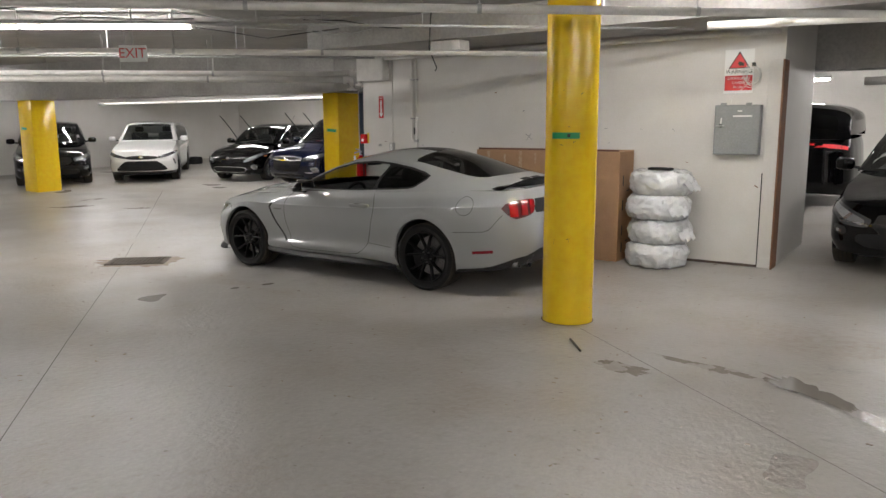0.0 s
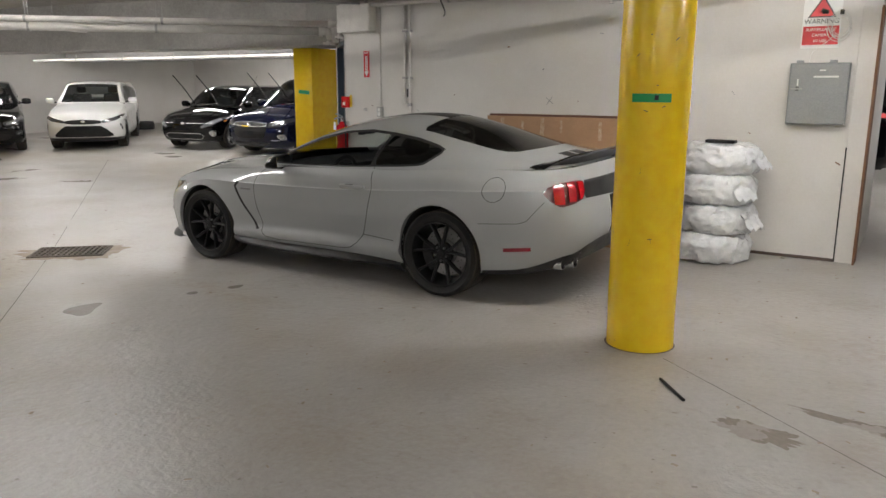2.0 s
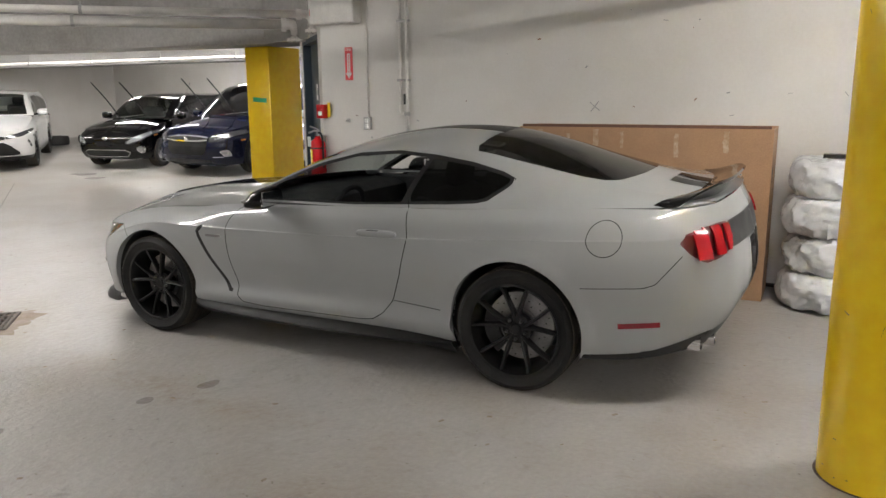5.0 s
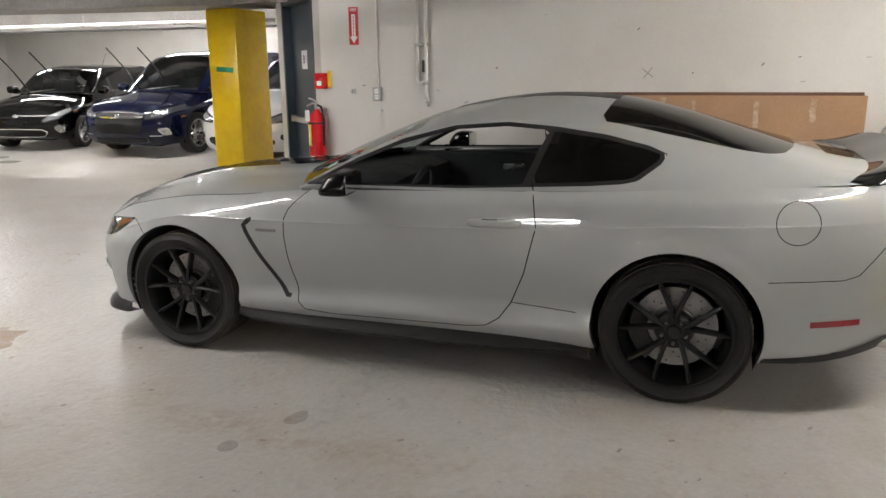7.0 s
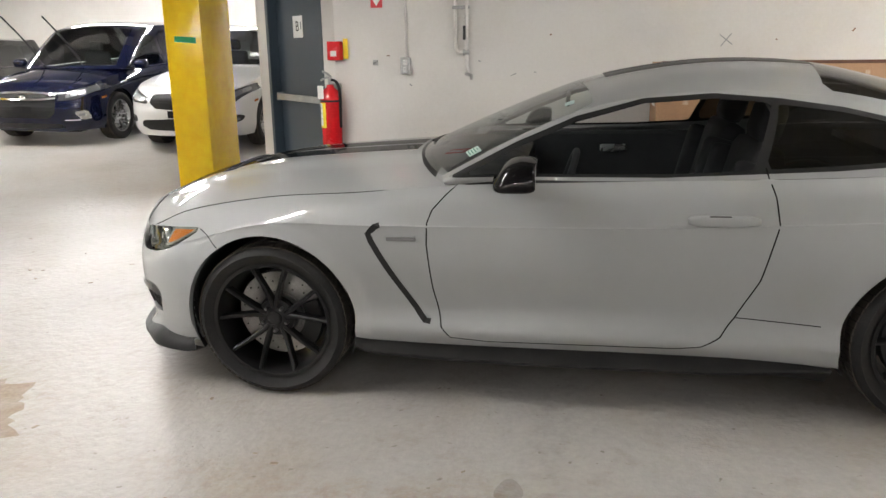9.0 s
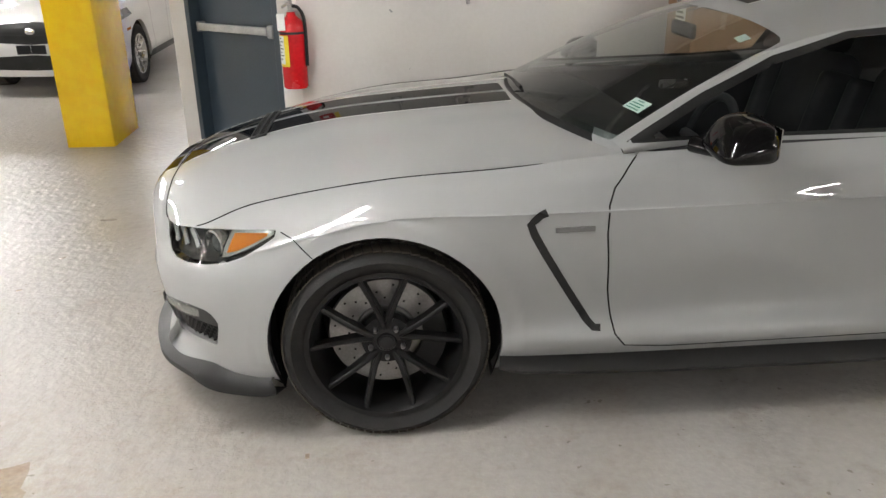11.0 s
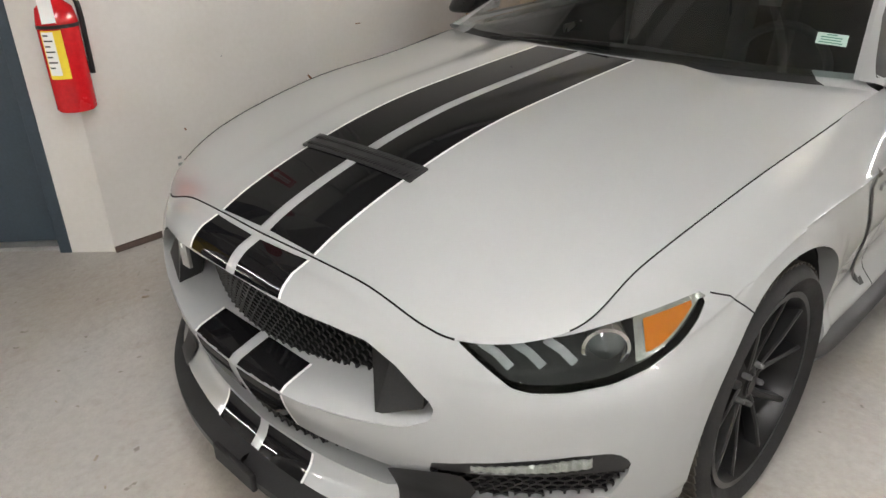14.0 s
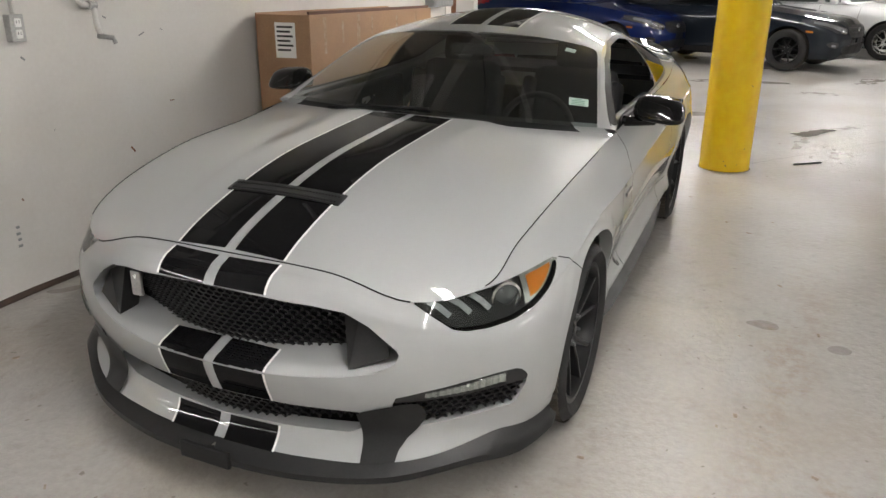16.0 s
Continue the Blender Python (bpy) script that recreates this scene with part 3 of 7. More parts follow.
def build_wheel(parent, x, y, side, rim_r=0.266, tyre_r=0.347, width=0.295, style="split", rim_mat=None, disc=True):
    """side: -1 with its face to -y, 1 to +y."""
    wheel = new("wheel")
    wheel.parent = parent
    wheel.matrix_basis = pose(x, y, tyre_r, 0, 0, 0 if side < 0 else 180)
    rim_mat = rim_mat or RIMBLACK
    w = width / 2
    r0, r1 = rim_r, tyre_r
    m = r0 + (r1 - r0) * 0.55
    prof = [(r0 - 0.004, -w * 0.80), (r0 + 0.012, -w * 0.86), (m, -w * 1.0), (r1 - 0.022, -w * 0.93), (r1 - 0.006, -w * 0.80), (r1 - 0.006, w * 0.8), (r1 - 0.02, w * 0.93), (m, w), (r0, w * 0.8)]
    softened(part("tyre", revolve(prof, 64), RUBBER, wheel), 50)
    bm = bmesh.new()
    for k in range(72):
        a = 2 * math.pi * k / 72
        for y0, y1, lean in ((-w * 0.86, -w * 0.42, 9), (-w * 0.36, -0.006, 16), (0.006, w * 0.36, -16), (w * 0.42, w * 0.86, -9)):
            add_box(bm, r1 - 0.009, r1 - (0.004 if abs(y0 + y1) > w else 0.0), y0, y1, -0.0130, 0.0130, 0, Matrix.Rotation(-a, 4, "Y") @ pose(0, 0, 0, lean, 0, 0))
    part("tread", bm, TREAD, wheel, "worn tread blocks, dusty brown")
    f = -w * 0.80
    rim = part("rim", revolve([(r0 - 0.002, f - 0.004), (r0 + 0.004, f - 0.012), (r0 - 0.012, f - 0.012), (r0 - 0.020, f + 0.004), (r0 - 0.034, f + 0.05), (r0 - 0.045, w * 0.5), (r0 - 0.015, w * 0.8)], 64), rim_mat, wheel)
    softened(rim, 40)
    n = 5
    for k in range(n):
        for o in ((-0.20, 0.20) if style == "split" else (0,)):
            a = 2 * math.pi * (k + 0.25) / n
            bm = bmesh.new()
            th = 0.011 if style == "split" else 0.03
            ca = a + o * 0.55
            pts = [(0.045, ca, f + 0.028, th * 1.35), (0.095, a + o * 0.85, f + 0.020, th * 1.2), (0.165, a + o * 1.25, f + 0.008, th), (r0 - 0.014, a + o * 1.52, f - 0.004, th * 1.05)]
            rings = []
            for r, q, y0, t in pts:
                d = Vector((math.cos(q), 0, math.sin(q)))
                s = Vector((-math.sin(q), 0, math.cos(q)))
                rings.append([bm.verts.new(d * r + s * u * t + Vector((0, y0 + v, 0))) for u, v in ((-1, 0.034), (-0.75, 0.004), (-0.3, 0), (0.3, 0), (0.75, 0.004), (1, 0.034))])
            for s0, s1 in zip(rings, rings[1:]):
                for q in range(6):
                    bm.faces.new((s0[q], s0[(q + 1) % 6], s1[(q + 1) % 6], s1[q]))
            bm.faces.new(rings[-1])
            bmesh.ops.recalc_face_normals(bm, faces=bm.faces)
            softened(part("spoke", bm, rim_mat, rim), 30)
    softened(part("hub", revolve([(0.001, f + 0.022), (0.030, f + 0.020), (0.034, f + 0.026), (0.052, f + 0.030), (0.085, f + 0.040), (0.088, f + 0.075)], 40), rim_mat, rim), 35)
    softened(part("cap", revolve([(0.001, f + 0.017), (0.024, f + 0.018), (0.028, f + 0.023)], 28), SATIN, rim, "black centre cap"), 35)
    for k in range(5):
        a = 2 * math.pi * (k + 0.75) / 5
        bm = bmesh.new()
        c = Vector((0.057 * math.cos(a), 0, 0.057 * math.sin(a)))
        add_tube(bm, [c + Vector((0, f + 0.045, 0)), c + Vector((0, f + 0.016, 0)), c + Vector((0, f + 0.010, 0))], [0.0085, 0.0085, 0.006], 6)
        part("lug_nut", bm, LUGSTEEL, rim, "steel lug nut")
    if disc:
        dk = part("brake_disc", revolve([(0.07, f + 0.105), (0.095, f + 0.082), (0.105, f + 0.082), (0.105, f + 0.098), (0.195, f + 0.098), (0.197, f + 0.125), (0.07, f + 0.13)], 56), DISC, wheel, "drilled cast iron brake disc")
        softened(dk, 30)
        bm = bmesh.new()
        for k in range(36):
            a, r = 2 * math.pi * k / 36, (0.128, 0.152, 0.176)[k % 3]
            c = Vector((r * math.cos(a), 0, r * math.sin(a)))
            add_tube(bm, [c + Vector((0, f + 0.096, 0)), c + Vector((0, f + 0.0985, 0))], 0.004, 6)
        tagged(part("drill_hole", bm, SEAM, dk), kind="stuff")
        bm = bmesh.new()
        ring = []
        for k in range(9):
            a = math.radians(-38 + 76 * k / 8) + (math.pi if (x > 0) == (side < 0) else 0) + 0.25 * (1 if x > 0 else -1)
            d = Vector((math.cos(a), 0, math.sin(a)))
            ring.append([bm.verts.new(d * r + Vector((0, yy, 0))) for r, yy in ((0.125, f + 0.072), (0.205, f + 0.066), (0.212, f + 0.10), (0.125, f + 0.10))])
        for s0, s1 in zip(ring, ring[1:]):
            for q in range(4):
                bm.faces.new((s0[q], s0[(q + 1) % 4], s1[(q + 1) % 4], s1[q]))
        bm.faces.new(ring[0])
        bm.faces.new(list(reversed(ring[-1])))
        bmesh.ops.recalc_face_normals(bm, faces=bm.faces)
        softened(part("caliper", bm, SATIN, wheel, "dark brake caliper"), 35)
    return wheel


def honeycomb(x_of, y0, y1, z0, z1, keep, size=0.017, wire=0.0028, depth=0.012):
    """Six-sided mesh bars between limits, where keep(y, z) holds; x_of gives the depth."""
    bm = bmesh.new()
    dx, dz = size * 1.732, size * 1.5
    r = 0
    z = z0
    while z < z1:
        y = y0 + (dx / 2 if r % 2 else 0)
        while y < y1:
            if keep(y, z):
                for a0 in (30, 90, 150):
                    p = [(y + 0.94 * size * 1.15 * math.cos(radians(a)), z + 0.62 * size * math.sin(radians(a))) for a in (a0, a0 + 60)]
                    d = Vector((0, p[1][0] - p[0][0], p[1][1] - p[0][1])).normalized()
                    s = Vector((0, -d.z, d.y)) * wire
                    x = x_of(y, z)
                    q = [Vector((x, *p[0])) + s, Vector((x, *p[1])) + s, Vector((x, *p[1])) - s, Vector((x, *p[0])) - s]
                    f = [bm.verts.new(c) for c in q]
                    b = [bm.verts.new(c + Vector((depth, 0, 0))) for c in q]
                    bm.faces.new(f)
                    bm.faces.new((f[0], b[0], b[1], f[1]))
                    bm.faces.new((f[2], b[2], b[3], f[3]))
            y += dx
        z += dz * 0.62
        r += 1
    return bm


def outward(bm, centre=(0.3, 0, 0.55)):
    """Turns a sheet so that its faces look away from the car's middle."""
    bm.normal_update()
    c = Vector(centre)
    if sum(f.normal.dot(f.calc_center_median() - c) * f.calc_area() for f in bm.faces) < 0:
        bmesh.ops.reverse_faces(bm, faces=bm.faces)
    return bm


def build_coupe():
    car = thing("sports_coupe", car_pose(0, 0, 0) @ pose(0, 0.045, 0) @ Matrix.Diagonal((1, 1.046, 1, 1)), "pale grey two-door sports coupe with twin black racing stripes", "car")
    side = bmesh.new()
    grid_mesh(side, loft([SILL, SKIRT, LOW, MIDDLE, CREASE, SHOULDER, HIP, TOP], 20, 9))
    hood_edge = TOP[:8]
    hood_mid = [(-2.18, 0, 0.765), (-2.17, 0, 0.775), (-2.163, 0, 0.783), (-2.06, 0, 0.823), (-1.86, 0, 0.874), (-1.55, 0, 0.930), (-1.20, 0, 0.958), (-0.82, 0, 0.978)]
    hood = bmesh.new()
    # the hood's front edge runs along the first two spans of the top line
    he, hm = spline(hood_edge, 12), spline(hood_mid, 12)
    front = [he[24 - int(round(24 * k / 20))] for k in range(21)]
    rows = []
    for k in range(24, len(he)):
        p, q = he[k], hm[k]
        row = []
        for w in range(21):
            w /= 20
            e = 1 - (1 - w) ** 2.0
            bulge = 0.016 * (1 / (1 + math.exp(-(w - 0.56) / 0.022))) * min(1, (k - 24) / 30)
            row.append(Vector((p.x + (q.x - p.x) * e, p.y + (q.y - p.y) * w, p.z + (q.z - p.z) * e + bulge)))
        rows.append(row)
    off = [front[w] - rows[0][w] for w in range(21)]
    for k, row in enumerate(rows):
        fade = max(0.0, 1 - k / 22) ** 2
        for w in range(21):
            row[w] += off[w] * fade
    first = rows[0]
    grid_mesh(hood, rows)
    upper = strip(RAIL, CREST, 10, 20)
    belt = [TOP[7], (-0.30, -0.818, 0.965), (0.0, -0.830, 0.967), (0.30, -0.837, 0.969), (0.62, -0.842, 0.977), (0.98, -0.843, 0.988), (1.30, -0.833, 1.002), (1.65, -0.808, 1.018), (2.0, -0.765, 1.030), (2.2, -0.69, 1.034), (2.325, -0.585, 1.039)]
    flank = bmesh.new()
    lo, hi = spline(belt, 20), spline(RAIL, 20)
    frows = []
    for p, q in zip(lo, hi):
        frows.append([p.lerp(q, w / 26) + Vector((0, -0.035 * math.sin(math.pi * w / 26), 0.006 * math.sin(math.pi * w / 26))) for w in range(27)])
    grid_mesh(flank, frows)
    top_all = bmesh.new()
    grid_mesh(top_all, upper)
    tree = tree_of(*(b for h in (side, hood, flank, top_all) for b in (h, mirrored(h))))
    tree_side = tree_of(side, flank)
    tree_top = tree_of(hood, mirrored(hood), top_all, mirrored(top_all))
    front_only = lambda c: c.x < -1.6
    rear_only = lambda c: c.x > 2.0
    whole = side.copy()
    # wheel openings
    for ax in (AXLE_F, AXLE_R):
        cut(side, tree_side, circle(ax, WHEEL_Z + 0.012, 0.385), "side", lambda c, a=ax: abs(c.x - a) < 0.5 and c.y < -0.6, 0.05, (0, 1, 0)).free()
    for v in side.verts:
        for ax in (AXLE_F, AXLE_R):
            r = math.hypot(v.co.x - ax, v.co.z - WHEEL_Z - 0.012)
            if v.co.y < -0.7 and v.co.z > 0.30 and r < 0.437:
                v.co.y -= 0.005
    # lamps and air openings of the nose
    turn = Matrix.Rotation(radians(-45), 4, "Z")
    side.transform(turn)
    corner = tree_of(side)
    at_corner = lambda c: c.x < -1.55 and c.y > 0.4
    head_poly = [(1.080, 0.708), (0.98, 0.717), (0.870, 0.728), (0.80, 0.736), (0.711, 0.745), (0.63, 0.753), (0.550, 0.760), (0.590, 0.716), (0.640, 0.678), (0.70, 0.651), (0.78, 0.631), (0.87, 0.621), (0.94, 0.621), (0.975, 0.628), (1.03, 0.668)]
    lens = cut(side, corner, head_poly, "front", at_corner, 0.004, (1, 0, 0))
    fog_poly = [(1.150, 0.412), (1.06, 0.440), (0.95, 0.464), (0.85, 0.478), (0.78, 0.478), (0.745, 0.464), (0.728, 0.432), (0.768, 0.342), (0.85, 0.338), (0.95, 0.325), (1.05, 0.305), (1.11, 0.288), (1.135, 0.33)]
    recess = cut(side, corner, fog_poly, "front", at_corner, 0.05, (1, 0, 0))
    side.transform(turn.inverted())
    grille_poly = [(0.02, 0.713), (-0.19, 0.708), (-0.33, 0.699), (-0.42, 0.684), (-0.485, 0.645), (-0.568, 0.568), (-0.562, 0.535), (-0.51, 0.502), (-0.40, 0.482), (-0.2, 0.472), (0.02, 0.468)]
    cut(side, tree_side, grille_poly, "front", front_only, 0.05, (1, 0, 0)).free()
    slot_poly = [(0.02, 0.356), (-0.34, 0.352), (-0.46, 0.348), (-0.47, 0.300), (-0.42, 0.262), (0.02, 0.250)]
    cut(side, tree_side, slot_poly, "front", front_only, 0.06, (1, 0, 0)).free()
    # lamps of the tail and its panel
    tail_poly = [(-0.809, 0.868), (-0.778, 0.910), (-0.70, 0.936), (-0.60, 0.946), (-0.508, 0.942), (-0.535, 0.88), (-0.569, 0.812), (-0.66, 0.782), (-0.75, 0.764), (-0.79, 0.81)]
    tail = cut(side, tree_side, tail_poly, "rear", rear_only)
    panel_poly = [(0.02, 0.95), (-0.495, 0.940), (-0.558, 0.812), (0.02, 0.800)]
    panel = cut(side, tree_side, panel_poly, "rear", rear_only)
    diff_poly = [(0.02, 0.49), (-0.30, 0.48), (-0.50, 0.45), (-0.62, 0.40), (-0.78, 0.30), (-0.9, 0.28), (-0.9, 0.1), (0.02, 0.1)]
    diffuser = cut(side, tree_side, diff_poly, "rear", rear_only)
    # doors, tank lid, bumper covers
    door_poly = [(-0.50, 1.02), (-0.530, 0.950), (-0.575, 0.912), (-0.625, 0.860), (-0.645, 0.81), (-0.648, 0.72), (-0.630, 0.52), (-0.598, 0.355), (-0.560, 0.308), (-0.40, 0.292), (0.36, 0.298), (0.46, 0.312), (0.53, 0.355), (0.585, 0.43), (0.66, 0.60), (0.715, 0.82), (0.70, 0.92), (0.672, 1.02)]
    door = cut(side, tree_side, door_poly, "side", lambda c: c.y < -0.5 and abs(c.x) < 1.0)
    tank = cut(side, tree_side, circle(1.845, 0.885, 0.088, 40), "side", lambda c: c.y < -0.6 and c.x > 1.5)
    # bumper covers go with the body; their joints are drawn as shut lines
    body = part("body", outward(both(side)), GREY_PAINT, car)
    softened(body, 42)
    hb = both(hood)
    softened(part("hood", hb, GREY_PAINT, car), 42)
    for s, nm in ((-1, "left"), (1, "right")):
        f = (lambda b: b.copy()) if s < 0 else mirrored
        d = softened(part("door", f(door), GREY_PAINT, car), 42)
        softened(part("tank_lid", f(tank), GREY_PAINT, car), 42) if s < 0 else None
        # pull handle
        hbm = bmesh.new()
        bmesh.ops.create_uvsphere(hbm, u_segments=32, v_segments=14, radius=1)
        for v in hbm.verts:
            hx_, hy_, hz_ = (math.copysign(abs(t) ** 0.55, t) for t in v.co)
            v.co = Vector((0.512 + 0.134 * hx_, -0.936 + 0.020 * hy_, 0.836 + 0.022 * hz_))
        hbm2 = box(0.455, 0.535, -0.9525, -0.945, 0.846, 0.858, 0.003)
        softened(part("handle", hbm if s < 0 else mirrored(hbm), GREY_PAINT, d), 30)
        part("grip_recess", hbm2 if s < 0 else mirrored(hbm2), SATIN, d)
        # fender vent
        vb = ribbon(tree_side, [(-0.842, 0.800), (-0.862, 0.794), (-0.893, 0.765), (-0.880, 0.73), (-0.845, 0.665), (-0.77, 0.535), (-0.690, 0.400), (-0.668, 0.376), (-0.645, 0.374)], "side", 0.026, 0.002)
        part("fender_vent", vb if s < 0 else mirrored(vb), SATIN, car, "black slanted vent blade in the fender")
        bb = box(-0.815, -0.690, -0.952, -0.944, 0.735, 0.752, 0.002)
        part("fender_badge", bb if s < 0 else mirrored(bb), BADGE, car, "small grey metal badge bar")
    # shut lines
    seams = [ribbon(tree_side, door_poly[1:-1] + [door_poly[-1]], "side", 0.0055),
             ribbon(tree_side, circle(1.845, 0.885, 0.088, 40) + [(1.933, 0.885)], "side", 0.004),
             ribbon(tree_side, [(1.74, 0.632), (2.04, 0.645), (2.10, 0.665), (2.215, 0.805)], "side", 0.004),
             ribbon(tree_side, [(0.59, 0.432), (0.98, 0.405)], "side", 0.004),
             ribbon(tree_of(side), [(-1.668, 0.752), (-1.63, 0.738), (-1.555, 0.668)], "side", 0.004, 0.003)]
    for sm in seams:
        part("shut_line", sm.copy(), SEAM, car)
        part("shut_line", mirrored(sm), SEAM, car)
    for m_ in (1, -1):
        part("hood_shut_line", tube([Vector((p.x, p.y * m_, p.z + 0.0003)) for p in he[33:-4] if p.x > -1.968], 0.0020, 6), SEAM, car)
    bm = bmesh.new()
    front_edge = [r + Vector((0, 0, 0.0004)) for r in first]
    add_tube(bm, front_edge + [Vector((r.x, -r.y, r.z)) for r in reversed(front_edge[:-1])], 0.0024, 6)
    part("hood_front_shut_line", bm, SEAM, car)
    # roof, glass and pillars
    roof = top_all.copy()
    half_top = tree_of(top_all)
    screen_poly = [(-1.3, 0.02), (-1.3, -0.9), (-0.70, -0.80), (-0.60, -0.764), (-0.30, -0.690), (-0.04, -0.628), (0.0, -0.610), (0.018, -0.575), (0.005, -0.40), (-0.018, -0.2), (-0.025, 0.02)]
    rear_poly = [(0.990, 0.02), (0.985, -0.20), (0.962, -0.42), (0.945, -0.508), (0.965, -0.522), (1.30, -0.530), (1.62, -0.526), (1.74, -0.505), (1.81, -0.44), (1.855, -0.30), (1.88, -0.15), (1.885, 0.02)]
    screen = cut(roof, half_top, screen_poly, "top")
    rear = cut(roof, half_top, rear_poly, "top")
    softened(part("roof", both(roof), GREY_PAINT, car), 42)
    part("windshield", outward(both(screen)), SCREEN, car, "clear windshield", True)
    part("rear_window", outward(both(rear)), TINT, car, "dark tinted rear window", True)
    # side windows
    win_poly = [(-0.50, 0.990), (-0.30, 1.085), (-0.05, 1.185), (0.22, 1.252), (0.50, 1.268), (0.72, 1.250), (0.70, 1.20), (0.625, 1.008), (0.30, 0.995)]
    quarter_poly = [(0.745, 1.244), (0.98, 1.212), (1.18, 1.168), (1.262, 1.143), (1.245, 1.118), (1.15, 1.052), (1.10, 1.040), (0.94, 1.028), (0.668, 1.014), (0.73, 1.19)]
    trim_poly = [(-0.57, 0.978), (-0.30, 1.108), (-0.05, 1.208), (0.22, 1.272), (0.50, 1.288), (0.75, 1.266), (1.00, 1.228), (1.20, 1.180), (1.288, 1.146), (1.265, 1.108), (1.165, 1.036), (1.10, 1.022), (0.94, 1.010), (0.665, 0.998), (0.30, 0.982)]
    tf = tree_of(flank)
    trim = cut(flank, tf, trim_poly, "side")
    cut(trim, tf, win_poly, "side").free()
    quarter = cut(trim, tf, quarter_poly, "side")
    softened(part("side_panel", both(flank), GREY_PAINT, car), 42)
    for s in (-1, 1):
        f = (lambda b: b.copy()) if s < 0 else mirrored
        part("window_trim", f(trim), MATT, car, "black window surround", True)
        part("quarter_window", outward(f(quarter), (0.9, 0, 0.9)), TINT, car, "dark tinted quarter window", True)
    # sloping top of the bumper bar, running back under the grille mesh
    shelf = bmesh.new()
    shelf_rows = []
    for k in range(25):
        y = -0.566 * (1 - k / 24)
        z0 = 0.468 + 0.004 * abs(y / 0.2) + 0.055 * max(0.0, (abs(y) - 0.36) / 0.206) ** 2
        hit = onto(tree_side, "front", y, z0)[0]
        p = Vector((hit.x if hit else -2.28, y, z0))
        q = Vector((-2.192 + 0.30 * y * y, y, max(0.506 + 0.05 * y * y, z0 + 0.012)))
        shelf_rows.append([p + Vector((0.012, 0, -0.006)), p + Vector((0.0, 0, 0.0)), p.lerp(q, 0.15) + Vector((0, 0, 0.006)), p.lerp(q, 0.5) + Vector((0, 0, 0.004)), q, q + Vector((0.05, 0, 0.012))])
    grid_mesh(shelf, shelf_rows)
    shelf_tree = tree_of(shelf, mirrored(shelf))
    softened(part("bumper_shelf", both(shelf), GREY_PAINT, car), 50)
    # stripes
    hood_tree = tree_of(hood, mirrored(hood))
    cols = [(-0.187, -0.018), (0.018, 0.187)]
    for a, b in cols:
        for x0, x1, tr, v in ((-2.149, -1.862, hood_tree, "top"), (-1.802, -0.835, hood_tree, "top")):
            part("hood_stripe", decal(tr, x0, x1, a, b, v), BLACK_FILM, car, "gloss black racing stripe", True)
        part("roof_stripe", decal(tree_top, 0.08, 1.0, a, b, "top"), BLACK_FILM, car, "gloss black racing stripe", True)
        part("boot_stripe", decal(tree_top, 2.02, 2.30, a, b, "top"), BLACK_FILM, car, "gloss black racing stripe", True)
        part("nose_stripe", decal(tree, a, b, 0.714, 0.776, "front", 0.0015, 6, 8), BLACK_FILM, car, "gloss black racing stripe", True)
        part("shelf_stripe", decal(shelf_tree, -2.302, -2.196, a, b, "top", 0.002, 40, 6), BLACK_FILM, car, "gloss black racing stripe", True)
        part("bumper_stripe", decal(tree_of(side, mirrored(side)), a, b, 0.358, 0.467, "front", 0.0015, 6, 28), BLACK_FILM, car, "gloss black racing stripe", True)
        rt = tree_of(side, mirrored(side))
        part("rear_stripe", decal(rt, a, b, 0.50, 0.795, "rear", 0.0015, 6, 20), BLACK_FILM, car, "gloss black racing stripe", True)
    for s in (-1, 1):
        a, b = (-0.195, -0.188) if s < 0 else (0.188, 0.195)
        for bmx in (decal(hood_tree, -2.149, -1.862, a, b, "top", 0.0018, 16, 1), decal(hood_tree, -1.802, -0.835, a, b, "top", 0.0018, 40, 1), decal(tree_top, 0.08, 1.0, a, b, "top", 0.0018, 30, 1),
                    decal(tree_of(side, mirrored(side)), a, b, 0.358, 0.467, "front", 0.0018, 1, 28), decal(tree, a, b, 0.714, 0.776, "front", 0.0018, 1, 8), decal(shelf_tree, -2.302, -2.196, a, b, "top", 0.0025, 40, 1), decal(tree_of(side, mirrored(side)), a, b, 0.50, 0.795, "rear", 0.0018, 1, 20)):
            part("pinstripe", bmx, WHITE_FILM, car, "thin white pinstripe", True)
    # hood vent
    vt = decal(hood_tree, -1.864, -1.800, -0.212, 0.212, "top", 0.007, 6, 24)
    thick(vt, -0.009)
    hv = part("hood_vent", vt, SATIN, car, "black mesh heat vent across the hood")
    bm = bmesh.new()
    for k in range(34):
        y = -0.195 + 0.39 * k / 33
        for x0 in (-1.849, -1.817):
            p, nn = onto(hood_tree, "top", x0, y)
            if p is not None:
                add_box(bm, p.x - 0.010, p.x + 0.010, p.y - 0.0022, p.y + 0.0022, p.z + 0.005, p.z + 0.0095)
    part("vent_rib", bm, MATT, hv)
    # head lamps
    back_turn = turn.inverted()

    def corner_film(sheet, poly, depth):
        c = sheet.copy()
        p = cut(c, tree_of(sheet), poly, "front")
        c.free()
        for v in p.verts:
            v.co.x += depth
        return p

    lens_tree = tree_of(lens)
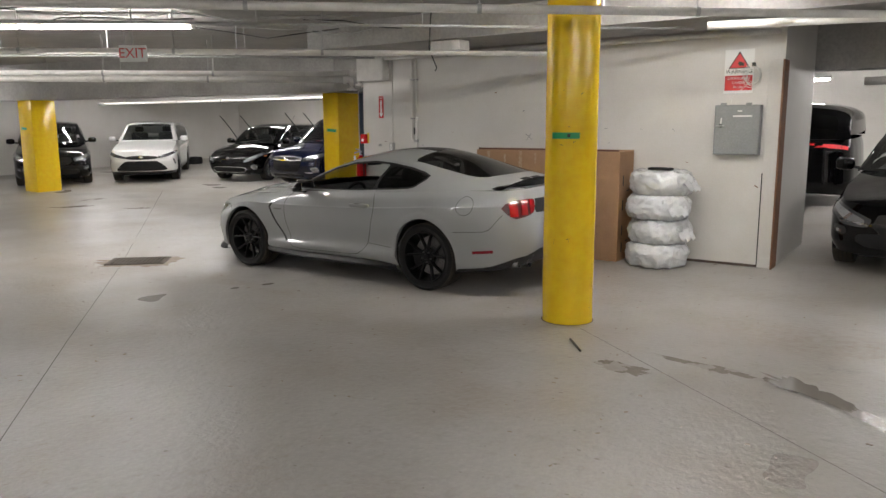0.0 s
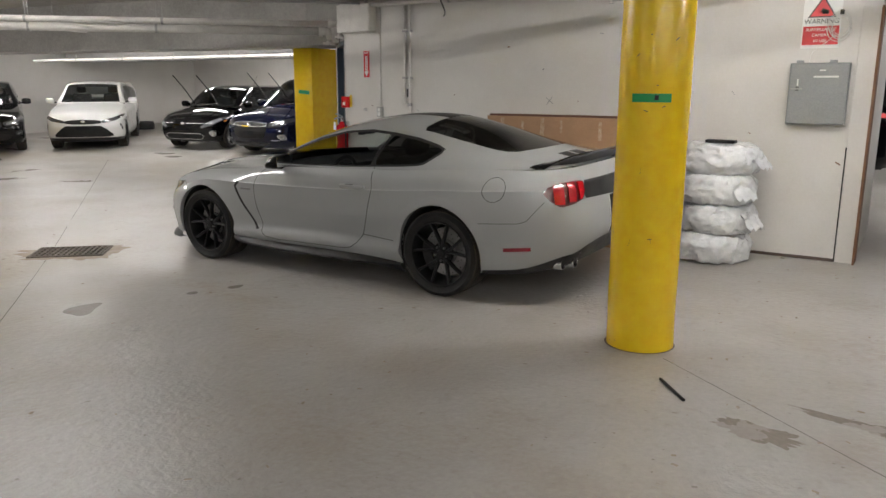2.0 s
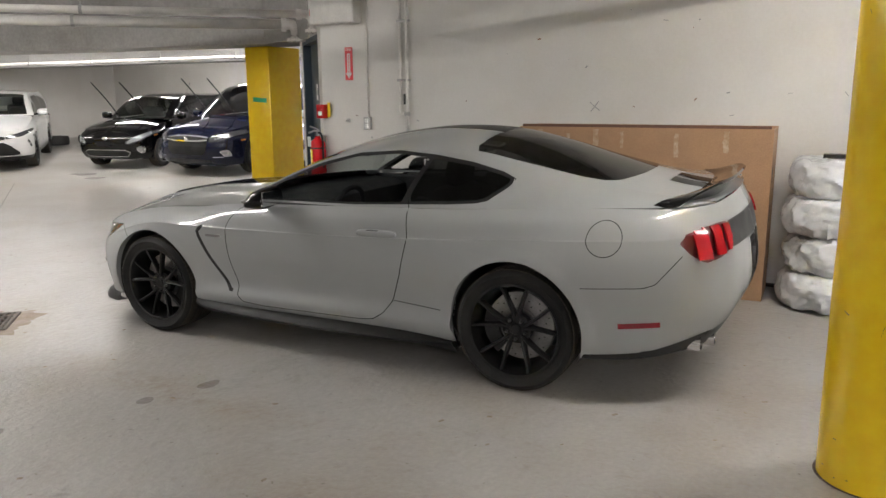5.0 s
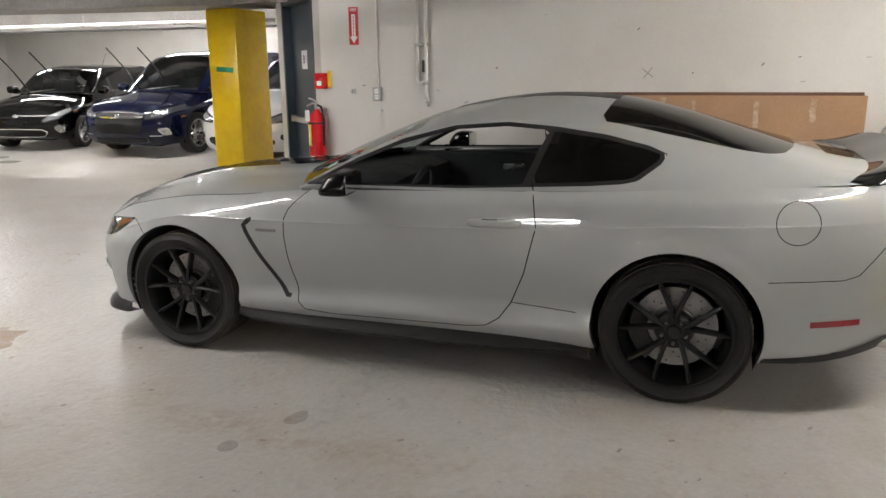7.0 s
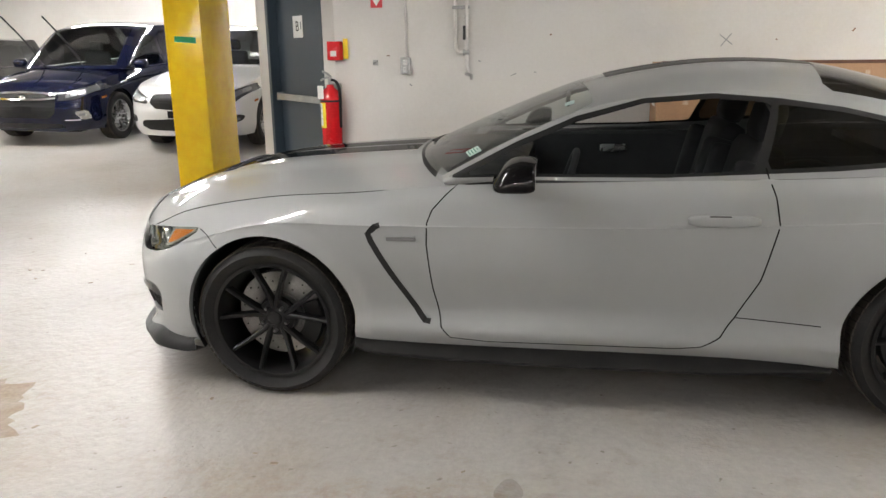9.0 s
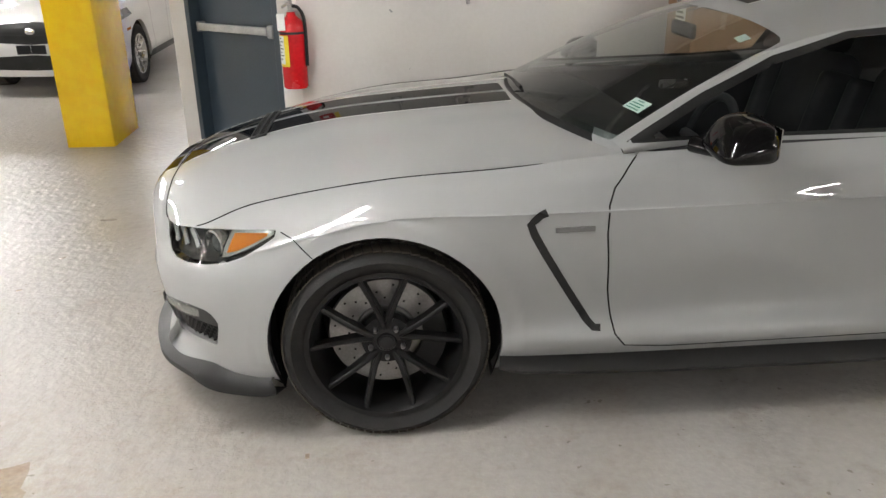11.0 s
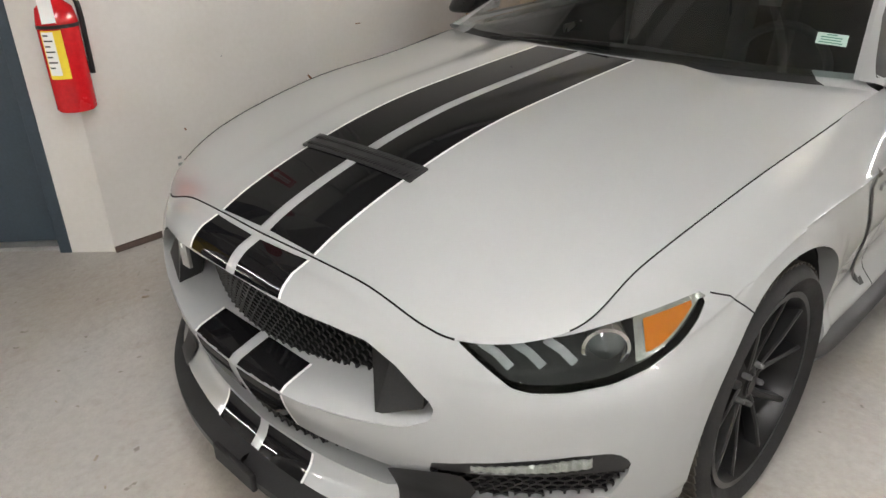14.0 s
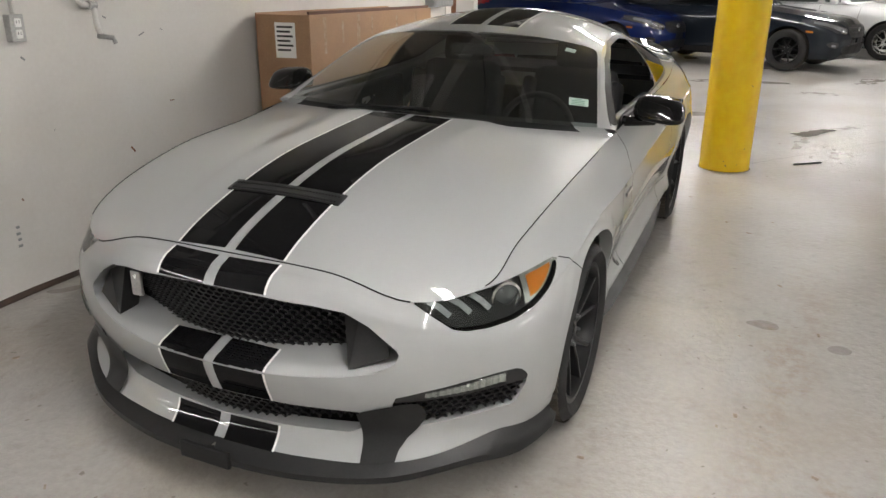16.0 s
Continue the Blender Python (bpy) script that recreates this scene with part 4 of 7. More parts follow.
    for s in (-1, 1):
        def f(b):
            c = b.copy()
            c.transform(back_turn)
            return outward(c if s < 0 else mirrored(c), (-1.0, 0, 0.6))
        lamp = part("headlight", f(lens), CLEAR, car, "clear lens with three slanted light bars", True)
        back = lens.copy()
        for v in back.verts:
            v.co.x += 0.030
        part("lamp_housing", f(back), MATT, lamp, "", True)
        back.normal_update()
        back_tree = BVHTree.FromBMesh(back)
        for k in range(3):
            y0 = 1.030 - 0.062 * k
            rb = ribbon(back_tree, [(y0, 0.699 + 0.006 * k), (y0 - 0.030, 0.682 + 0.004 * k), (y0 - 0.056, 0.656 + 0.003 * k)], "front", 0.018, 0.010, 0.012)
            part("light_bar", f(thick(rb, 0.006)), LIGHTBAR, lamp, "slanted frosted light bar")
        for nm, mt, tx, near, far, d, up, low0, low1 in (("bezel", FOGSILVER, "silver surround", 0.728, 0.570, 0.010, 0.000, 0.662, 0.752), ("indicator", AMBER, "amber side indicator", 0.708, 0.598, 0.005, -0.008, 0.680, 0.738)):
            wedge = bmesh.new()
            rows_ = []
            for j in range(15):
                u = j / 14
                q = near + (far - near) * u
                z1 = 0.748 - 0.10 * (q - 0.66) + up
                z0 = min(low0 + (low1 - low0) * u ** 1.5, z1 - 0.001)
                rows_.append([Vector(((onto(lens_tree, "front", q, z0 + (z1 - z0) * w / 4)[0] or onto(lens_tree, "front", q + 0.01, 0.735)[0] or Vector((-1.82, 0, 0))).x + d, q, z0 + (z1 - z0) * w / 4)) for w in range(5)])
            grid_mesh(wedge, rows_)
            part(nm, f(wedge), mt, lamp, tx, True)
        p, nn = onto(lens_tree, "front", 0.785, 0.686)
        m4 = Matrix.Translation(p + Vector((0.030, 0, 0))) @ pose(0, 0, 0, 0, 0, -90)
        bmx = revolve([(0.037, -0.004), (0.042, -0.012), (0.049, -0.010), (0.054, 0.006), (0.056, 0.02)], 32)
        bmx.transform(m4)
        softened(part("projector", f(bmx), CHROME, lamp, "round silver projector ring"), 30)
        bmx = revolve([(0.001, -0.016), (0.022, -0.012), (0.037, -0.002)], 28)
        bmx.transform(m4)
        part("projector_lens", f(bmx), LAMPGLASS, lamp, "", True)
        # fog lamp, its black surround and the mesh below it
        low = [(1.25, 0.2), (1.25, 0.395), (1.13, 0.395), (0.98, 0.415), (0.85, 0.426), (0.70, 0.426), (0.6, 0.2)]
        c = recess.copy()
        rt_ = tree_of(recess)
        cut(c, rt_, low, "front").free()
        part("fog_surround", f(c), SATIN, car, "satin black fog lamp surround", True)
        span = [1.060 - 0.245 * j / 24 for j in range(25)]
        skin = lambda q, z: (onto(rt_, "front", q, z)[0] or onto(corner, "front", q, z)[0] or Vector((-1.9, 0, 0))).x
        hi, lo = (lambda q: 0.434 + 0.19 * (1.060 - q)), (lambda q: 0.418 + 0.11 * (1.060 - q))
        fl, refl = bmesh.new(), bmesh.new()
        grid_mesh(fl, [[Vector((skin(q, z) - 0.008 + d, q, z)) for z, d in ((min(hi(q), 0.472) + 0.003, 0.008), (min(hi(q), 0.472), 0), (lo(q), 0), (lo(q) - 0.003, 0.008))] for q in span])
        fg = part("fog_lamp", f(fl), CLEAR, car, "slim clear fog lamp", True)
        grid_mesh(refl, [[Vector((skin(q, z) - 0.002 - 0.004 * (k % 2), q, z)) for z in (lo(q), min(hi(q), 0.472))] for k, q in enumerate(span)])
        part("reflector", f(refl), FOGSILVER, fg, "ribbed silver reflector")
        deep = lambda y, z: (onto(rt_, "front", y, z)[0] or Vector((-1.88, 0, 0))).x + 0.014
        part("intake_mesh", f(honeycomb(deep, 0.70, 1.15, 0.285, 0.43, lambda y, z: inside(fog_poly, y, z) and inside(low, y, z), 0.017)), MATT, car, "black honeycomb mesh")
    # tail lamps and panel
    for s in (-1, 1):
        f = (lambda b: b.copy()) if s < 0 else mirrored
        tl = part("tail_light", f(tail), DARKRED, car, "red tail lamp with three upright bars", True)
        tt = tree_of(tail)
        for k in range(3):
            y0 = -0.742 + 0.082 * k
            dbm = decal(tt, y0 - 0.027, y0 + 0.027, 0.786 + 0.012 * k, 0.928, "rear", 0.010, 6, 10)
            for v in dbm.verts:
                v.co.y += 0.36 * (v.co.z - 0.86)
            part("lamp_bar", f(thick(dbm, 0.010)), REDLENS, tl)
    part("tail_panel", both(panel), SATIN, car, "gloss black panel between the tail lamps", True)
    bmx = box(2.425, 2.437, -0.022, 0.022, 0.855, 0.925, 0.004)
    part("tail_badge", bmx, CHROME, car, "small chrome badge")
    part("diffuser", both(diffuser), SATIN, car, "black lower bumper and diffuser", True)
    for y in (-0.66, -0.555, 0.555, 0.66):
        bmx = revolve([(0.040, 0.16), (0.044, -0.0), (0.044, -0.012), (0.039, -0.012), (0.036, 0.0), (0.036, 0.12), (0.001, 0.12)], 32)
        m4 = Matrix.Translation((2.345 - 0.50 * (abs(y) - 0.55), y, 0.316)) @ pose(0, 0, 0, 0, 0, 90)
        for v in bmx.verts:
            v.co = m4 @ v.co
        softened(part("exhaust_tip", bmx, CHROME, car, "round chrome exhaust tip"), 35)
    for s in (-1, 1):
        rb = ribbon(tree_side, [(1.925, 0.437), (2.125, 0.452)], "side", 0.030, 0.003)
        part("side_marker", rb if s < 0 else mirrored(rb), MARKRED, car, "red side marker")
    film(whole, tree_of(whole), [(1.735, 0.262), (1.90, 0.275), (2.06, 0.292), (2.18, 0.335), (2.32, 0.392), (2.5, 0.42), (2.5, 0.1), (1.735, 0.1)], "side", lambda c: c.x > 1.7 and c.y < -0.5, 0.004, "rear_valance", SATIN, car, (-1, 1), "black lower edge of the rear bumper")
    # boot lip wing
    ws = []
    deck = lambda x, y: (onto(tree, "top", x, y)[0] or Vector((0, 0, 1.03))).z
    for k in range(41):
        t = -1 + 2 * k / 40
        y = 0.735 * t
        xr = 2.375 - 0.215 * abs(t) ** 3.2
        x0 = xr - 0.175 + 0.06 * abs(t) ** 4
        zt = 1.142 - 0.100 * abs(t) ** 5
        d0, d1 = deck(x0, y), deck(xr - 0.06, y)
        ws.append([Vector((x0, y, d0 - 0.003)), Vector((x0 + 0.02, y, d0 + 0.010)), Vector(((x0 + xr) / 2, y, (d0 + zt) / 2 + 0.002)), Vector((xr, y, zt)), Vector((xr + 0.012, y, zt - 0.006)), Vector((xr - 0.055, y, d1 - 0.004))])
    bm = bmesh.new()
    vs = [[bm.verts.new(p) for p in r] for r in ws]
    for r, q in zip(vs, vs[1:]):
        for k in range(6):
            bm.faces.new((r[k], r[(k + 1) % 6], q[(k + 1) % 6], q[k]))
    bm.faces.new(vs[0])
    bm.faces.new(list(reversed(vs[-1])))
    bmesh.ops.recalc_face_normals(bm, faces=bm.faces)
    softened(part("rear_spoiler", bm, BLACK_PAINT, car, "gloss black boot spoiler"), 30)
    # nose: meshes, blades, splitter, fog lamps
    # near-black sheets behind the meshes stand in for shade inside the nose
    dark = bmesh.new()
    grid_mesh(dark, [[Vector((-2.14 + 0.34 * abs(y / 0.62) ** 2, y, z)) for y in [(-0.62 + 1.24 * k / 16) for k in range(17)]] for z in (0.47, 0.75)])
    part("grille_shade_sheet", dark, SEAM, car)
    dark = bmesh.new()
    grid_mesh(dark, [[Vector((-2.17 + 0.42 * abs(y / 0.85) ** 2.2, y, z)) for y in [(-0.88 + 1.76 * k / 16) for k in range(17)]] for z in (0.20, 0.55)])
    part("intake_shade_sheet", dark, SEAM, car)
    mirror_in = lambda poly, y, z: inside(poly, -abs(y), z)
    part("grille_mesh", honeycomb(lambda y, z: -2.196 - 0.17 * (z - 0.51) + 0.28 * abs(y / 0.62) ** 2, -0.60, 0.60, 0.49, 0.72, lambda y, z: mirror_in(grille_poly, y, z)), MATT, car, "black honeycomb grille mesh")
    part("lower_mesh", honeycomb(lambda y, z: -2.212 - 0.25 * (z - 0.25) + 0.30 * abs(y / 0.62) ** 2, -0.48, 0.48, 0.240, 0.365, lambda y, z: mirror_in(slot_poly, y, z)), MATT, car, "black honeycomb mesh")
    for s in (-1, 1):
        f = (lambda b: b.copy()) if s < 0 else mirrored
        # air guide inside the grille corner
        bm = bmesh.new()
        q = [(-2.175, -0.400, 0.682), (-2.205, -0.425, 0.492), (-2.165, -0.535, 0.545), (-2.135, -0.515, 0.620), (-2.125, -0.43, 0.678)]
        a = [bm.verts.new(p) for p in q]
        b = [bm.verts.new(Vector(p) + Vector((0.06, 0.02, 0))) for p in q]
        bm.faces.new(a)
        bm.faces.new(list(reversed(b)))
        for k in range(5):
            bm.faces.new((a[k], b[k], b[(k + 1) % 5], a[(k + 1) % 5]))
        bmesh.ops.recalc_face_normals(bm, faces=bm.faces)
        part("air_guide", f(bm), SATIN, car, "black guide plate inside the grille")
    # blades beside the lower intake
    film(whole, tree_of(whole), [(-0.44, 0.352), (-0.50, 0.374), (-0.575, 0.398), (-0.625, 0.400), (-0.632, 0.350), (-0.606, 0.300), (-0.578, 0.262), (-0.560, 0.222), (-0.556, 0.16), (-0.465, 0.16), (-0.45, 0.26)], "front", front_only, 0.007, "intake_blade", SATIN, car, (-1, 1), "matt black blade beside the lower intake")
    # splitter under the nose
    sp = spline([(-2.345, 0, 0.150), (-2.315, -0.28, 0.150), (-2.222, -0.55, 0.158), (-2.065, -0.76, 0.192), (-1.955, -0.866, 0.196), (-1.80, -0.922, 0.200), (-1.735, -0.930, 0.210)], 8)
    inn = spline([(-2.290, 0, 0.168), (-2.258, -0.28, 0.168), (-2.150, -0.56, 0.190), (-1.985, -0.765, 0.245), (-1.91, -0.845, 0.240), (-1.775, -0.888, 0.236), (-1.735, -0.898, 0.242)], 8)
    bm = bmesh.new()
    rows3 = [[q + Vector((0.01, 0.01, 0.016)), p.lerp(q, 0.75) + Vector((-0.012, -0.008, 0.006)), p + Vector((0, 0, 0.006)), p + Vector((0, 0, -0.016)), q + Vector((0.03, 0.02, -0.05))] for p, q in zip(sp, inn)]
    grid_mesh(bm, rows3)
    bmesh.ops.recalc_face_normals(bm, faces=bm.faces)
    softened(part("splitter", both(bm), SATIN, car, "black chin splitter"), 35)
    bm = box(-2.352, -2.336, -0.085, 0.10, 0.125, 0.185, 0.005)
    part("plate_bracket", bm, MATT, car, "empty black plate bracket")
    lt = tree_of(side, mirrored(side))
    for a, b in cols:
        part("lip_stripe", decal(lt, a, b, 0.178, 0.248, "front", 0.0015, 6, 8), BLACK_FILM, car, "gloss black racing stripe", True)
    for a, b in ((-0.195, -0.188), (0.188, 0.195)):
        part("pinstripe", decal(lt, a, b, 0.178, 0.248, "front", 0.0018, 1, 8), WHITE_FILM, car, "thin white pinstripe", True)
    part("grille_badge", box(-2.222, -2.210, 0.300, 0.340, 0.595, 0.680, 0.003), FOGSILVER, car, "small chrome badge plate")
    # side skirts
    for s in (-1, 1):
        f = (lambda b: b.copy()) if s < 0 else mirrored
        o = spline([(-0.985, -0.925, 0.252), (-0.85, -0.938, 0.232), (-0.4, -0.940, 0.214), (0.3, -0.940, 0.208), (0.62, -0.932, 0.210), (0.97, -0.906, 0.216)], 8)
        i = spline([(-0.985, -0.905, 0.300), (-0.85, -0.895, 0.278), (-0.4, -0.885, 0.268), (0.3, -0.885, 0.268), (0.62, -0.890, 0.258), (0.97, -0.890, 0.225)], 8)
        bm = bmesh.new()
        grid_mesh(bm, [[q, p.lerp(q, 0.3) + Vector((0, -0.004, 0.004)), p, p + Vector((0, 0.01, -0.018)), q + Vector((0, 0.06, -0.09))] for p, q in zip(o, i)])
        bmesh.ops.recalc_face_normals(bm, faces=bm.faces)
        softened(part("side_skirt", f(bm), SATIN, car, "black side skirt"), 35)
    # mirrors
    for s in (-1, 1):
        f = (lambda b: b.copy()) if s < 0 else mirrored
        bm = bmesh.new()
        bmesh.ops.create_uvsphere(bm, u_segments=24, v_segments=14, radius=1)
        for v in bm.verts:
            x, y, z = v.co
            pw = lambda t, e: math.copysign(abs(t) ** e, t)
            x, y, z = pw(x, 0.62), pw(y, 0.55), pw(z, 0.6)
            v.co = Vector((-0.265 + 0.085 * x + (0.035 * z if x < 0 else 0.0), -0.975 + 0.110 * y * (1 - 0.12 * z), 1.022 + 0.058 * z + 0.010 * y))
            v.co.x = min(v.co.x, -0.202)
        mm = softened(part("mirror", f(bm), BLACK_PAINT, car, "gloss black door mirror"), 40)
        bm = box(-0.201, -0.198, -1.065, -0.89, 0.977, 1.066, 0.001)
        part("mirror_glass", f(bm), CHROME, mm)
        bm = tube([(-0.36, -0.835, 0.968), (-0.33, -0.89, 0.966), (-0.28, -0.95, 0.975)], [0.026, 0.022, 0.032], 12)
        softened(part("mirror_foot", f(bm), BLACK_PAINT, mm), 40)
    # cabin
    part("cabin_floor", box(-0.9, 1.9, -0.78, 0.78, 0.24, 0.30), CABIN, car)
    bm = bmesh.new()
    dash = [(-0.95, 0.93), (-0.72, 0.955), (-0.42, 0.945), (-0.30, 0.90), (-0.28, 0.78), (-0.40, 0.62), (-0.40, 0.45)]
    grid_mesh(bm, [[Vector((x, y, z - 0.02 * abs(y))) for x, z in dash] for y in [(-0.76 + 1.52 * k / 12) for k in range(13)]])
    softened(part("dashboard", bm, CABIN, car), 40)
    bm = bmesh.new()
    ring = [(Vector((-0.10 + 0.055 * math.sin(2 * math.pi * k / 36), -0.36 + 0.180 * math.cos(2 * math.pi * k / 36), 0.835 + 0.172 * math.sin(2 * math.pi * k / 36)))) for k in range(37)]
    add_tube(bm, ring, 0.017, 10, False)
    sw = softened(part("steering_wheel", bm, SEATCLOTH, car), 60)
    bm = tube([(-0.36, -0.36, 0.75), (-0.13, -0.36, 0.832)], 0.035, 12)
    add_tube(bm, [(-0.12, -0.53, 0.835), (-0.12, -0.36, 0.832), (-0.12, -0.19, 0.835)], 0.022, 8)
    add_tube(bm, [(-0.13, -0.36, 0.83), (-0.15, -0.36, 0.68)], 0.018, 8)
    part("spoke", bm, CABIN, sw, "", True)
    for y in (-0.36, 0.36):
        seat = part("front_seat", box(0.05, 0.58, y - 0.26, y + 0.26, 0.36, 0.56, 0.06), SEATCLOTH, car, "dark cloth bucket seat", True)
        m4 = pose(0.62, y, 0.5, 0, 14, 0)
        part("backrest", box(-0.07, 0.07, -0.25, 0.25, 0.0, 0.58, 0.06, m4), SEATCLOTH, seat, "", True)
        part("bolster", box(-0.14, 0.02, -0.29, -0.22, 0.05, 0.50, 0.03, m4), SEATCLOTH, seat, "", True)
        part("bolster", box(-0.14, 0.02, 0.22, 0.29, 0.05, 0.50, 0.03, m4), SEATCLOTH, seat, "", True)
        part("headrest", box(-0.06, 0.05, -0.13, 0.13, 0.57, 0.76, 0.045, m4), SEATCLOTH, seat, "", True)
    part("rear_seat", box(1.15, 1.35, -0.62, 0.62, 0.45, 0.98, 0.08, pose(0.25, 0, 0, 0, 8, 0)), SEATCLOTH, car, "", True)
    part("parcel_shelf", box(1.40, 2.0, -0.7, 0.7, 0.93, 0.96), CABIN, car)
    part("headliner", box(0.12, 1.0, -0.5, 0.5, 1.27, 1.285), CABIN, car)
    for s in (-1, 1):
        bm = box(-0.60, 0.70, -0.80, -0.745, 0.35, 0.955, 0.02)
        dl = part("door_card", bm if s < 0 else mirrored(bm), CABIN, car)
        bm = box(0.10, 0.26, -0.742, -0.725, 0.83, 0.875, 0.012)
        part("inner_handle", bm if s < 0 else mirrored(bm), ALU, dl, "silver inner door handle")
    part("rear_view_mirror", box(-0.10, -0.08, -0.12, 0.12, 1.19, 1.25, 0.012), CABIN, car)
    # paper sticker inside the windshield
    st = tree_of(screen)
    def on_screen(cu, cv, w, h, lift):
        """A flat label on the glass, squared to its lower edge."""
        bmx = bmesh.new()
        grid_mesh(bmx, [[onto(st, "top", -0.485 + 0.33 * u + 0.88 * v, -0.652 - 0.94 * u + 0.22 * v)[0] + Vector((-0.4, 0, 0.9)) * lift for u in (cu - w / 2, cu, cu + w / 2)] for v in (cv - h / 2, cv, cv + h / 2)])
        return bmx

    sticker = part("windshield_sticker", on_screen(0, 0, 0.086, 0.058, 0.002), material("pale_green_paper", (0.50, 0.66, 0.60), 0.5), car, "pale green paper sticker")
    for k, w in enumerate((0.030, 0.060, 0.056, 0.064)):
        part("print_bar", on_screen(-0.002, 0.019 - 0.013 * k, w, 0.005, 0.003), material("green_print", (0.05, 0.22, 0.16), 0.5), sticker)
    part("windshield_sticker", decal(st, -0.10, -0.06, -0.53, -0.48, "top", 0.002, 2, 2), material("pale_label", (0.32, 0.45, 0.42), 0.5), car, "small pale sticker")
    for x0, y0, x1, y1 in ((-0.805, -0.10, -0.60, -0.62), (-0.76, 0.46, -0.775, -0.06)):
        p0, p1 = onto(tree_of(screen, mirrored(screen), hood, mirrored(hood)), "top", x0, y0), onto(tree_of(screen, mirrored(screen), hood, mirrored(hood)), "top", x1, y1)
        if p0[0] is not None and p1[0] is not None:
            part("wiper", tube([p0[0] + Vector((0, 0, 0.012)), (p0[0] + p1[0]) / 2 + Vector((0, 0, 0.016)), p1[0] + Vector((0, 0, 0.010))], 0.007, 6), MATT, car, "black wiper arm")
    bm = bmesh.new()
    cl = [Vector(upper[1][w]) for w in range(0, 21)]
    ho = [rows[-1][w] for w in range(0, 21)]
    sheet = [[a + Vector((0, 0, -0.001)) for a in ho], [a.lerp(b, 0.5) + Vector((0, 0, -0.006)) for a, b in zip(ho, cl)], [b + Vector((0.01, 0, 0.003)) for b in cl]]
    grid_mesh(bm, [r[3:] for r in sheet])
    part("cowl", both(bm), MATT, car, "black cowl below the windshield", True)
    for m_ in (1, -1):
        bm = bmesh.new()
        grid_mesh(bm, [[Vector((p.x, p.y * m_, p.z)) for p in r[:4]] for r in sheet])
        part("cowl_corner", bm, GREY_PAINT, car, "", True)
    # wheel housings and wheels
    for ax in (AXLE_F, AXLE_R):
        for s in (-1, 1):
            bm = revolve([(0.384, -0.90), (0.40, -0.55), (0.001, -0.55)], 40, math.radians(-25), math.radians(205))
            for v in bm.verts:
                v.co += Vector((ax, 0, WHEEL_Z + 0.012))
            part("wheel_housing", bm if s < 0 else mirrored(bm), MATT, car, "", True)
            build_wheel(car, ax, s * (0.795 if ax < 0 else 0.80), s)
    part("underbody", box(-2.0, 1.85, -0.55, 0.55, 0.17, 0.24), MATT, car)
    for b in (side, whole, recess, hood, flank, top_all, lens, tail, panel, diffuser, door, tank, roof, screen, rear, trim, quarter):
        b.free()
    return car


coupe = build_coupe()


# ---- parked cars ----
NAVY = paint("navy_blue_paint", (0.0026, 0.0045, 0.0205), 0.0, base_gloss=0.0, coat_ior=1.42)
WHITE_PAINT = paint("white_gloss_paint", (0.62, 0.625, 0.62))
CHARCOAL = paint("charcoal_paint", (0.006, 0.009, 0.014), 0.0, base_gloss=0.05, coat_ior=1.42)
ROYAL = paint("royal_blue_paint", (0.004, 0.012, 0.07), 0.0, base_gloss=0.05, coat_ior=1.42)
DARKGLASS = glass("dark_car_glass", (0.20, 0.215, 0.215))
LAMPWHITE = material("clear_lamp_reflector", (0.42, 0.44, 0.46), 0.16, 0.7, 1.0)
LAMPDARK = material("smoked_lamp_housing", (0.05, 0.052, 0.056), 0.12, 0.2, 1.0)
PLATE = material("dark_plate", (0.008, 0.008, 0.010), 0.4, 0, 0, 0.2)


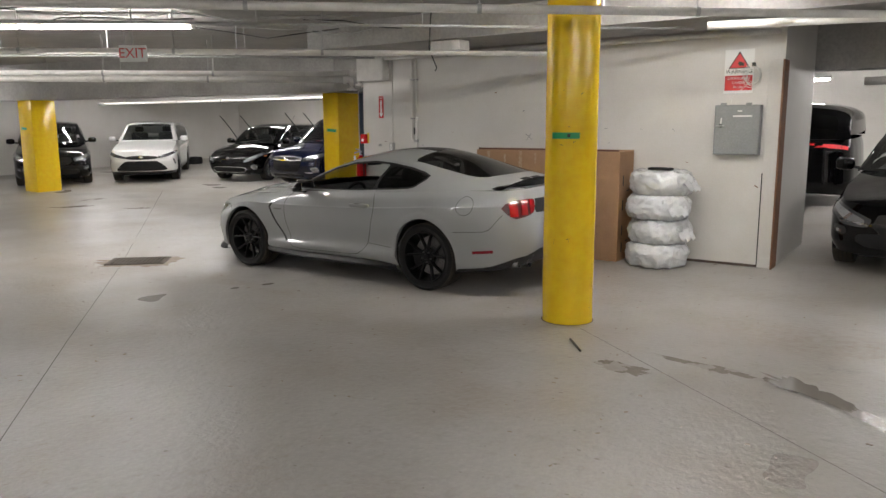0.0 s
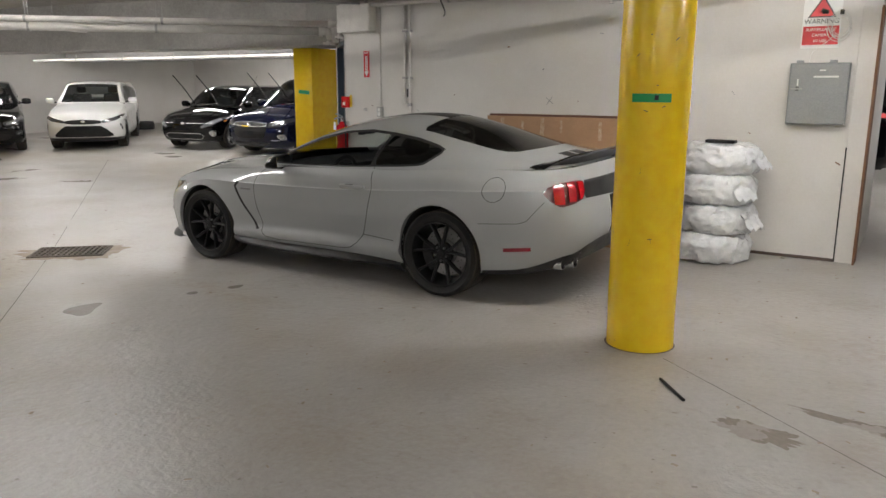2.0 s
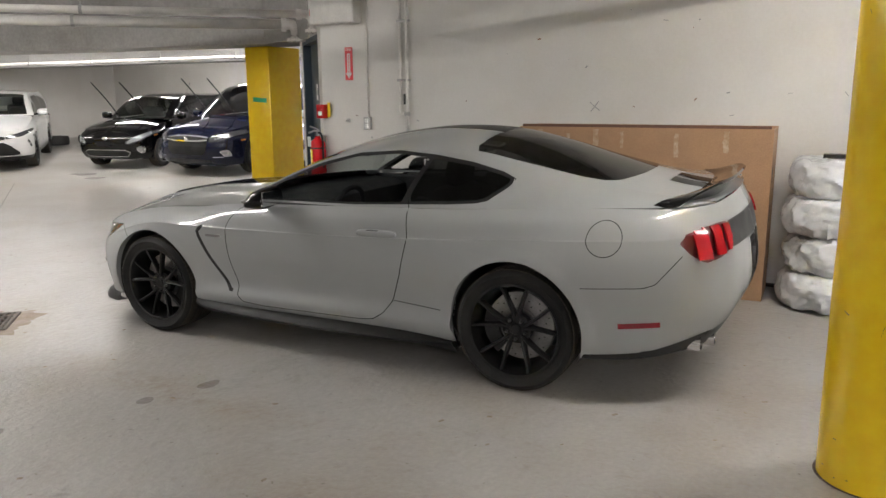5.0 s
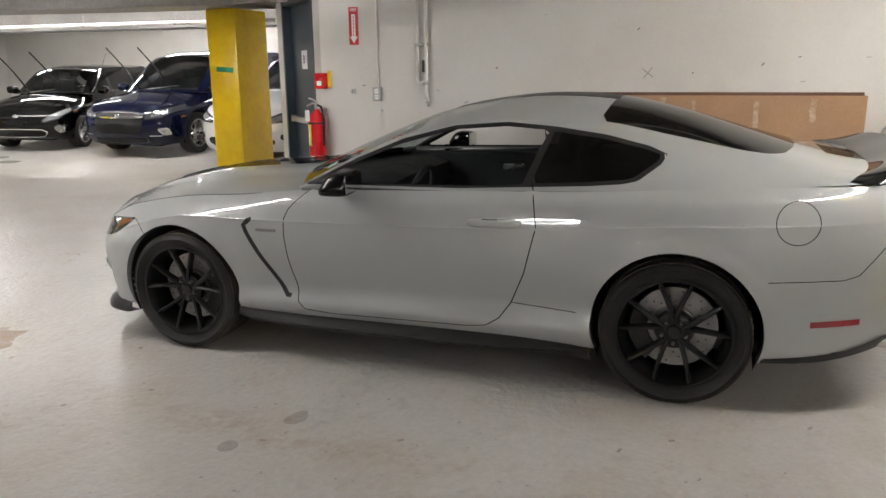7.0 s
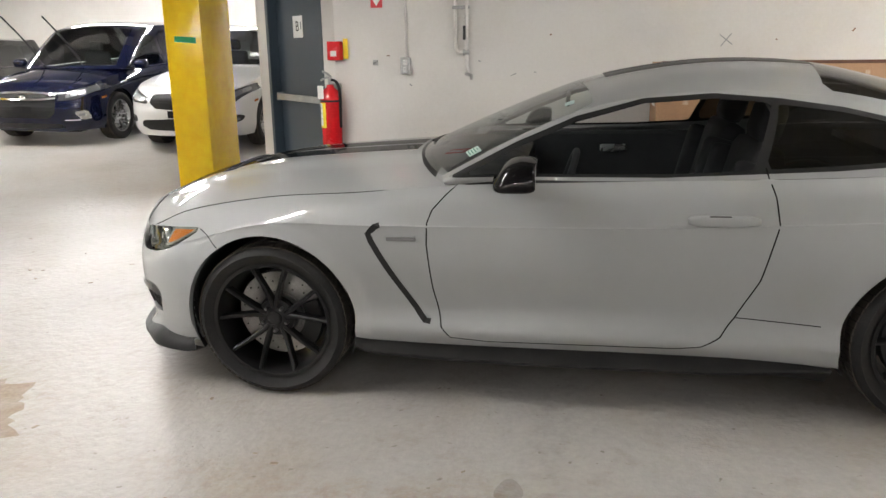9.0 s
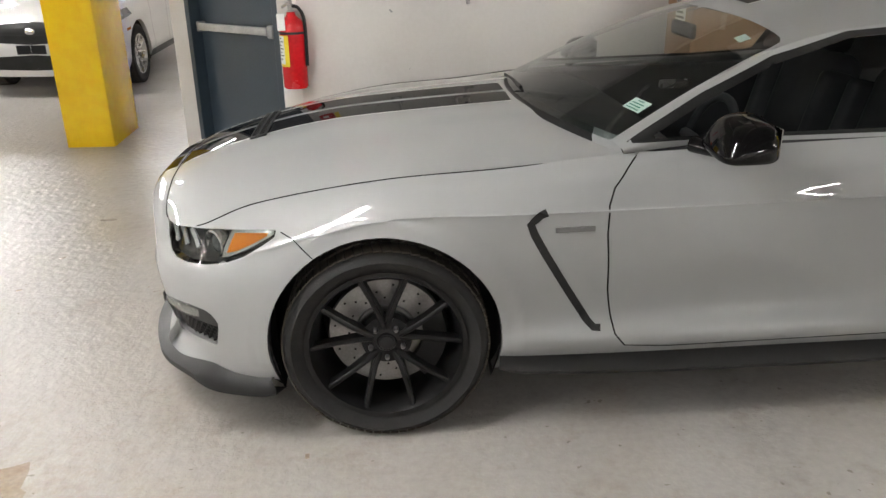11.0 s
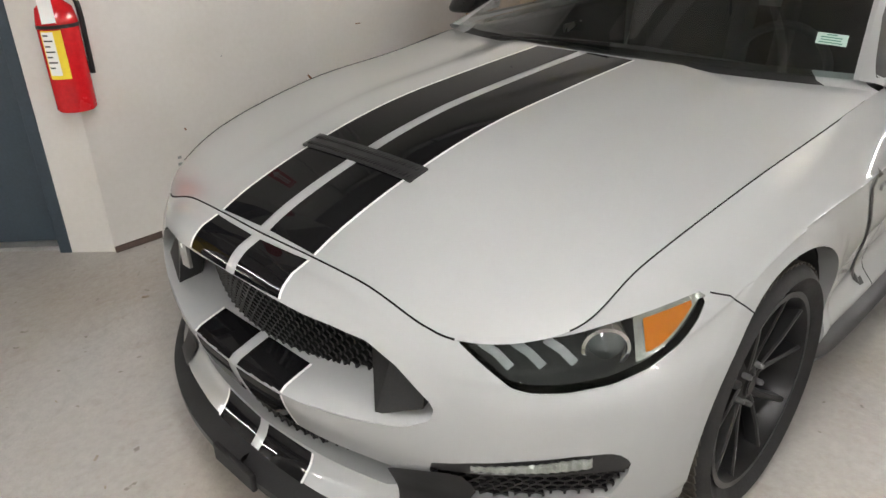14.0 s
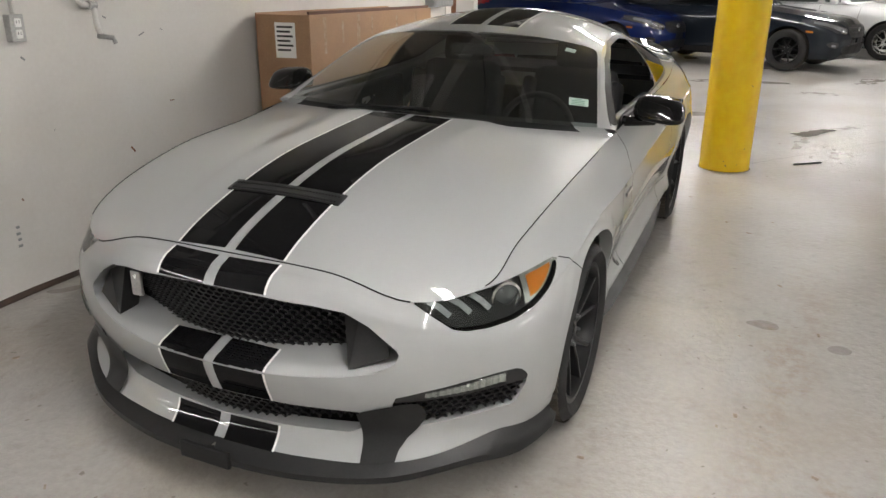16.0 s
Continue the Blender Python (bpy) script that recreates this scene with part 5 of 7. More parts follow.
def parked_car(name, label, m, mat, L, W, H, b, over_f, hood, belt, cowl, screen_top, roof_rear, tyre=0.35, rim=None, wipers=False, rear_lamps=False, sedan=False, face="", rails=False):
    """A closed car with its nose to -x, its wheels at -b and b. cowl, screen_top, roof_rear: places along it."""
    car = thing(name, m, label, "car", "parked cars")
    hw, xf, xr = W / 2, -(b + over_f), L - b - over_f
    xs = [xf, xf + 0.03, xf + 0.15, xf + 0.42, -b, -b + 0.55, 0.0, b - 0.5, b, xr - 0.38, xr - 0.10, xr - 0.02, xr]
    ys = [0, -0.42 * hw, -0.80 * hw, -0.965 * hw, -hw, -0.985 * hw, -0.98 * hw, -0.985 * hw, -hw, -0.97 * hw, -0.82 * hw, -0.45 * hw, 0]
    nose = lambda k, d: d * (1, 1, 0.9, 0.5, 0, 0, 0, 0, 0, 0, 0, 0, 0)[k]
    tail = lambda k, d: -d * (0, 0, 0, 0, 0, 0, 0, 0, 0, 0.3, 0.8, 1, 1)[k]
    def line(z, inset, dn, dt):
        zz = z if callable(z) else (lambda k: z)
        return [(xs[k] + nose(k, dn) + tail(k, dt), ys[k] + (inset if 2 < k < 11 else inset * 0.7 if k in (2,) else 0), zz(k)) for k in range(13)]
    rise = lambda k: (0, 0, 0.05, 0.22, 0.55, 0.85, 1, 1, 1.02, 1.06, 1.08, 1.08, 1.08)[k]
    topz = lambda k: hood + (belt - hood) * rise(k)
    sh = lambda k: (hood - 0.13) + (belt - hood) * 0.9 * rise(k)
    lines = [line(0.24, 0.05, 0.10, 0.08), line(0.36, 0.0, 0.03, 0.0), line(0.55, -0.0, 0.0, 0.0), line(lambda k: 0.5 * (0.55 + sh(k)), 0.0, 0.02, 0.02), line(sh, 0.005, 0.05, 0.04), line(topz, 0.085, 0.17, 0.08)]
    side = bmesh.new()
    grid_mesh(side, loft(lines, 12, 6))
    top = lines[-1]
    zc = belt + 0.02
    hood_sheet = bmesh.new()
    he = spline(top[:6] + [(cowl + 0.28, -hw + 0.12, belt)], 6)
    cm = lambda x: hood + 0.03 + (zc + 0.015 - hood - 0.03) * max(0, min(1, (x - xf - 0.17) / (cowl - xf - 0.17))) ** 0.72
    rows = []
    for p in he[12:]:
        u = max(0, (p.x - he[12].x) / (he[-1].x - he[12].x))
        cx = (xf + 0.17) + (cowl - xf - 0.17) * u
        row = []
        for w in range(13):
            w /= 12
            e = 1 - (1 - w) ** 2.2
            row.append(Vector((p.x + (cx - p.x) * e, p.y * (1 - w), p.z + (cm(cx) - p.z) * e)))
        rows.append(row)
    fr = [he[12 - k] for k in range(13)]
    for k, row in enumerate(rows):
        fade = max(0.0, 1 - k / 8) ** 2
        if k == 0:
            off = [fr[w] - row[w] for w in range(13)]
        for w in range(13):
            row[w] += off[w] * fade
    grid_mesh(hood_sheet, rows)
    rw = hw - 0.24
    rail = [(cowl + 0.28, -hw + 0.11, belt + 0.01), ((cowl + screen_top) / 2 + 0.2, -hw + 0.19, belt + 0.62 * (H - 0.1 - belt)), (screen_top + 0.12, -rw, H - 0.085), ((screen_top + roof_rear) / 2, -rw, H - 0.05), (roof_rear, -rw - 0.01, H - 0.09)]
    crest = [(cowl, 0, zc), ((cowl + screen_top) / 2, 0, belt + 0.57 * (H - belt)), (screen_top, 0, H - 0.035), ((screen_top + roof_rear) / 2, 0, H), (roof_rear + 0.08, 0, H - 0.04)]
    if sedan:
        rail += [(xr - 0.55, -hw + 0.20, belt + 0.11), (xr - 0.16, -hw + 0.20, belt + 0.06)]
        crest += [(xr - 0.45, 0, belt + 0.15), (xr - 0.12, 0, belt + 0.10)]
    else:
        rail += [(xr - 0.16, -hw + 0.20, belt + 0.42), (xr - 0.10, -hw + 0.12, belt + 0.10)]
        crest += [(xr - 0.12, 0, belt + 0.42), (xr - 0.06, 0, belt + 0.09)]
    upper = strip(rail, crest, 6, 10, 2.4)
    belt_line = [(rail[k][0], -hw + 0.085, belt * 1.0 + 0.02 * k / 4) for k in range(len(rail) - 1)] + [(rail[-1][0], -hw + 0.09, belt + 0.08 * (belt - hood) + 0.01)]
    belt_line[-2] = (rail[-2][0], -hw + 0.085, belt + 0.02)
    flank = bmesh.new()
    grid_mesh(flank, [[p.lerp(q, w / 8) + Vector((0, -0.03 * math.sin(math.pi * w / 8), 0)) for w in range(9)] for p, q in zip(spline(belt_line, 6), spline(rail, 6))])
    ts, tf = tree_of(side), tree_of(flank)
    wz = tyre
    for ax in (-b, b):
        cut(side, ts, circle(ax, wz + 0.01, tyre + 0.045, 40), "side", lambda c, a=ax: abs(c.x - a) < 0.6 and c.y < -0.4 * hw, 0.05, (0, 1, 0)).free()
    fo = lambda c: c.x < xf + 0.75
    ro = lambda c: c.x > xr - 0.7
    # lamps, grille, bumper
    h0 = hood - 0.03
    def cut_front(poly, lift, nm, mt, sides=(-1, 1), tx=""):
        return film(side, ts, [(y * hw, z) for y, z in poly], "front", fo, lift, nm, mt, car, sides, tx)

    def trim(pts, wide_, lift, nm, mt, tx=""):
        part(nm, both(ribbon(ts, [(y * hw, z) for y, z in pts], "front", wide_, lift)), mt, car, tx)

    dark_lamp = "clear headlight with a dark housing"
    if face == "band":
        cut_front([(-0.46, h0 - 0.105), (-0.72, h0 - 0.045), (-0.985, h0 + 0.03), (-0.985, h0 - 0.03), (-0.80, h0 - 0.115), (-0.46, h0 - 0.165)], 0.003, "headlight", LAMPDARK, tx=dark_lamp)
        cut_front([(-0.56, h0 - 0.105), (-0.74, h0 - 0.07), (-0.95, h0 - 0.005), (-0.95, h0 - 0.025), (-0.74, h0 - 0.095), (-0.56, h0 - 0.13)], 0.006, "lamp_reflector", LAMPWHITE)
        cut_front([(0.02, h0 - 0.075), (-0.25, h0 - 0.085), (-0.46, h0 - 0.105), (-0.46, h0 - 0.165), (-0.25, h0 - 0.185), (0.02, h0 - 0.19)], 0.003, "grille", MATT, "joined", "slim black grille")
        cut_front([(0.02, 0.605), (-0.44, 0.605), (-0.56, 0.54), (-0.76, 0.37), (-0.76, 0.335), (0.02, 0.335)], 0.003, "lower_intake", MATT, "joined", "large black trapezoid air intake")
        for z in (0.38, 0.42, 0.46, 0.50, 0.54):
            trim([(0.0, z), (-0.74 + 1.35 * (z - 0.36), z)], 0.010, 0.007, "intake_slat", SATIN)
        trim([(0.0, 0.325), (-0.55, 0.330), (-0.74, 0.350)], 0.020, 0.012, "chin_bar", CHROME, "chrome bar under the intake")
        cut_front([(0.02, 0.315), (-0.99, 0.315), (-0.99, 0.2), (0.02, 0.2)], 0.004, "chin", SATIN, "joined", "black lower bumper")
        cut_front([(-0.885, 0.64), (-0.92, 0.65), (-0.965, 0.50), (-0.945, 0.47)], 0.004, "side_vent", MATT)
    elif face == "wings":
        cut_front([(-0.50, h0 - 0.10), (-0.70, h0 - 0.03), (-0.985, h0 + 0.06), (-0.985, h0 - 0.03), (-0.82, h0 - 0.14), (-0.55, h0 - 0.17)], 0.003, "headlight", LAMPDARK, tx=dark_lamp)
        cut_front([(-0.58, h0 - 0.115), (-0.74, h0 - 0.06), (-0.95, h0 + 0.015), (-0.95, h0 - 0.03), (-0.80, h0 - 0.095), (-0.62, h0 - 0.14)], 0.006, "lamp_reflector", LAMPWHITE)
        cut_front([(0.02, h0 - 0.02), (-0.45, h0 - 0.05), (-0.52, h0 - 0.18), (-0.50, h0 - 0.33), (-0.40, h0 - 0.42), (0.02, h0 - 0.42)], 0.003, "grille", MATT, "joined", "black grille")
        trim([(0.0, h0 - 0.055), (-0.30, h0 - 0.06), (-0.52, h0 - 0.085)], 0.034, 0.014, "grille_wing", CHROME, "chrome wing bar")
        trim([(0.0, h0 - 0.145), (-0.30, h0 - 0.145), (-0.52, h0 - 0.125)], 0.026, 0.014, "grille_wing", CHROME, "chrome wing bar")
        for z in (0.20, 0.245, 0.29):
            trim([(0.0, h0 - z), (-0.48, h0 - z)], 0.012, 0.007, "grille_bar", SATIN)
        cut_front([(0.02, 0.36), (-0.55, 0.35), (-0.66, 0.29), (0.02, 0.27)], 0.003, "lower_intake", MATT, "joined", "black lower air intake")
        cut_front([(-0.74, 0.52), (-0.90, 0.545), (-0.93, 0.42), (-0.84, 0.40), (-0.80, 0.46)], 0.004, "fog_lamp_surround", FOGSILVER, tx="bright fog lamp trim")
        trim([(-0.62, 0.405), (-0.82, 0.405)], 0.014, 0.008, "chrome_strip", CHROME)
    elif face == "mouth":
        cut_front([(-0.50, h0 - 0.215), (-0.66, h0 - 0.12), (-0.985, h0 + 0.04), (-0.985, h0 - 0.05), (-0.86, h0 - 0.17), (-0.62, h0 - 0.235)], 0.003, "headlight", LAMPDARK, tx="large swept clear headlight")
        cut_front([(-0.54, h0 - 0.205), (-0.68, h0 - 0.125), (-0.96, h0 + 0.015), (-0.96, h0 - 0.05), (-0.84, h0 - 0.155), (-0.62, h0 - 0.22)], 0.006, "lamp_reflector", LAMPWHITE)
        cut_front([(0.02, h0 - 0.20), (-0.30, h0 - 0.195), (-0.28, h0 - 0.235), (0.02, h0 - 0.24)], 0.003, "grille", MATT, "joined", "narrow black slot grille")
        cut_front([(0.02, 0.43), (-0.52, 0.425), (-0.64, 0.37), (-0.54, 0.29), (0.02, 0.285)], 0.003, "lower_intake", MATT, "joined", "wide black lower grille")
        trim([(0.0, 0.43), (-0.52, 0.425), (-0.64, 0.37), (-0.54, 0.29), (0.0, 0.285)], 0.013, 0.007, "grille_surround", CHROME, "thin chrome surround")
        for z in (0.33, 0.375):
            trim([(0.0, z), (-0.56, z)], 0.012, 0.007, "grille_bar", SATIN)
        cut_front([(-0.74, 0.46), (-0.92, 0.50), (-0.90, 0.36), (-0.84, 0.34)], 0.004, "fog_lamp_surround", FOGSILVER, tx="silver three-cornered fog lamp trim")
    else:
        cut_front([(-0.50, h0 - 0.10), (-0.70, h0 - 0.03), (-0.985, h0 + 0.08), (-0.985, h0 - 0.03), (-0.82, h0 - 0.16), (-0.55, h0 - 0.18)], 0.003, "headlight", LAMPDARK, tx=dark_lamp)
        cut_front([(-0.56, h0 - 0.115), (-0.72, h0 - 0.055), (-0.95, h0 + 0.04), (-0.95, h0 - 0.02), (-0.80, h0 - 0.115), (-0.60, h0 - 0.155)], 0.006, "lamp_reflector", LAMPWHITE)
        cut_front([(0.02, h0 - 0.02), (-0.45, h0 - 0.05), (-0.50, h0 - 0.16), (-0.40, h0 - 0.24), (0.02, h0 - 0.26)], 0.003, "grille", MATT, "joined", "black grille")
        for z in (h0 - 0.09, h0 - 0.16):
            trim([(0.0, z), (-0.40, z + 0.008)], 0.018, 0.010, "grille_bar", SATIN)
        cut_front([(0.02, 0.50), (-0.62, 0.47), (-0.70, 0.40), (-0.55, 0.33), (0.02, 0.32)], 0.003, "lower_intake", MATT, "joined", "black lower air intake")
        cut_front([(-0.74, 0.52), (-0.90, 0.55), (-0.93, 0.47), (-0.78, 0.42)], 0.004, "fog_lamp_surround", SATIN)
    if face != "band":
        pb = ribbon(ts, [(-0.81 * hw, 0.475), (-0.87 * hw, 0.485)], "front", 0.035, 0.012)
        for s in (-1, 1):
            part("fog_lamp", pb.copy() if s < 0 else mirrored(pb), LAMPWHITE, car)
    pl = ribbon(ts, [(0.0, 0.56), (-0.16, 0.558)], "front", 0.10, 0.018)
    part("plate", both(pl), PLATE, car, "dark plate holder")
    p0, _ = onto(ts, "front", -0.02, h0 - 0.12)
    if p0 is not None:
        eb = revolve([(0.001, -0.012), (0.045, -0.010), (0.055, 0.004)], 20)
        for v in eb.verts:
            v.co = Matrix.Translation((p0.x - 0.01, 0, h0 - 0.12)) @ pose(0, 0, 0, 0, 0, -90) @ v.co
            v.co.z = h0 - 0.12 + (v.co.z - h0 + 0.12) * 0.75
        part("emblem", eb, CHROME, car, "plain chrome emblem", True)
    lamps = [(-0.50 * hw, belt - 0.10), (-0.975 * hw, belt - 0.02), (-0.975 * hw, belt - 0.16), (-0.80 * hw, belt - 0.20), (-0.52 * hw, belt - 0.19)]
    if rear_lamps:
        lamps = [(-0.76 * hw, belt - 0.12), (-0.975 * hw, belt - 0.04), (-0.975 * hw, belt - 0.12), (-0.78 * hw, belt - 0.17)]
    film(side, ts, lamps, "rear", ro, 0.004, "tail_light", REDGLOW if rear_lamps else REDLENS, car, (-1, 1), "red tail light")
    softened(part("body", outward(both(side)), mat, car), 40)
    softened(part("hood", outward(both(hood_sheet)), mat, car), 40)
    am = ribbon(ts, [(xf + 0.52, 0.70), (xf + 0.64, 0.71)], "side", 0.03, 0.003)
    for s in (-1, 1):
        part("side_indicator", am.copy() if s < 0 else mirrored(am), AMBER, car)
    # sill cladding
    sb = [ribbon(ts, [(-b + 0.42, 0.30), (b - 0.42, 0.30)], "side", 0.11, 0.006)]
    for s in (-1, 1):
        part("sill_trim", sb[0].copy() if s < 0 else mirrored(sb[0]), SATIN, car)
        for d in (0.02, b * 0.82):
            sm = ribbon(ts, [(d, 0.36), (d + 0.03, belt - 0.03)], "side", 0.006, 0.001)
            part("shut_line", sm if s < 0 else mirrored(sm), SEAM, car)
        for d in (-0.22, 0.55):
            hb = ribbon(ts, [(d + 0.05, belt - 0.12), (d + 0.22, belt - 0.117)], "side", 0.03, 0.012)
            part("handle", hb if s < 0 else mirrored(hb), mat, car)
        sm = ribbon(ts, [(-b + 0.62, 0.36), (-b + 0.58, belt - 0.06)], "side", 0.006, 0.001)
        part("shut_line", sm if s < 0 else mirrored(sm), SEAM, car)
    # roof with windshield and rear glass
    n = len(upper)
    glk = lambda k, w: (1 <= k <= 10 and w >= 1) or (26 <= k <= 29 + (4 if sedan else 2) and w >= 2)
    sheets = {"roof": (bmesh.new(), lambda k, w: not glk(k, w)), "windshield": (bmesh.new(), lambda k, w: glk(k, w) and k < 15), "rear_window": (bmesh.new(), lambda k, w: glk(k, w) and k > 15)}
    for nm, (bmx, test) in sheets.items():
        vs = {}
        for k in range(n - 1):
            for w in range(10):
                if test(k, w):
                    q = [(k, w), (k + 1, w), (k + 1, w + 1), (k, w + 1)]
                    for c in q:
                        if c not in vs:
                            vs[c] = bmx.verts.new(upper[c[0]][c[1]])
                    bmx.faces.new([vs[c] for c in q])
        softened(part(nm, outward(both(bmx)), mat if nm == "roof" else SCREEN if nm == "windshield" else DARKGLASS, car, "" if nm == "roof" else "clear windshield" if nm == "windshield" else "dark reflecting glass"), 40)
    # side windows
    x0, x1 = cowl + 0.36, (xr - 0.75 if sedan else xr - 0.30)
    xm0, xm1 = 0.02, b * 0.82
    zt = H - 0.135
    slope = lambda x: belt + 0.035 + (zt - belt - 0.035) * max(0.0, min(1.0, (x - x0) / (screen_top + 0.16 - x0)))
    back = lambda x: zt - max(0.0, (x - (roof_rear - 0.45)) / 0.9) ** 1.4 * (0.30 if sedan else 0.12)
    edges = [(x0, xm0 - 0.03), (xm0 + 0.05, xm1 - 0.03), (xm1 + 0.05, x1)]
    for a, c in edges:
        n2 = 8
        up = [(a + (c - a) * k / n2, min(slope(a + (c - a) * k / n2), back(a + (c - a) * k / n2))) for k in range(n2 + 1)]
        poly = [(c, belt + 0.035), (a, belt + 0.035)] + up
        film(flank, tf, poly, "side", None, 0.003, "side_window", DARKGLASS, car, (-1, 1), "dark side window")
    softened(part("side_panel", outward(both(flank)), mat, car), 40)
    for y in (-0.22 * W, 0.22 * W):
        st_ = part("front_seat", box(screen_top + 0.48, screen_top + 0.62, y - 0.24, y + 0.24, belt - 0.45, belt + 0.20, 0.05), SEATCLOTH, car, "dark seat", True)
        part("headrest", box(screen_top + 0.50, screen_top + 0.60, y - 0.12, y + 0.12, belt + 0.22, belt + 0.38, 0.04), SEATCLOTH, st_, "", True)
    ring = [(screen_top + 0.05 + 0.05 * math.sin(2 * math.pi * k / 20), -0.22 * W + 0.18 * math.cos(2 * math.pi * k / 20), belt + 0.02 + 0.15 * math.sin(2 * math.pi * k / 20)) for k in range(21)]
    part("steering_wheel", add_tube(bmesh.new(), ring, 0.016, 6, False), SEATCLOTH, car, "", True)
    # one dark block stands in for the shaded cabin below the windows
    part("cabin_shade_block", box(cowl + 0.5, xr - 0.35, -hw + 0.22, hw - 0.22, 0.4, belt - 0.02), CABIN, car)
    for s in (-1, 1):
        bm = bmesh.new()
        bmesh.ops.create_uvsphere(bm, u_segments=14, v_segments=8, radius=1)
        for v in bm.verts:
            x, y, z = (math.copysign(abs(t) ** 0.6, t) for t in v.co)
            v.co = Vector((cowl + 0.50 + 0.08 * x, -hw - 0.10 + 0.11 * y, belt + 0.07 + 0.075 * z))
        softened(part("mirror", bm if s < 0 else mirrored(bm), mat, car), 40)
        ft = tube([(cowl + 0.48, -hw + 0.08, belt + 0.02), (cowl + 0.50, -hw - 0.06, belt + 0.04)], 0.02, 8)
        part("mirror_foot", ft if s < 0 else mirrored(ft), SATIN, car)
        for ax in (-b, b):
            bm = revolve([(tyre + 0.046, -hw + 0.03), (tyre + 0.06, -hw + 0.38), (0.001, -hw + 0.38)], 24, math.radians(-20), math.radians(200))
            for v in bm.verts:
                v.co += Vector((ax, 0, wz + 0.01))
            part("wheel_housing", bm if s < 0 else mirrored(bm), MATT, car, "", True)
            build_wheel(car, ax, s * (hw - 0.125), s, tyre * 0.66, tyre, 0.225, "split", rim or ALU, False)
    if wipers:
        for y in (-0.32, 0.38):
            bx = Vector((cowl + 0.12, y, belt + 0.06))
            mid = bx + Vector((-0.26, 0.10, 0.42))
            arm = part("raised_wiper", tube(spline([bx, bx + Vector((-0.12, 0.06, 0.22)), mid], 4), 0.010, 6), MATT, car, "wiper arm lifted off the glass")
            part("wiper_blade", tube(spline([mid + Vector((0.10, -0.14, -0.28)), mid, mid + Vector((-0.15, 0.20, 0.34))], 4), 0.014, 6), MATT, arm)
    if rails:
        for s in (-1, 1):
            pts = [(screen_top + 0.25, s * (rw - 0.03), H - 0.075), (screen_top + 0.34, s * (rw - 0.03), H - 0.02), ((screen_top + roof_rear) / 2, s * (rw - 0.03), H + 0.015), (roof_rear - 0.18, s * (rw - 0.02), H - 0.025), (roof_rear - 0.08, s * (rw - 0.02), H - 0.085)]
            part("roof_rail", tube(spline(pts, 5), 0.016, 8), CHROME, car, "silver roof rail", True)
    if face == "mouth":
        part("antenna", tube([(roof_rear - 0.15, 0, H - 0.03), (roof_rear + 0.06, 0, H + 0.22)], 0.005, 6), MATT, car)
    part("underbody", box(xf + 0.3, xr - 0.2, -hw + 0.32, hw - 0.32, 0.20, 0.28), MATT, car)
    side.free(), hood_sheet.free(), flank.free()
    return car


SMALLER = Matrix.Scale(0.90, 4)
parked_car("compact_suv", "white compact SUV parked nose out beside the core wall", car_pose(-4.95, 7.0, 90, 1.33) @ SMALLER, WHITE_PAINT, 4.6, 1.85, 1.68, 1.33, 0.93, 0.90, 1.08, -0.80, 0.06, 1.72, 0.36, ALU, rails=True)
parked_car("minivan", "navy blue minivan with its wipers lifted off the glass", car_pose(-7.3, 7.4, 90, 1.5) @ SMALLER, NAVY, 5.19, 1.98, 1.76, 1.5, 0.98, 0.88, 1.06, -1.46, -0.36, 2.05, 0.37, ALU, wipers=True, face="wings")
parked_car("hatchback", "small black hatchback with its wipers lifted off the glass", car_pose(-9.85, 7.0, 104, 1.245) @ SMALLER, BLACK_PAINT, 4.06, 1.72, 1.50, 1.245, 0.84, 0.81, 0.98, -1.10, -0.24, 1.35, 0.305, ALU, wipers=True, face="mouth")
parked_car("crossover", "white crossover parked nose out by the end wall", car_pose(-12.7, 5.3, 139, 1.345) @ SMALLER, WHITE_PAINT, 4.74, 1.80, 1.60, 1.345, 0.97, 0.86, 1.06, -1.02, -0.04, 1.5, 0.36, RIMBLACK, face="band")
parked_car("dark_suv", "black SUV parked behind the yellow post", car_pose(-13.9, 3.2, 152, 1.375) @ SMALLER, BLACK_PAINT, 4.74, 1.88, 1.63, 1.375, 0.95, 0.86, 1.06, -0.80, 0.10, 1.6, 0.37, RIMBLACK)
parked_car("sedan", "black sedan parked nose out in the passage", car_pose(5.45, 4.0, 90, 1.35), BLACK_PAINT, 4.67, 1.80, 1.42, 1.35, 0.93, 0.74, 0.95, -0.70, 0.22, 1.15, 0.33, RIMBLACK, sedan=True)
parked_car("large_suv", "black SUV with lit red tail lamps beyond the passage", car_pose(1.6, 7.9, 0, 1.42), BLACK_PAINT, 4.95, 1.93, 1.74, 1.42, 0.98, 0.95, 1.12, -0.75, 0.0, 1.9, 0.37, RIMBLACK, rear_lamps=True)
parked_car("charcoal_suv", "dark charcoal SUV parked across the aisle", car_pose(12.6, -0.7, 70, 1.35), CHARCOAL, 4.69, 1.86, 1.66, 1.35, 0.95, 0.88, 1.08, -0.78, 0.08, 1.7, 0.37, RIMBLACK)
parked_car("blue_suv", "royal blue SUV parked across the aisle", car_pose(12.25, 2.4, 72, 1.33), ROYAL, 4.62, 1.85, 1.66, 1.33, 0.93, 0.88, 1.08, -0.78, 0.08, 1.7, 0.37, RIMBLACK)
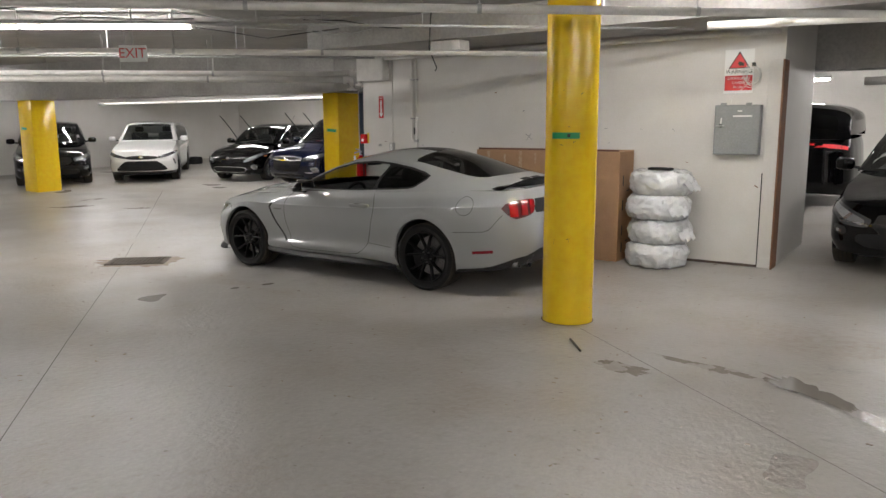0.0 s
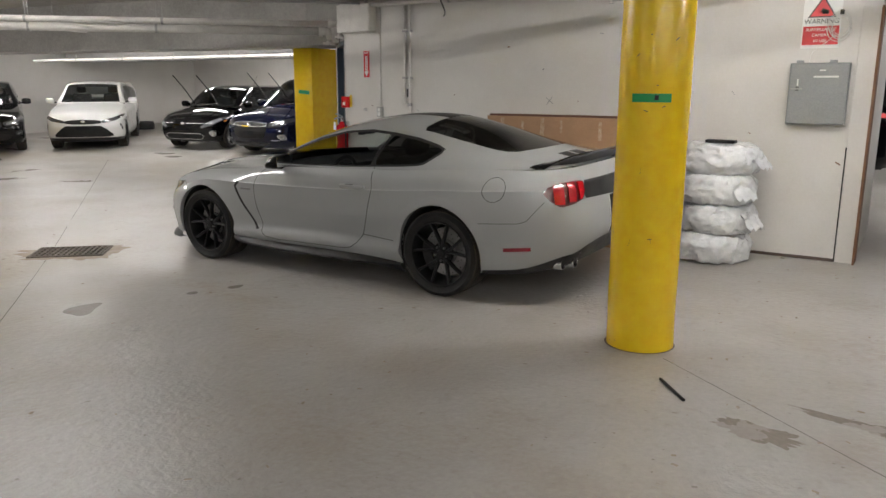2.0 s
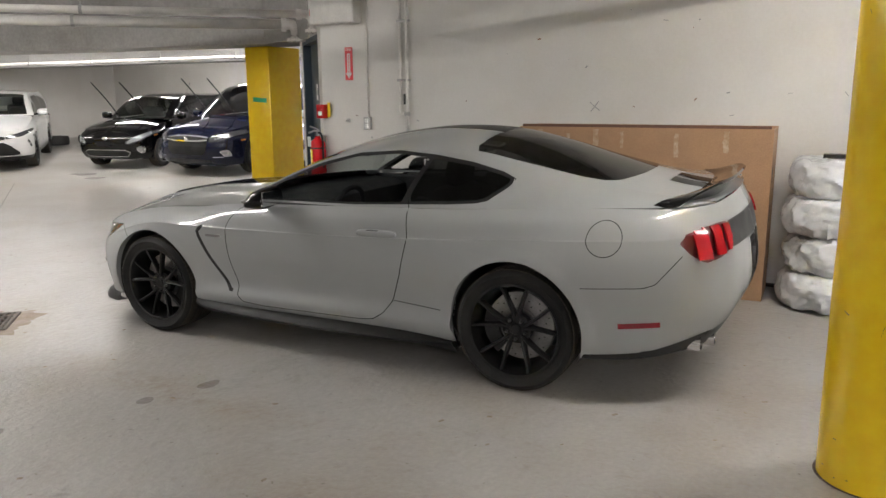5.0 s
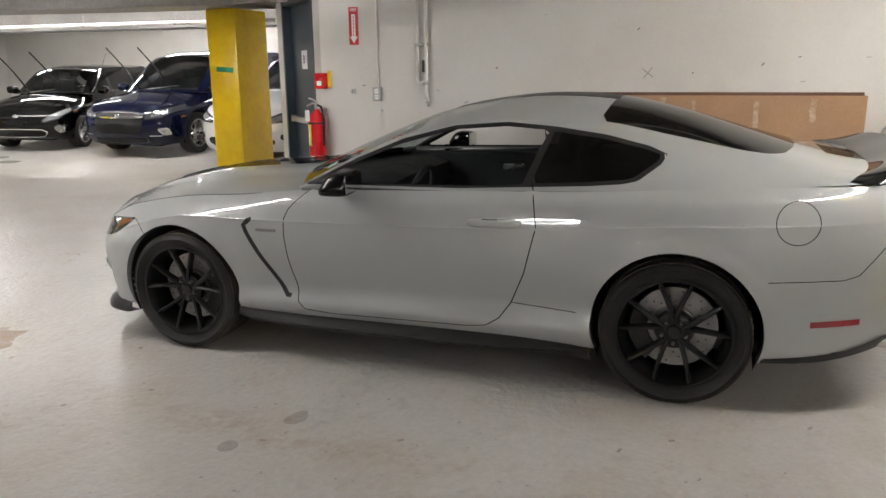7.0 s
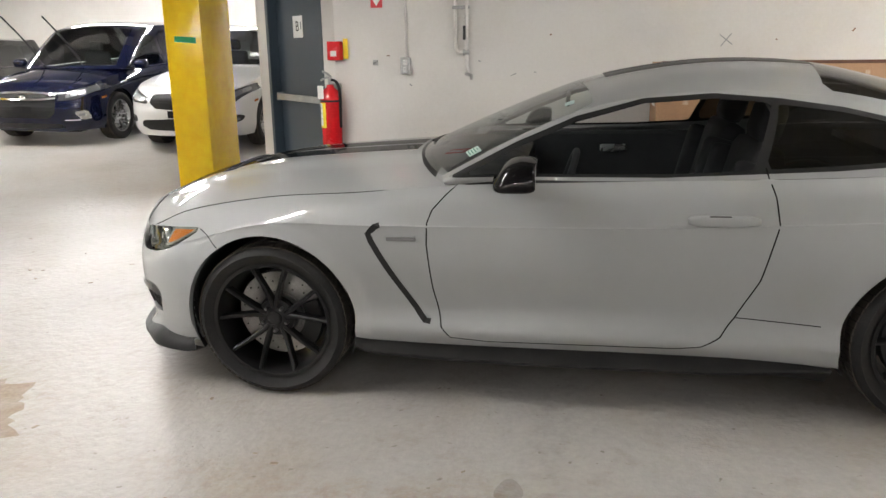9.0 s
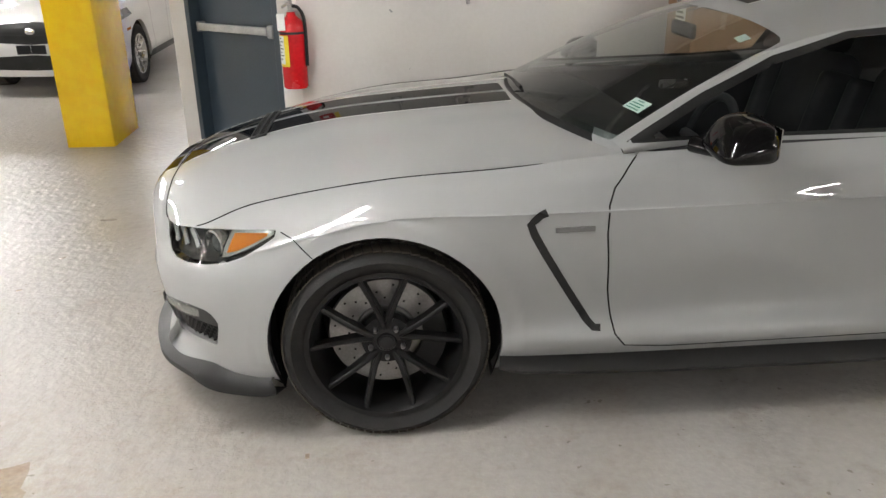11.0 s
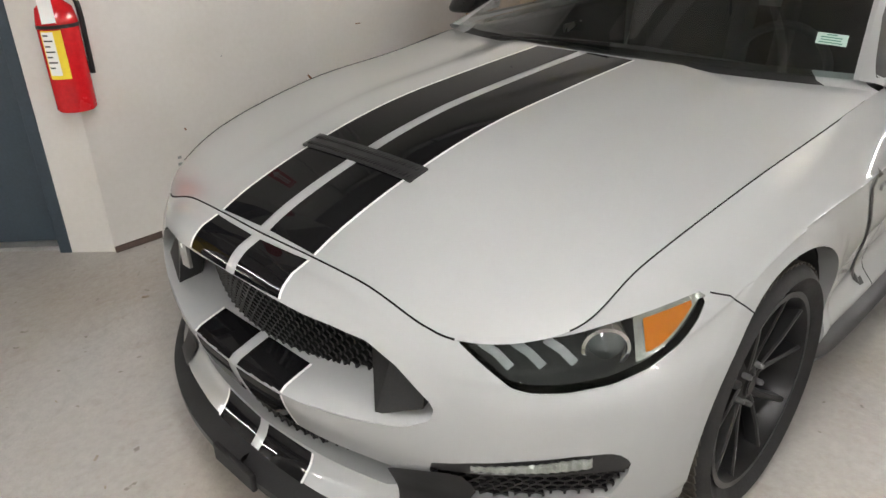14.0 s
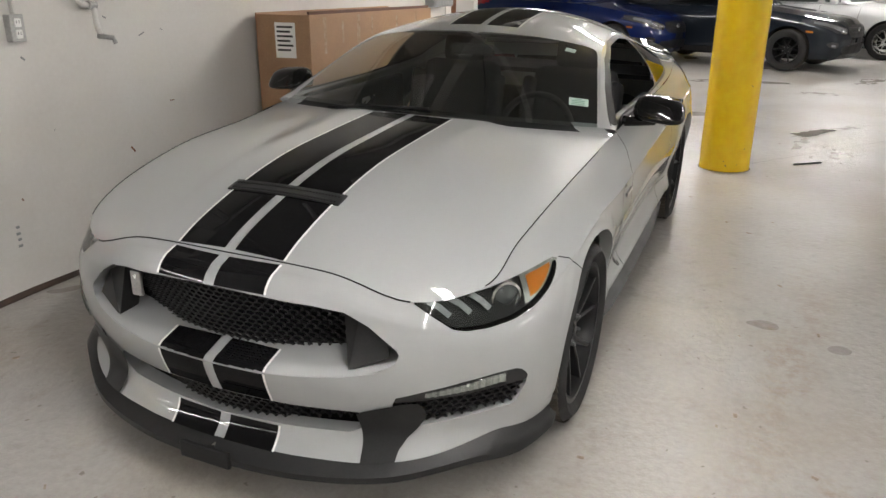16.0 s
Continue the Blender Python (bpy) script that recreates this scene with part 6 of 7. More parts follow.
parked_car("white_suv", "white SUV parked at the far side of the aisle", car_pose(15.4, -2.6, 70, 1.33), WHITE_PAINT, 4.62, 1.85, 1.66, 1.33, 0.93, 0.88, 1.08, -0.78, 0.08, 1.7, 0.37, ALU)


# ---- posts, beams, door wall ----
GREENTAPE = material("green_tape", (0.01, 0.30, 0.08), 0.45)
RED = worn("red_enamel", (0.62, 0.012, 0.018), (0.5, 0.01, 0.014), (0.18, 0.3), 4, 60, 0.03)
SIGNRED = material("sign_red", (0.60, 0.02, 0.03), 0.45)
SIGNWHITE = material("sign_white", (0.80, 0.80, 0.78), 0.4)
INK = material("black_ink", (0.012, 0.012, 0.012), 0.5)
PAPER = material("white_paper", (0.82, 0.82, 0.80), 0.6)
YELLOWLABEL = material("yellow_label", (0.85, 0.62, 0.03), 0.45)
RUST = worn("rust_brown", (0.22, 0.10, 0.05), (0.12, 0.055, 0.03), (0.6, 0.8), 9, 80, 0.3)
WRAP = worn("white_plastic_bag", (0.70, 0.71, 0.72), (0.58, 0.59, 0.60), (0.14, 0.28), 5, 17, 0.6, depth=0.015)
TAPE = worn("clear_packing_tape", (0.40, 0.27, 0.17), (0.56, 0.46, 0.36), (0.08, 0.2), 22, 60, 0.5, coat=1.0, depth=0.01)
DARKCABLE = material("black_cable", (0.015, 0.015, 0.015), 0.5)
IRON = worn("rusty_grate_iron", (0.09, 0.06, 0.045), (0.05, 0.035, 0.03), (0.55, 0.8), 12, 90, 0.3)
DIRT = worn("brown_silt", (0.27, 0.215, 0.16), (0.33, 0.29, 0.245), (0.7, 0.9), 9, 60, 0.3)


def words(text, size, mat, parent, m, name="lettering"):
    c = bpy.data.curves.new(name, "FONT")
    c.body, c.size, c.extrude, c.align_x, c.align_y = text, size, 0.0006, "CENTER", "CENTER"
    c.materials.append(mat)
    ob = new(name, c)
    ob.parent = parent
    ob.matrix_basis = m
    return ob


def bar(parent, x, z, w, h, mat, y=0.0, name="print_bar"):
    return part(name, box(x - w / 2, x + w / 2, y - 0.0012, y, z - h / 2, z + h / 2), mat, parent)


def noisy(bm, amount, scale, seed=0.0):
    bm.normal_update()
    for v in bm.verts:
        v.co += v.normal * amount * noise.noise(v.co * scale + Vector((seed, seed * 2, 0)))
    return bm


# round column
col = thing("round_column", pose(3.079, -1.186, floor_z(3.079, -1.186)), "round concrete column painted glossy yellow, chipped at its foot", "column")
bm = bmesh.new()
rings = []
for k in range(60):
    z = -0.02 + 3.02 * k / 59
    rings.append([Vector((0.212 * math.cos(a), 0.212 * math.sin(a), z)) * 1.0 for a in [2 * math.pi * q / 64 for q in range(65)]])
grid_mesh(bm, rings)
bmesh.ops.remove_doubles(bm, verts=bm.verts, dist=0.0005)
noisy(bm, 0.004, 3.0)
softened(part("shaft", bm, YELLOW, col), 60)
bm = bmesh.new()
grid_mesh(bm, [[Vector((0.2165 * math.cos(a), 0.2165 * math.sin(a), z)) for a in [math.radians(-108 + 62 * q / 12) for q in range(13)]] for z in (1.535, 1.585)])
part("green_tape", bm, GREENTAPE, col, "strip of green tape", True)
bm = bmesh.new()
grid_mesh(bm, [[Vector((0.219 * math.cos(a), 0.219 * math.sin(a), z)) for a in [math.radians(-72 + 6 * q / 4) for q in range(5)]] for z in (1.548, 1.575)])
part("ink_mark", bm, INK, col)
random.seed(4)
for k in range(16):
    a, z, w, h = math.radians(random.uniform(-190, 60)), (random.uniform(0.03, 0.16) if k < 6 else random.uniform(0.2, 2.2)), random.uniform(0.008, 0.022), random.uniform(0.003, 0.009)
    bm = bmesh.new()
    edge = [(math.cos(2 * math.pi * q / 9) * random.uniform(0.5, 1.1), math.sin(2 * math.pi * q / 9) * random.uniform(0.4, 1.2)) for q in range(9)]
    bm.faces.new([bm.verts.new((0.2164 * math.cos(a + u * w * 2), 0.2164 * math.sin(a + u * w * 2), z + v * h)) for u, v in edge])
    part("paint_chip", bm, RUST if k % 4 else INK, col)
for k in range(12):
    a, z, w, t_ = math.radians(random.uniform(-150, 10)), random.uniform(0.5, 1.95), random.uniform(0.008, 0.03), random.uniform(-0.03, 0.04)
    bm = bmesh.new()
    grid_mesh(bm, [[Vector((0.2166 * math.cos(a + w * 4 * q / 6), 0.2166 * math.sin(a + w * 4 * q / 6), z + t_ * q / 6 + e * 0.0022)) for e in (-1, 1)] for q in range(7)])
    part("scratch", bm, INK if k % 2 else RUST, col, "", True)
bm = revolve([(0.21, 0.0), (0.216, 0.001), (0.222, -0.004)], 48)
for v in bm.verts:
    v.co = Vector((v.co.x, v.co.z, 0.004 + 0.3 * v.co.y))
part("base_gap", bm, IRON, col)


def square_post(name, x0, x1, y0, y1, tape, label):
    z0 = floor_z((x0 + x1) / 2, (y0 + y1) / 2)
    t = thing(name, pose((x0 + x1) / 2, (y0 + y1) / 2, z0), label, "post", "square posts")
    w, d = (x1 - x0) / 2, (y1 - y0) / 2
    softened(part("shaft", box(-w, w, -d, d, -0.03, 2.23 - z0, 0.012), YELLOW, t), 40)
    part("green_tape", box(-w + 0.10, -w + 0.32, -d - 0.003, -d + 0.001, tape - 0.07, tape - 0.015, 0, pose(0, 0, tape, 0, 4, 0) @ pose(0, 0, -tape)), GREENTAPE, t, "strip of green tape")
    return t


square_post("square_post", -3.98, -3.60, 3.08, 3.72, 1.50, "square concrete post painted glossy yellow")
square_post("square_post", -12.0, -11.42, 1.5, 2.05, 1.45, "square concrete post painted glossy yellow, by parked cars")
square_post("square_post", 15.6, 16.0, 0.26, 0.66, 1.45, "square concrete post painted yellow, beyond parked cars")
for nm, x, y, rz, L in (("beam_west", -12.9, 1.55, 9.5, 9.9), ("beam_mid", -3.4, 3.15, -24, 1.2)):
    b_ = structure(nm, box(0, L, -0.32, 0.32, 2.235, CEILING), CEIL, "painted concrete beam carried by yellow posts", "beam")
    b_.matrix_basis = pose(x, y, 0, 0, 0, rz)
b_ = structure("beam_far", box(0, 12, -0.3, 0.3, 2.30, CEILING), CEIL, "painted concrete beam over parked cars", "beam")
b_.matrix_basis = pose(-15.5, 6.6, 0, 0, 0, 4)

# slanted wall with the steel door
SLANT = pose(-1.9, 1.87, 0, 0, 0, 135.5)
for nm, x0, x1, z0, z1 in (("wall_slant_right", 0.0, 0.20, -0.1, CEILING), ("wall_slant_left", 1.29, 1.49, -0.1, CEILING), ("wall_slant_head", 0.20, 1.29, 2.24, CEILING)):
    w_ = structure(nm, box(x0, x1, -0.22, 0.0, z0, z1), WALL, "off-white painted wall round the steel door", "wall")
    w_.matrix_basis = SLANT
# local +y of the slanted wall looks into the garage
dz = floor_z(-2.4, 2.4)
door_t = tagged(new("door_1"), "slate blue steel exit door, shut, with a grey push bar", "door", "", "structure")
door_t.matrix_basis = SLANT @ pose(0, 0, dz)
for nm, x0, x1, z0, z1 in (("door_frame", 0.20, 0.255, -0.02, 2.24 - dz), ("door_frame", 1.235, 1.29, -0.02, 2.24 - dz), ("door_frame", 0.255, 1.235, 2.185 - dz, 2.24 - dz)):
    part(nm, box(x0, x1, -0.20, 0.004, z0, z1, 0.004), DOORBLUE, door_t)
leaf = part("door_leaf", box(0.257, 1.233, -0.13, -0.085, 0.012, 2.183 - dz, 0.003), DOORBLUE, door_t)
part("threshold", box(0.257, 1.233, -0.16, -0.02, -0.02, 0.010), STEEL, door_t)
pb = part("push_bar", box(0.36, 1.17, -0.05, -0.015, 0.968, 1.020, 0.006), STEEL, door_t, "grey push bar")
part("bar_end", box(0.30, 0.36, -0.085, -0.02, 0.950, 1.035, 0.008), GREYBOX, pb)
part("push_pad", box(0.40, 0.86, -0.060, -0.049, 0.980, 1.010, 0.004), GREYBOX, pb, "grey push pad")
part("bar_end", box(1.17, 1.20, -0.085, -0.02, 0.958, 1.030, 0.006), GREYBOX, pb)
plate = part("door_sign", box(0.72, 0.90, -0.085, -0.081, 1.50, 1.68), PAPER, door_t, "white paper sign")
words("B", 0.12, INK, plate, pose(0.815, -0.0795, 1.59, 90, 0, 180))
bar(plate, 0.745, 1.60, 0.018, 0.06, GREYBOX, -0.0790)

# right end of the long wall: board, brown wood edge
structure("corner_board", box(3.90, 4.062, 1.853, 1.873, 0.04, 2.33, 0.004), WALL, "white painted board at the wall's end", "trim")
structure("board_gap", box(3.887, 3.897, 1.864, 1.872, 0.04, 1.12), SEAM, "dark gap beside the board", "trim")
# raw wood edge of the board, drawn in the rust-brown colour
structure("corner_edge", box(4.046, 4.066, 1.80, 2.02, 0.03, 2.33, 0.003), RUST, "brown raw wood corner edge", "trim")
bm = bmesh.new()
rows = []
for k in range(59):
    x = -1.9 + 0.1 * k
    z = floor_z(x, 1.85)
    rows.append([Vector((x, 1.871, z + 0.026 + 0.010 * noise.noise(Vector((x * 2.3, 0, 0))))), Vector((x, 1.864, z + 0.022 + 0.010 * noise.noise(Vector((x * 2.3, 0, 0))))), Vector((x, 1.862, z + 0.001)), Vector((x, 1.845 + 0.010 * noise.noise(Vector((x * 3.1, 4, 0))), z + 0.001))])
grid_mesh(bm, rows)
structure("wall_base_line", bm, IRON, "dark dirty joint at the foot of the wall", "trim")

# ---- lights ----
def strip_light(x, y, rz, z=2.83, name="strip_light"):
    t = thing(name, pose(x, y, z, 0, 0, rz), "white fluorescent strip light, lit, under the ceiling; some are unseen added fill", "lamp", "strip lights")
    part("housing", box(-1.22, 1.22, -0.065, 0.065, 0.035, 0.085, 0.006), WHITEPIPE, t)
    for s in (-0.035, 0.035):
        part("tube", tube([(-1.19, s, 0.012), (1.19, s, 0.012)], 0.0185, 10), TUBE, t, "glowing fluorescent tube", True)
    for e in (-1.20, 1.20):
        part("end_cap", box(e - 0.015, e + 0.015, -0.06, 0.06, -0.012, 0.04, 0.004), WHITEPIPE, t)
    for e in (-0.9, 0.9):
        part("hanger", tube([(e, 0, 0.08), (e, 0, CEILING + 0.005 - z)], 0.005, 6), STEEL, t)
    return t


# several of these fittings are added by guess, unseen, to brighten floor and cars
LIGHTS = [(-3.05, -1.72, 36), (-5.35, -3.38, 36), (3.35, -0.55, 36), (9.2, -0.6, 36), (6.2, -5.6, 36), (-1.5, -10.2, 36), (5.0, -11.4, 36), (12.4, -7.6, 36), (-9.4, -6.4, 36), (-9.4, 3.9, 8), (-12.9, 3.9, 8), (-6.6, 4.7, 8), (-13.4, -0.6, 36), (14.4, -3.0, 36), (13.4, 3.4, 36)]
# includes unseen fittings added to light the back wall and car roofs
LOW_LIGHTS = [(-8.2, 8.8, 4), (-11.0, 7.6, 4), (-4.9, 9.0, 4), (5.0, 5.6, 90), (2.0, 10.2, 0), (6.6, 9.6, 0)]
for x, y, rz in LIGHTS:
    strip_light(x, y, rz)
for x, y, rz in LOW_LIGHTS:
    strip_light(x, y, rz, 2.52)

# ---- pipes and ceiling clutter ----
def run(name, pts, r, mat, label, n=12):
    t = thing(name, pose(0, 0, 0), label, "pipe", "ceiling pipes")
    bend = part("pipe_run", tube(pts, r, n), mat, t, "", True)
    d = (Vector(pts[1]) - Vector(pts[0]))
    for k in range(1, int(d.length / 1.6)):
        p = Vector(pts[0]) + d.normalized() * 1.6 * k
        part("hanger", tube([p + Vector((0, 0, r * 0.9)), (p.x, p.y, CEILING + 0.005)], 0.006, 6), STEEL, t)
        q = d.normalized()
        part("clamp", tube([p - q * 0.015, p + q * 0.015], r * 1.22, 12), STEEL, t)
    return t


ux, uy = 0.74, 0.672
def along(x, y, a, b_, z):
    return [(x + ux * a, y + uy * a, z), (x + ux * b_, y + uy * b_, z)]


run("sprinkler_pipe", along(2.44, -2.70, -9.0, 6.2, 2.46), 0.030, WHITEPIPE, "white painted sprinkler pipe under the ceiling")
run("sprinkler_pipe", along(-0.32, -0.75, -9.5, 3.1, 2.46), 0.026, WHITEPIPE, "white painted sprinkler pipe ending in a head")
run("sprinkler_pipe", along(-2.65, 1.55, -9.5, 0.6, 2.44), 0.038, WHITEPIPE, "thick white painted pipe under the ceiling")
run("drain_pipe", along(-3.3, 1.95, -9.5, 0.7, 2.40), 0.055, WHITEPIPE, "thick white drain pipe under the ceiling")
run("sprinkler_pipe", along(-1.4, 0.35, -9.0, 1.2, 2.58), 0.024, WHITEPIPE, "thin white painted pipe under the ceiling")
run("conduit", along(-1.9, 0.9, -9.0, 0.8, 2.60), 0.014, STEEL, "steel conduit under the ceiling")
run("conduit", along(0.8, -1.2, -9.0, 3.4, 2.62), 0.013, STEEL, "steel conduit under the ceiling")
run("conduit", along(1.4, -2.0, -9.0, 5.0, 2.63), 0.012, STEEL, "steel conduit under the ceiling")
run("sprinkler_pipe", [(-14.0, 4.6, 2.25), (-2.7, 5.4, 2.25)], 0.028, WHITEPIPE, "white painted pipe before the beam")
run("sprinkler_pipe", [(-1.88, 1.78, 2.62), (4.0, 1.80, 2.62)], 0.028, WHITEPIPE, "white painted pipe along the wall head")
run("sprinkler_pipe", [(3.6, 0.6, 2.58), (9.0, 1.9, 2.58)], 0.040, WHITEPIPE, "white painted pipe at the passage")
run("drain_pipe", [(4.0, 8.6, 2.40), (9.1, 8.2, 2.40)], 0.07, WHITEPIPE, "thick pale pipe beyond the passage")
run("sprinkler_pipe", [(-6.0, -6.4, 2.56), (-8.0, 3.0, 2.56)], 0.03, WHITEPIPE, "white painted cross pipe")
random.seed(9)
for k in range(9):
    a = random.uniform(-7, 2)
    pts = []
    x, y = -1.2 + random.uniform(-1.2, 2.2), 0.2 + random.uniform(-1.4, 0.9)
    for q in range(9):
        s = a + q * 0.5
        pts.append((x + ux * s + random.uniform(-0.03, 0.03), y + uy * s + random.uniform(-0.03, 0.03), 2.95 - 0.16 * math.sin(math.pi * q / 8) * random.random()))
    cb = thing("cable", pose(0, 0, 0), "loose dark cable slung below the ceiling", "cable", "ceiling cables")
    part("cable_run", tube(pts, 0.007, 6), DARKCABLE if k % 2 else STEEL, cb, "", True)
cb = thing("hanging_cable", pose(0, 0, 0), "loose black cable end hanging from the ceiling", "cable")
part("cable_run", tube(spline([(0.55, 0.30, 3.0), (0.53, 0.28, 2.55), (0.56, 0.30, 2.43), (0.60, 0.32, 2.32), (0.59, 0.31, 2.27)], 6), 0.008, 6), DARKCABLE, cb, "", True)
jb = thing("junction_box", pose(0.35, 0.95, 2.595), "white ceiling junction box", "box")
part("box_body", box(-0.22, 0.22, -0.11, 0.11, -0.04, 0.085, 0.008), WHITEPIPE, jb)
for x, y in [(-0.32 + ux * 2.95, -0.75 + uy * 2.95), (-0.32 - ux * 4.0, -0.75 - uy * 4.0), (2.44 - ux * 3.0, -2.70 - uy * 3.0)]:
    sp_ = thing("fire_sprinkler", pose(x, y, 2.46), "small brass fire sprinkler under a white pipe", "sprinkler", "fire sprinklers")
    part("stem", tube([(0, 0, 0.03), (0, 0, -0.05)], 0.012, 8), WHITEPIPE, sp_)
    part("deflector", revolve([(0.001, 0), (0.022, 0.0), (0.022, 0.003)], 12), STEEL, sp_).matrix_basis = pose(0, 0, -0.055, 90, 0, 0)

# elbows and flanges where the thick pipes turn down by the door
for x, y, z, r in ((-2.21, 1.955, 2.44, 0.038), (-2.785, 2.42, 2.40, 0.055)):
    el = thing("pipe_elbow", pose(x, y, z), "white painted pipe elbow with a bolted flange", "pipe", "pipe elbows")
    part("bend", tube(spline([(0, 0, 0), (0.06, 0.05, -0.005), (0.09, 0.075, -0.06), (0.09, 0.075, -0.15)], 4), r * 1.05, 12), WHITEPIPE, el, "", True)
    part("collar", tube([(-0.03, -0.027, 0), (0.01, 0.009, 0)], r * 1.4, 14), WHITEPIPE, el)
    fl_ = part("flange", tube([(0.09, 0.075, -0.15), (0.09, 0.075, -0.18)], r * 1.9, 18), WHITEPIPE, el)
    for k in range(6):
        a = math.pi * k / 3
        p = Vector((0.09 + r * 1.55 * math.cos(a), 0.075 + r * 1.55 * math.sin(a), -0.18))
        part("bolt", tube([p + Vector((0, 0, 0.036)), p + Vector((0, 0, -0.012))], 0.007, 6), STEEL, fl_)

# exit sign
ex = thing("exit_sign", pose(-0.90, -2.58, 2.345, 0, 0, 36), "white exit sign with red letters hung from the ceiling", "sign")
part("housing", box(-0.128, 0.128, -0.022, 0.022, -0.076, 0.076, 0.006), SIGNWHITE, ex)
words("EXIT", 0.130, SIGNRED, ex, pose(0, -0.0232, 0, 90, 0, 0))
part("rod", tube([(0, 0, 0.07), (0, 0, 0.66)], 0.006, 6), STEEL, ex)

# ---- on the long wall ----
def on_wall(x, z):
    return pose(x, 1.868, z)


run_up = thing("conduit", pose(0, 0, 0), "thin grey conduit running down the wall to an outlet", "conduit")
part("pipe_run", tube([(-1.335, 1.855, 2.68), (-1.335, 1.855, 1.39)], 0.009, 8), WHITEPIPE, run_up, "", True)
ot = thing("wall_outlet", on_wall(-1.34, 1.335), "grey metal double outlet box on the wall", "outlet")
part("box_body", box(-0.038, 0.038, -0.045, 0.0, -0.062, 0.062, 0.005), STEEL, ot)
for z in (-0.026, 0.026):
    sk = part("socket", box(-0.017, 0.017, -0.049, -0.044, z - 0.020, z + 0.020, 0.006), PAPER, ot, "cream socket")
    for x in (-0.007, 0.007):
        part("slot", box(x - 0.0015, x + 0.0015, -0.0495, -0.0488, z - 0.004, z + 0.010), INK, sk)
hs = thing("hose_hook", on_wall(-1.58, 1.36), "small steel hook on the wall", "hook")
part("hook_arm", tube([(0, 0, 0), (0, -0.05, -0.005), (0.03, -0.07, 0.01)], 0.007, 8), STEEL, hs, "", True)
part("base_plate", box(-0.02, 0.02, -0.008, 0, -0.02, 0.02, 0.003), STEEL, hs)
wp = thing("water_pipes", pose(0, 0, 0), "two painted water pipes with a tap on the wall", "pipe")
part("pipe_run", tube([(-0.955, 1.845, 2.68), (-0.955, 1.845, 1.46), (-0.94, 1.845, 1.43), (-0.89, 1.845, 1.43)], 0.014, 10), WHITEPIPE, wp, "", True)
part("pipe_run", tube([(-0.872, 1.835, 2.68), (-0.872, 1.835, 1.42), (-0.87, 1.83, 1.33), (-0.855, 1.825, 1.27)], 0.015, 10), WHITEPIPE, wp, "", True)
part("valve", tube([(-0.90, 1.84, 1.43), (-0.855, 1.84, 1.43)], 0.024, 10), STEEL, wp)
part("lever", box(-0.897, -0.877, 1.80, 1.812, 1.52, 1.62, 0.003), DARKCABLE, wp, "dark valve lever")
part("tap", tube([(-0.875, 1.83, 1.275), (-0.83, 1.77, 1.265), (-0.825, 1.76, 1.235)], 0.013, 8), STEEL, wp, "", True)
for z in (2.3, 1.75):
    part("clip", box(-0.98, -0.85, 1.825, 1.868, z - 0.012, z + 0.012, 0.003), STEEL, wp)
wb = thing("wall_cabinet", on_wall(-1.66, 2.47), "white steel junction cabinet high on the wall", "cabinet")
part("box_body", box(-0.26, 0.26, -0.14, 0, -0.165, 0.165, 0.008), WHITEPIPE, wb)
part("lid", box(-0.25, 0.25, -0.148, -0.14, -0.155, 0.155, 0.003), WHITEPIPE, wb)
for x in (-0.12, 0.16):
    part("conduit_stub", tube([(x, -0.07, 0.16), (x, -0.07, 0.215)], 0.02, 8), STEEL, wb)
fs = thing("fire_sign", on_wall(-1.56, 1.92), "red and white fire sign with a down arrow", "sign")
part("board", box(-0.045, 0.045, -0.004, 0, -0.16, 0.16), SIGNRED, fs)
words("FIRE", 0.036, SIGNWHITE, fs, pose(0, -0.0045, 0.135, 90, 0, 0))
bm = bmesh.new()
bm.faces.new([bm.verts.new((x, -0.0052, z)) for x, z in ((-0.018, 0.10), (0.018, 0.10), (0.018, -0.09), (0.036, -0.09), (0, -0.148), (-0.036, -0.09), (-0.018, -0.09))])
part("arrow", bm, SIGNWHITE, fs)
for k in range(6):
    bar(fs, 0, 0.075 - 0.03 * k, 0.010, 0.018, SIGNRED, -0.0056)

al = thing("fire_alarm_pull", pose(-1.885, 1.868, 1.45, 0, 0, -10), "red fire alarm pull station at the wall corner", "alarm")
part("box_body", box(-0.055, 0.055, -0.06, 0, -0.07, 0.07, 0.006), RED, al)
bar(al, 0.0, -0.02, 0.05, 0.04, SIGNWHITE, -0.061)
tg = part("yellow_tag", box(0.06, 0.10, -0.012, -0.008, -0.06, 0.09, 0.001), YELLOWLABEL, al, "yellow hanging tag")
bl = thing("alarm_bell", pose(-1.98, 1.90, 2.44, 0, 0, -35), "red round alarm bell beside the cabinet", "bell")
bm = revolve([(0.001, -0.05), (0.05, -0.045), (0.072, -0.02), (0.076, 0.0), (0.001, 0.0)], 24)
softened(part("gong", bm, RED, bl), 40)

fx = thing("fire_extinguisher", pose(-1.93, 1.80, 0.735, 0, 0, -14), "red fire extinguisher with a yellow label, hung at the corner", "extinguisher")
bm = revolve([(0.001, 0.0), (0.070, 0.0), (0.078, 0.01), (0.079, 0.36), (0.070, 0.41), (0.030, 0.445), (0.026, 0.465), (0.001, 0.468)], 32)
for v in bm.verts:
    v.co = Vector((v.co.x, v.co.z, v.co.y))
bmesh.ops.recalc_face_normals(bm, faces=bm.faces)
softened(part("cylinder", bm, RED, fx), 40)
lab = bmesh.new()
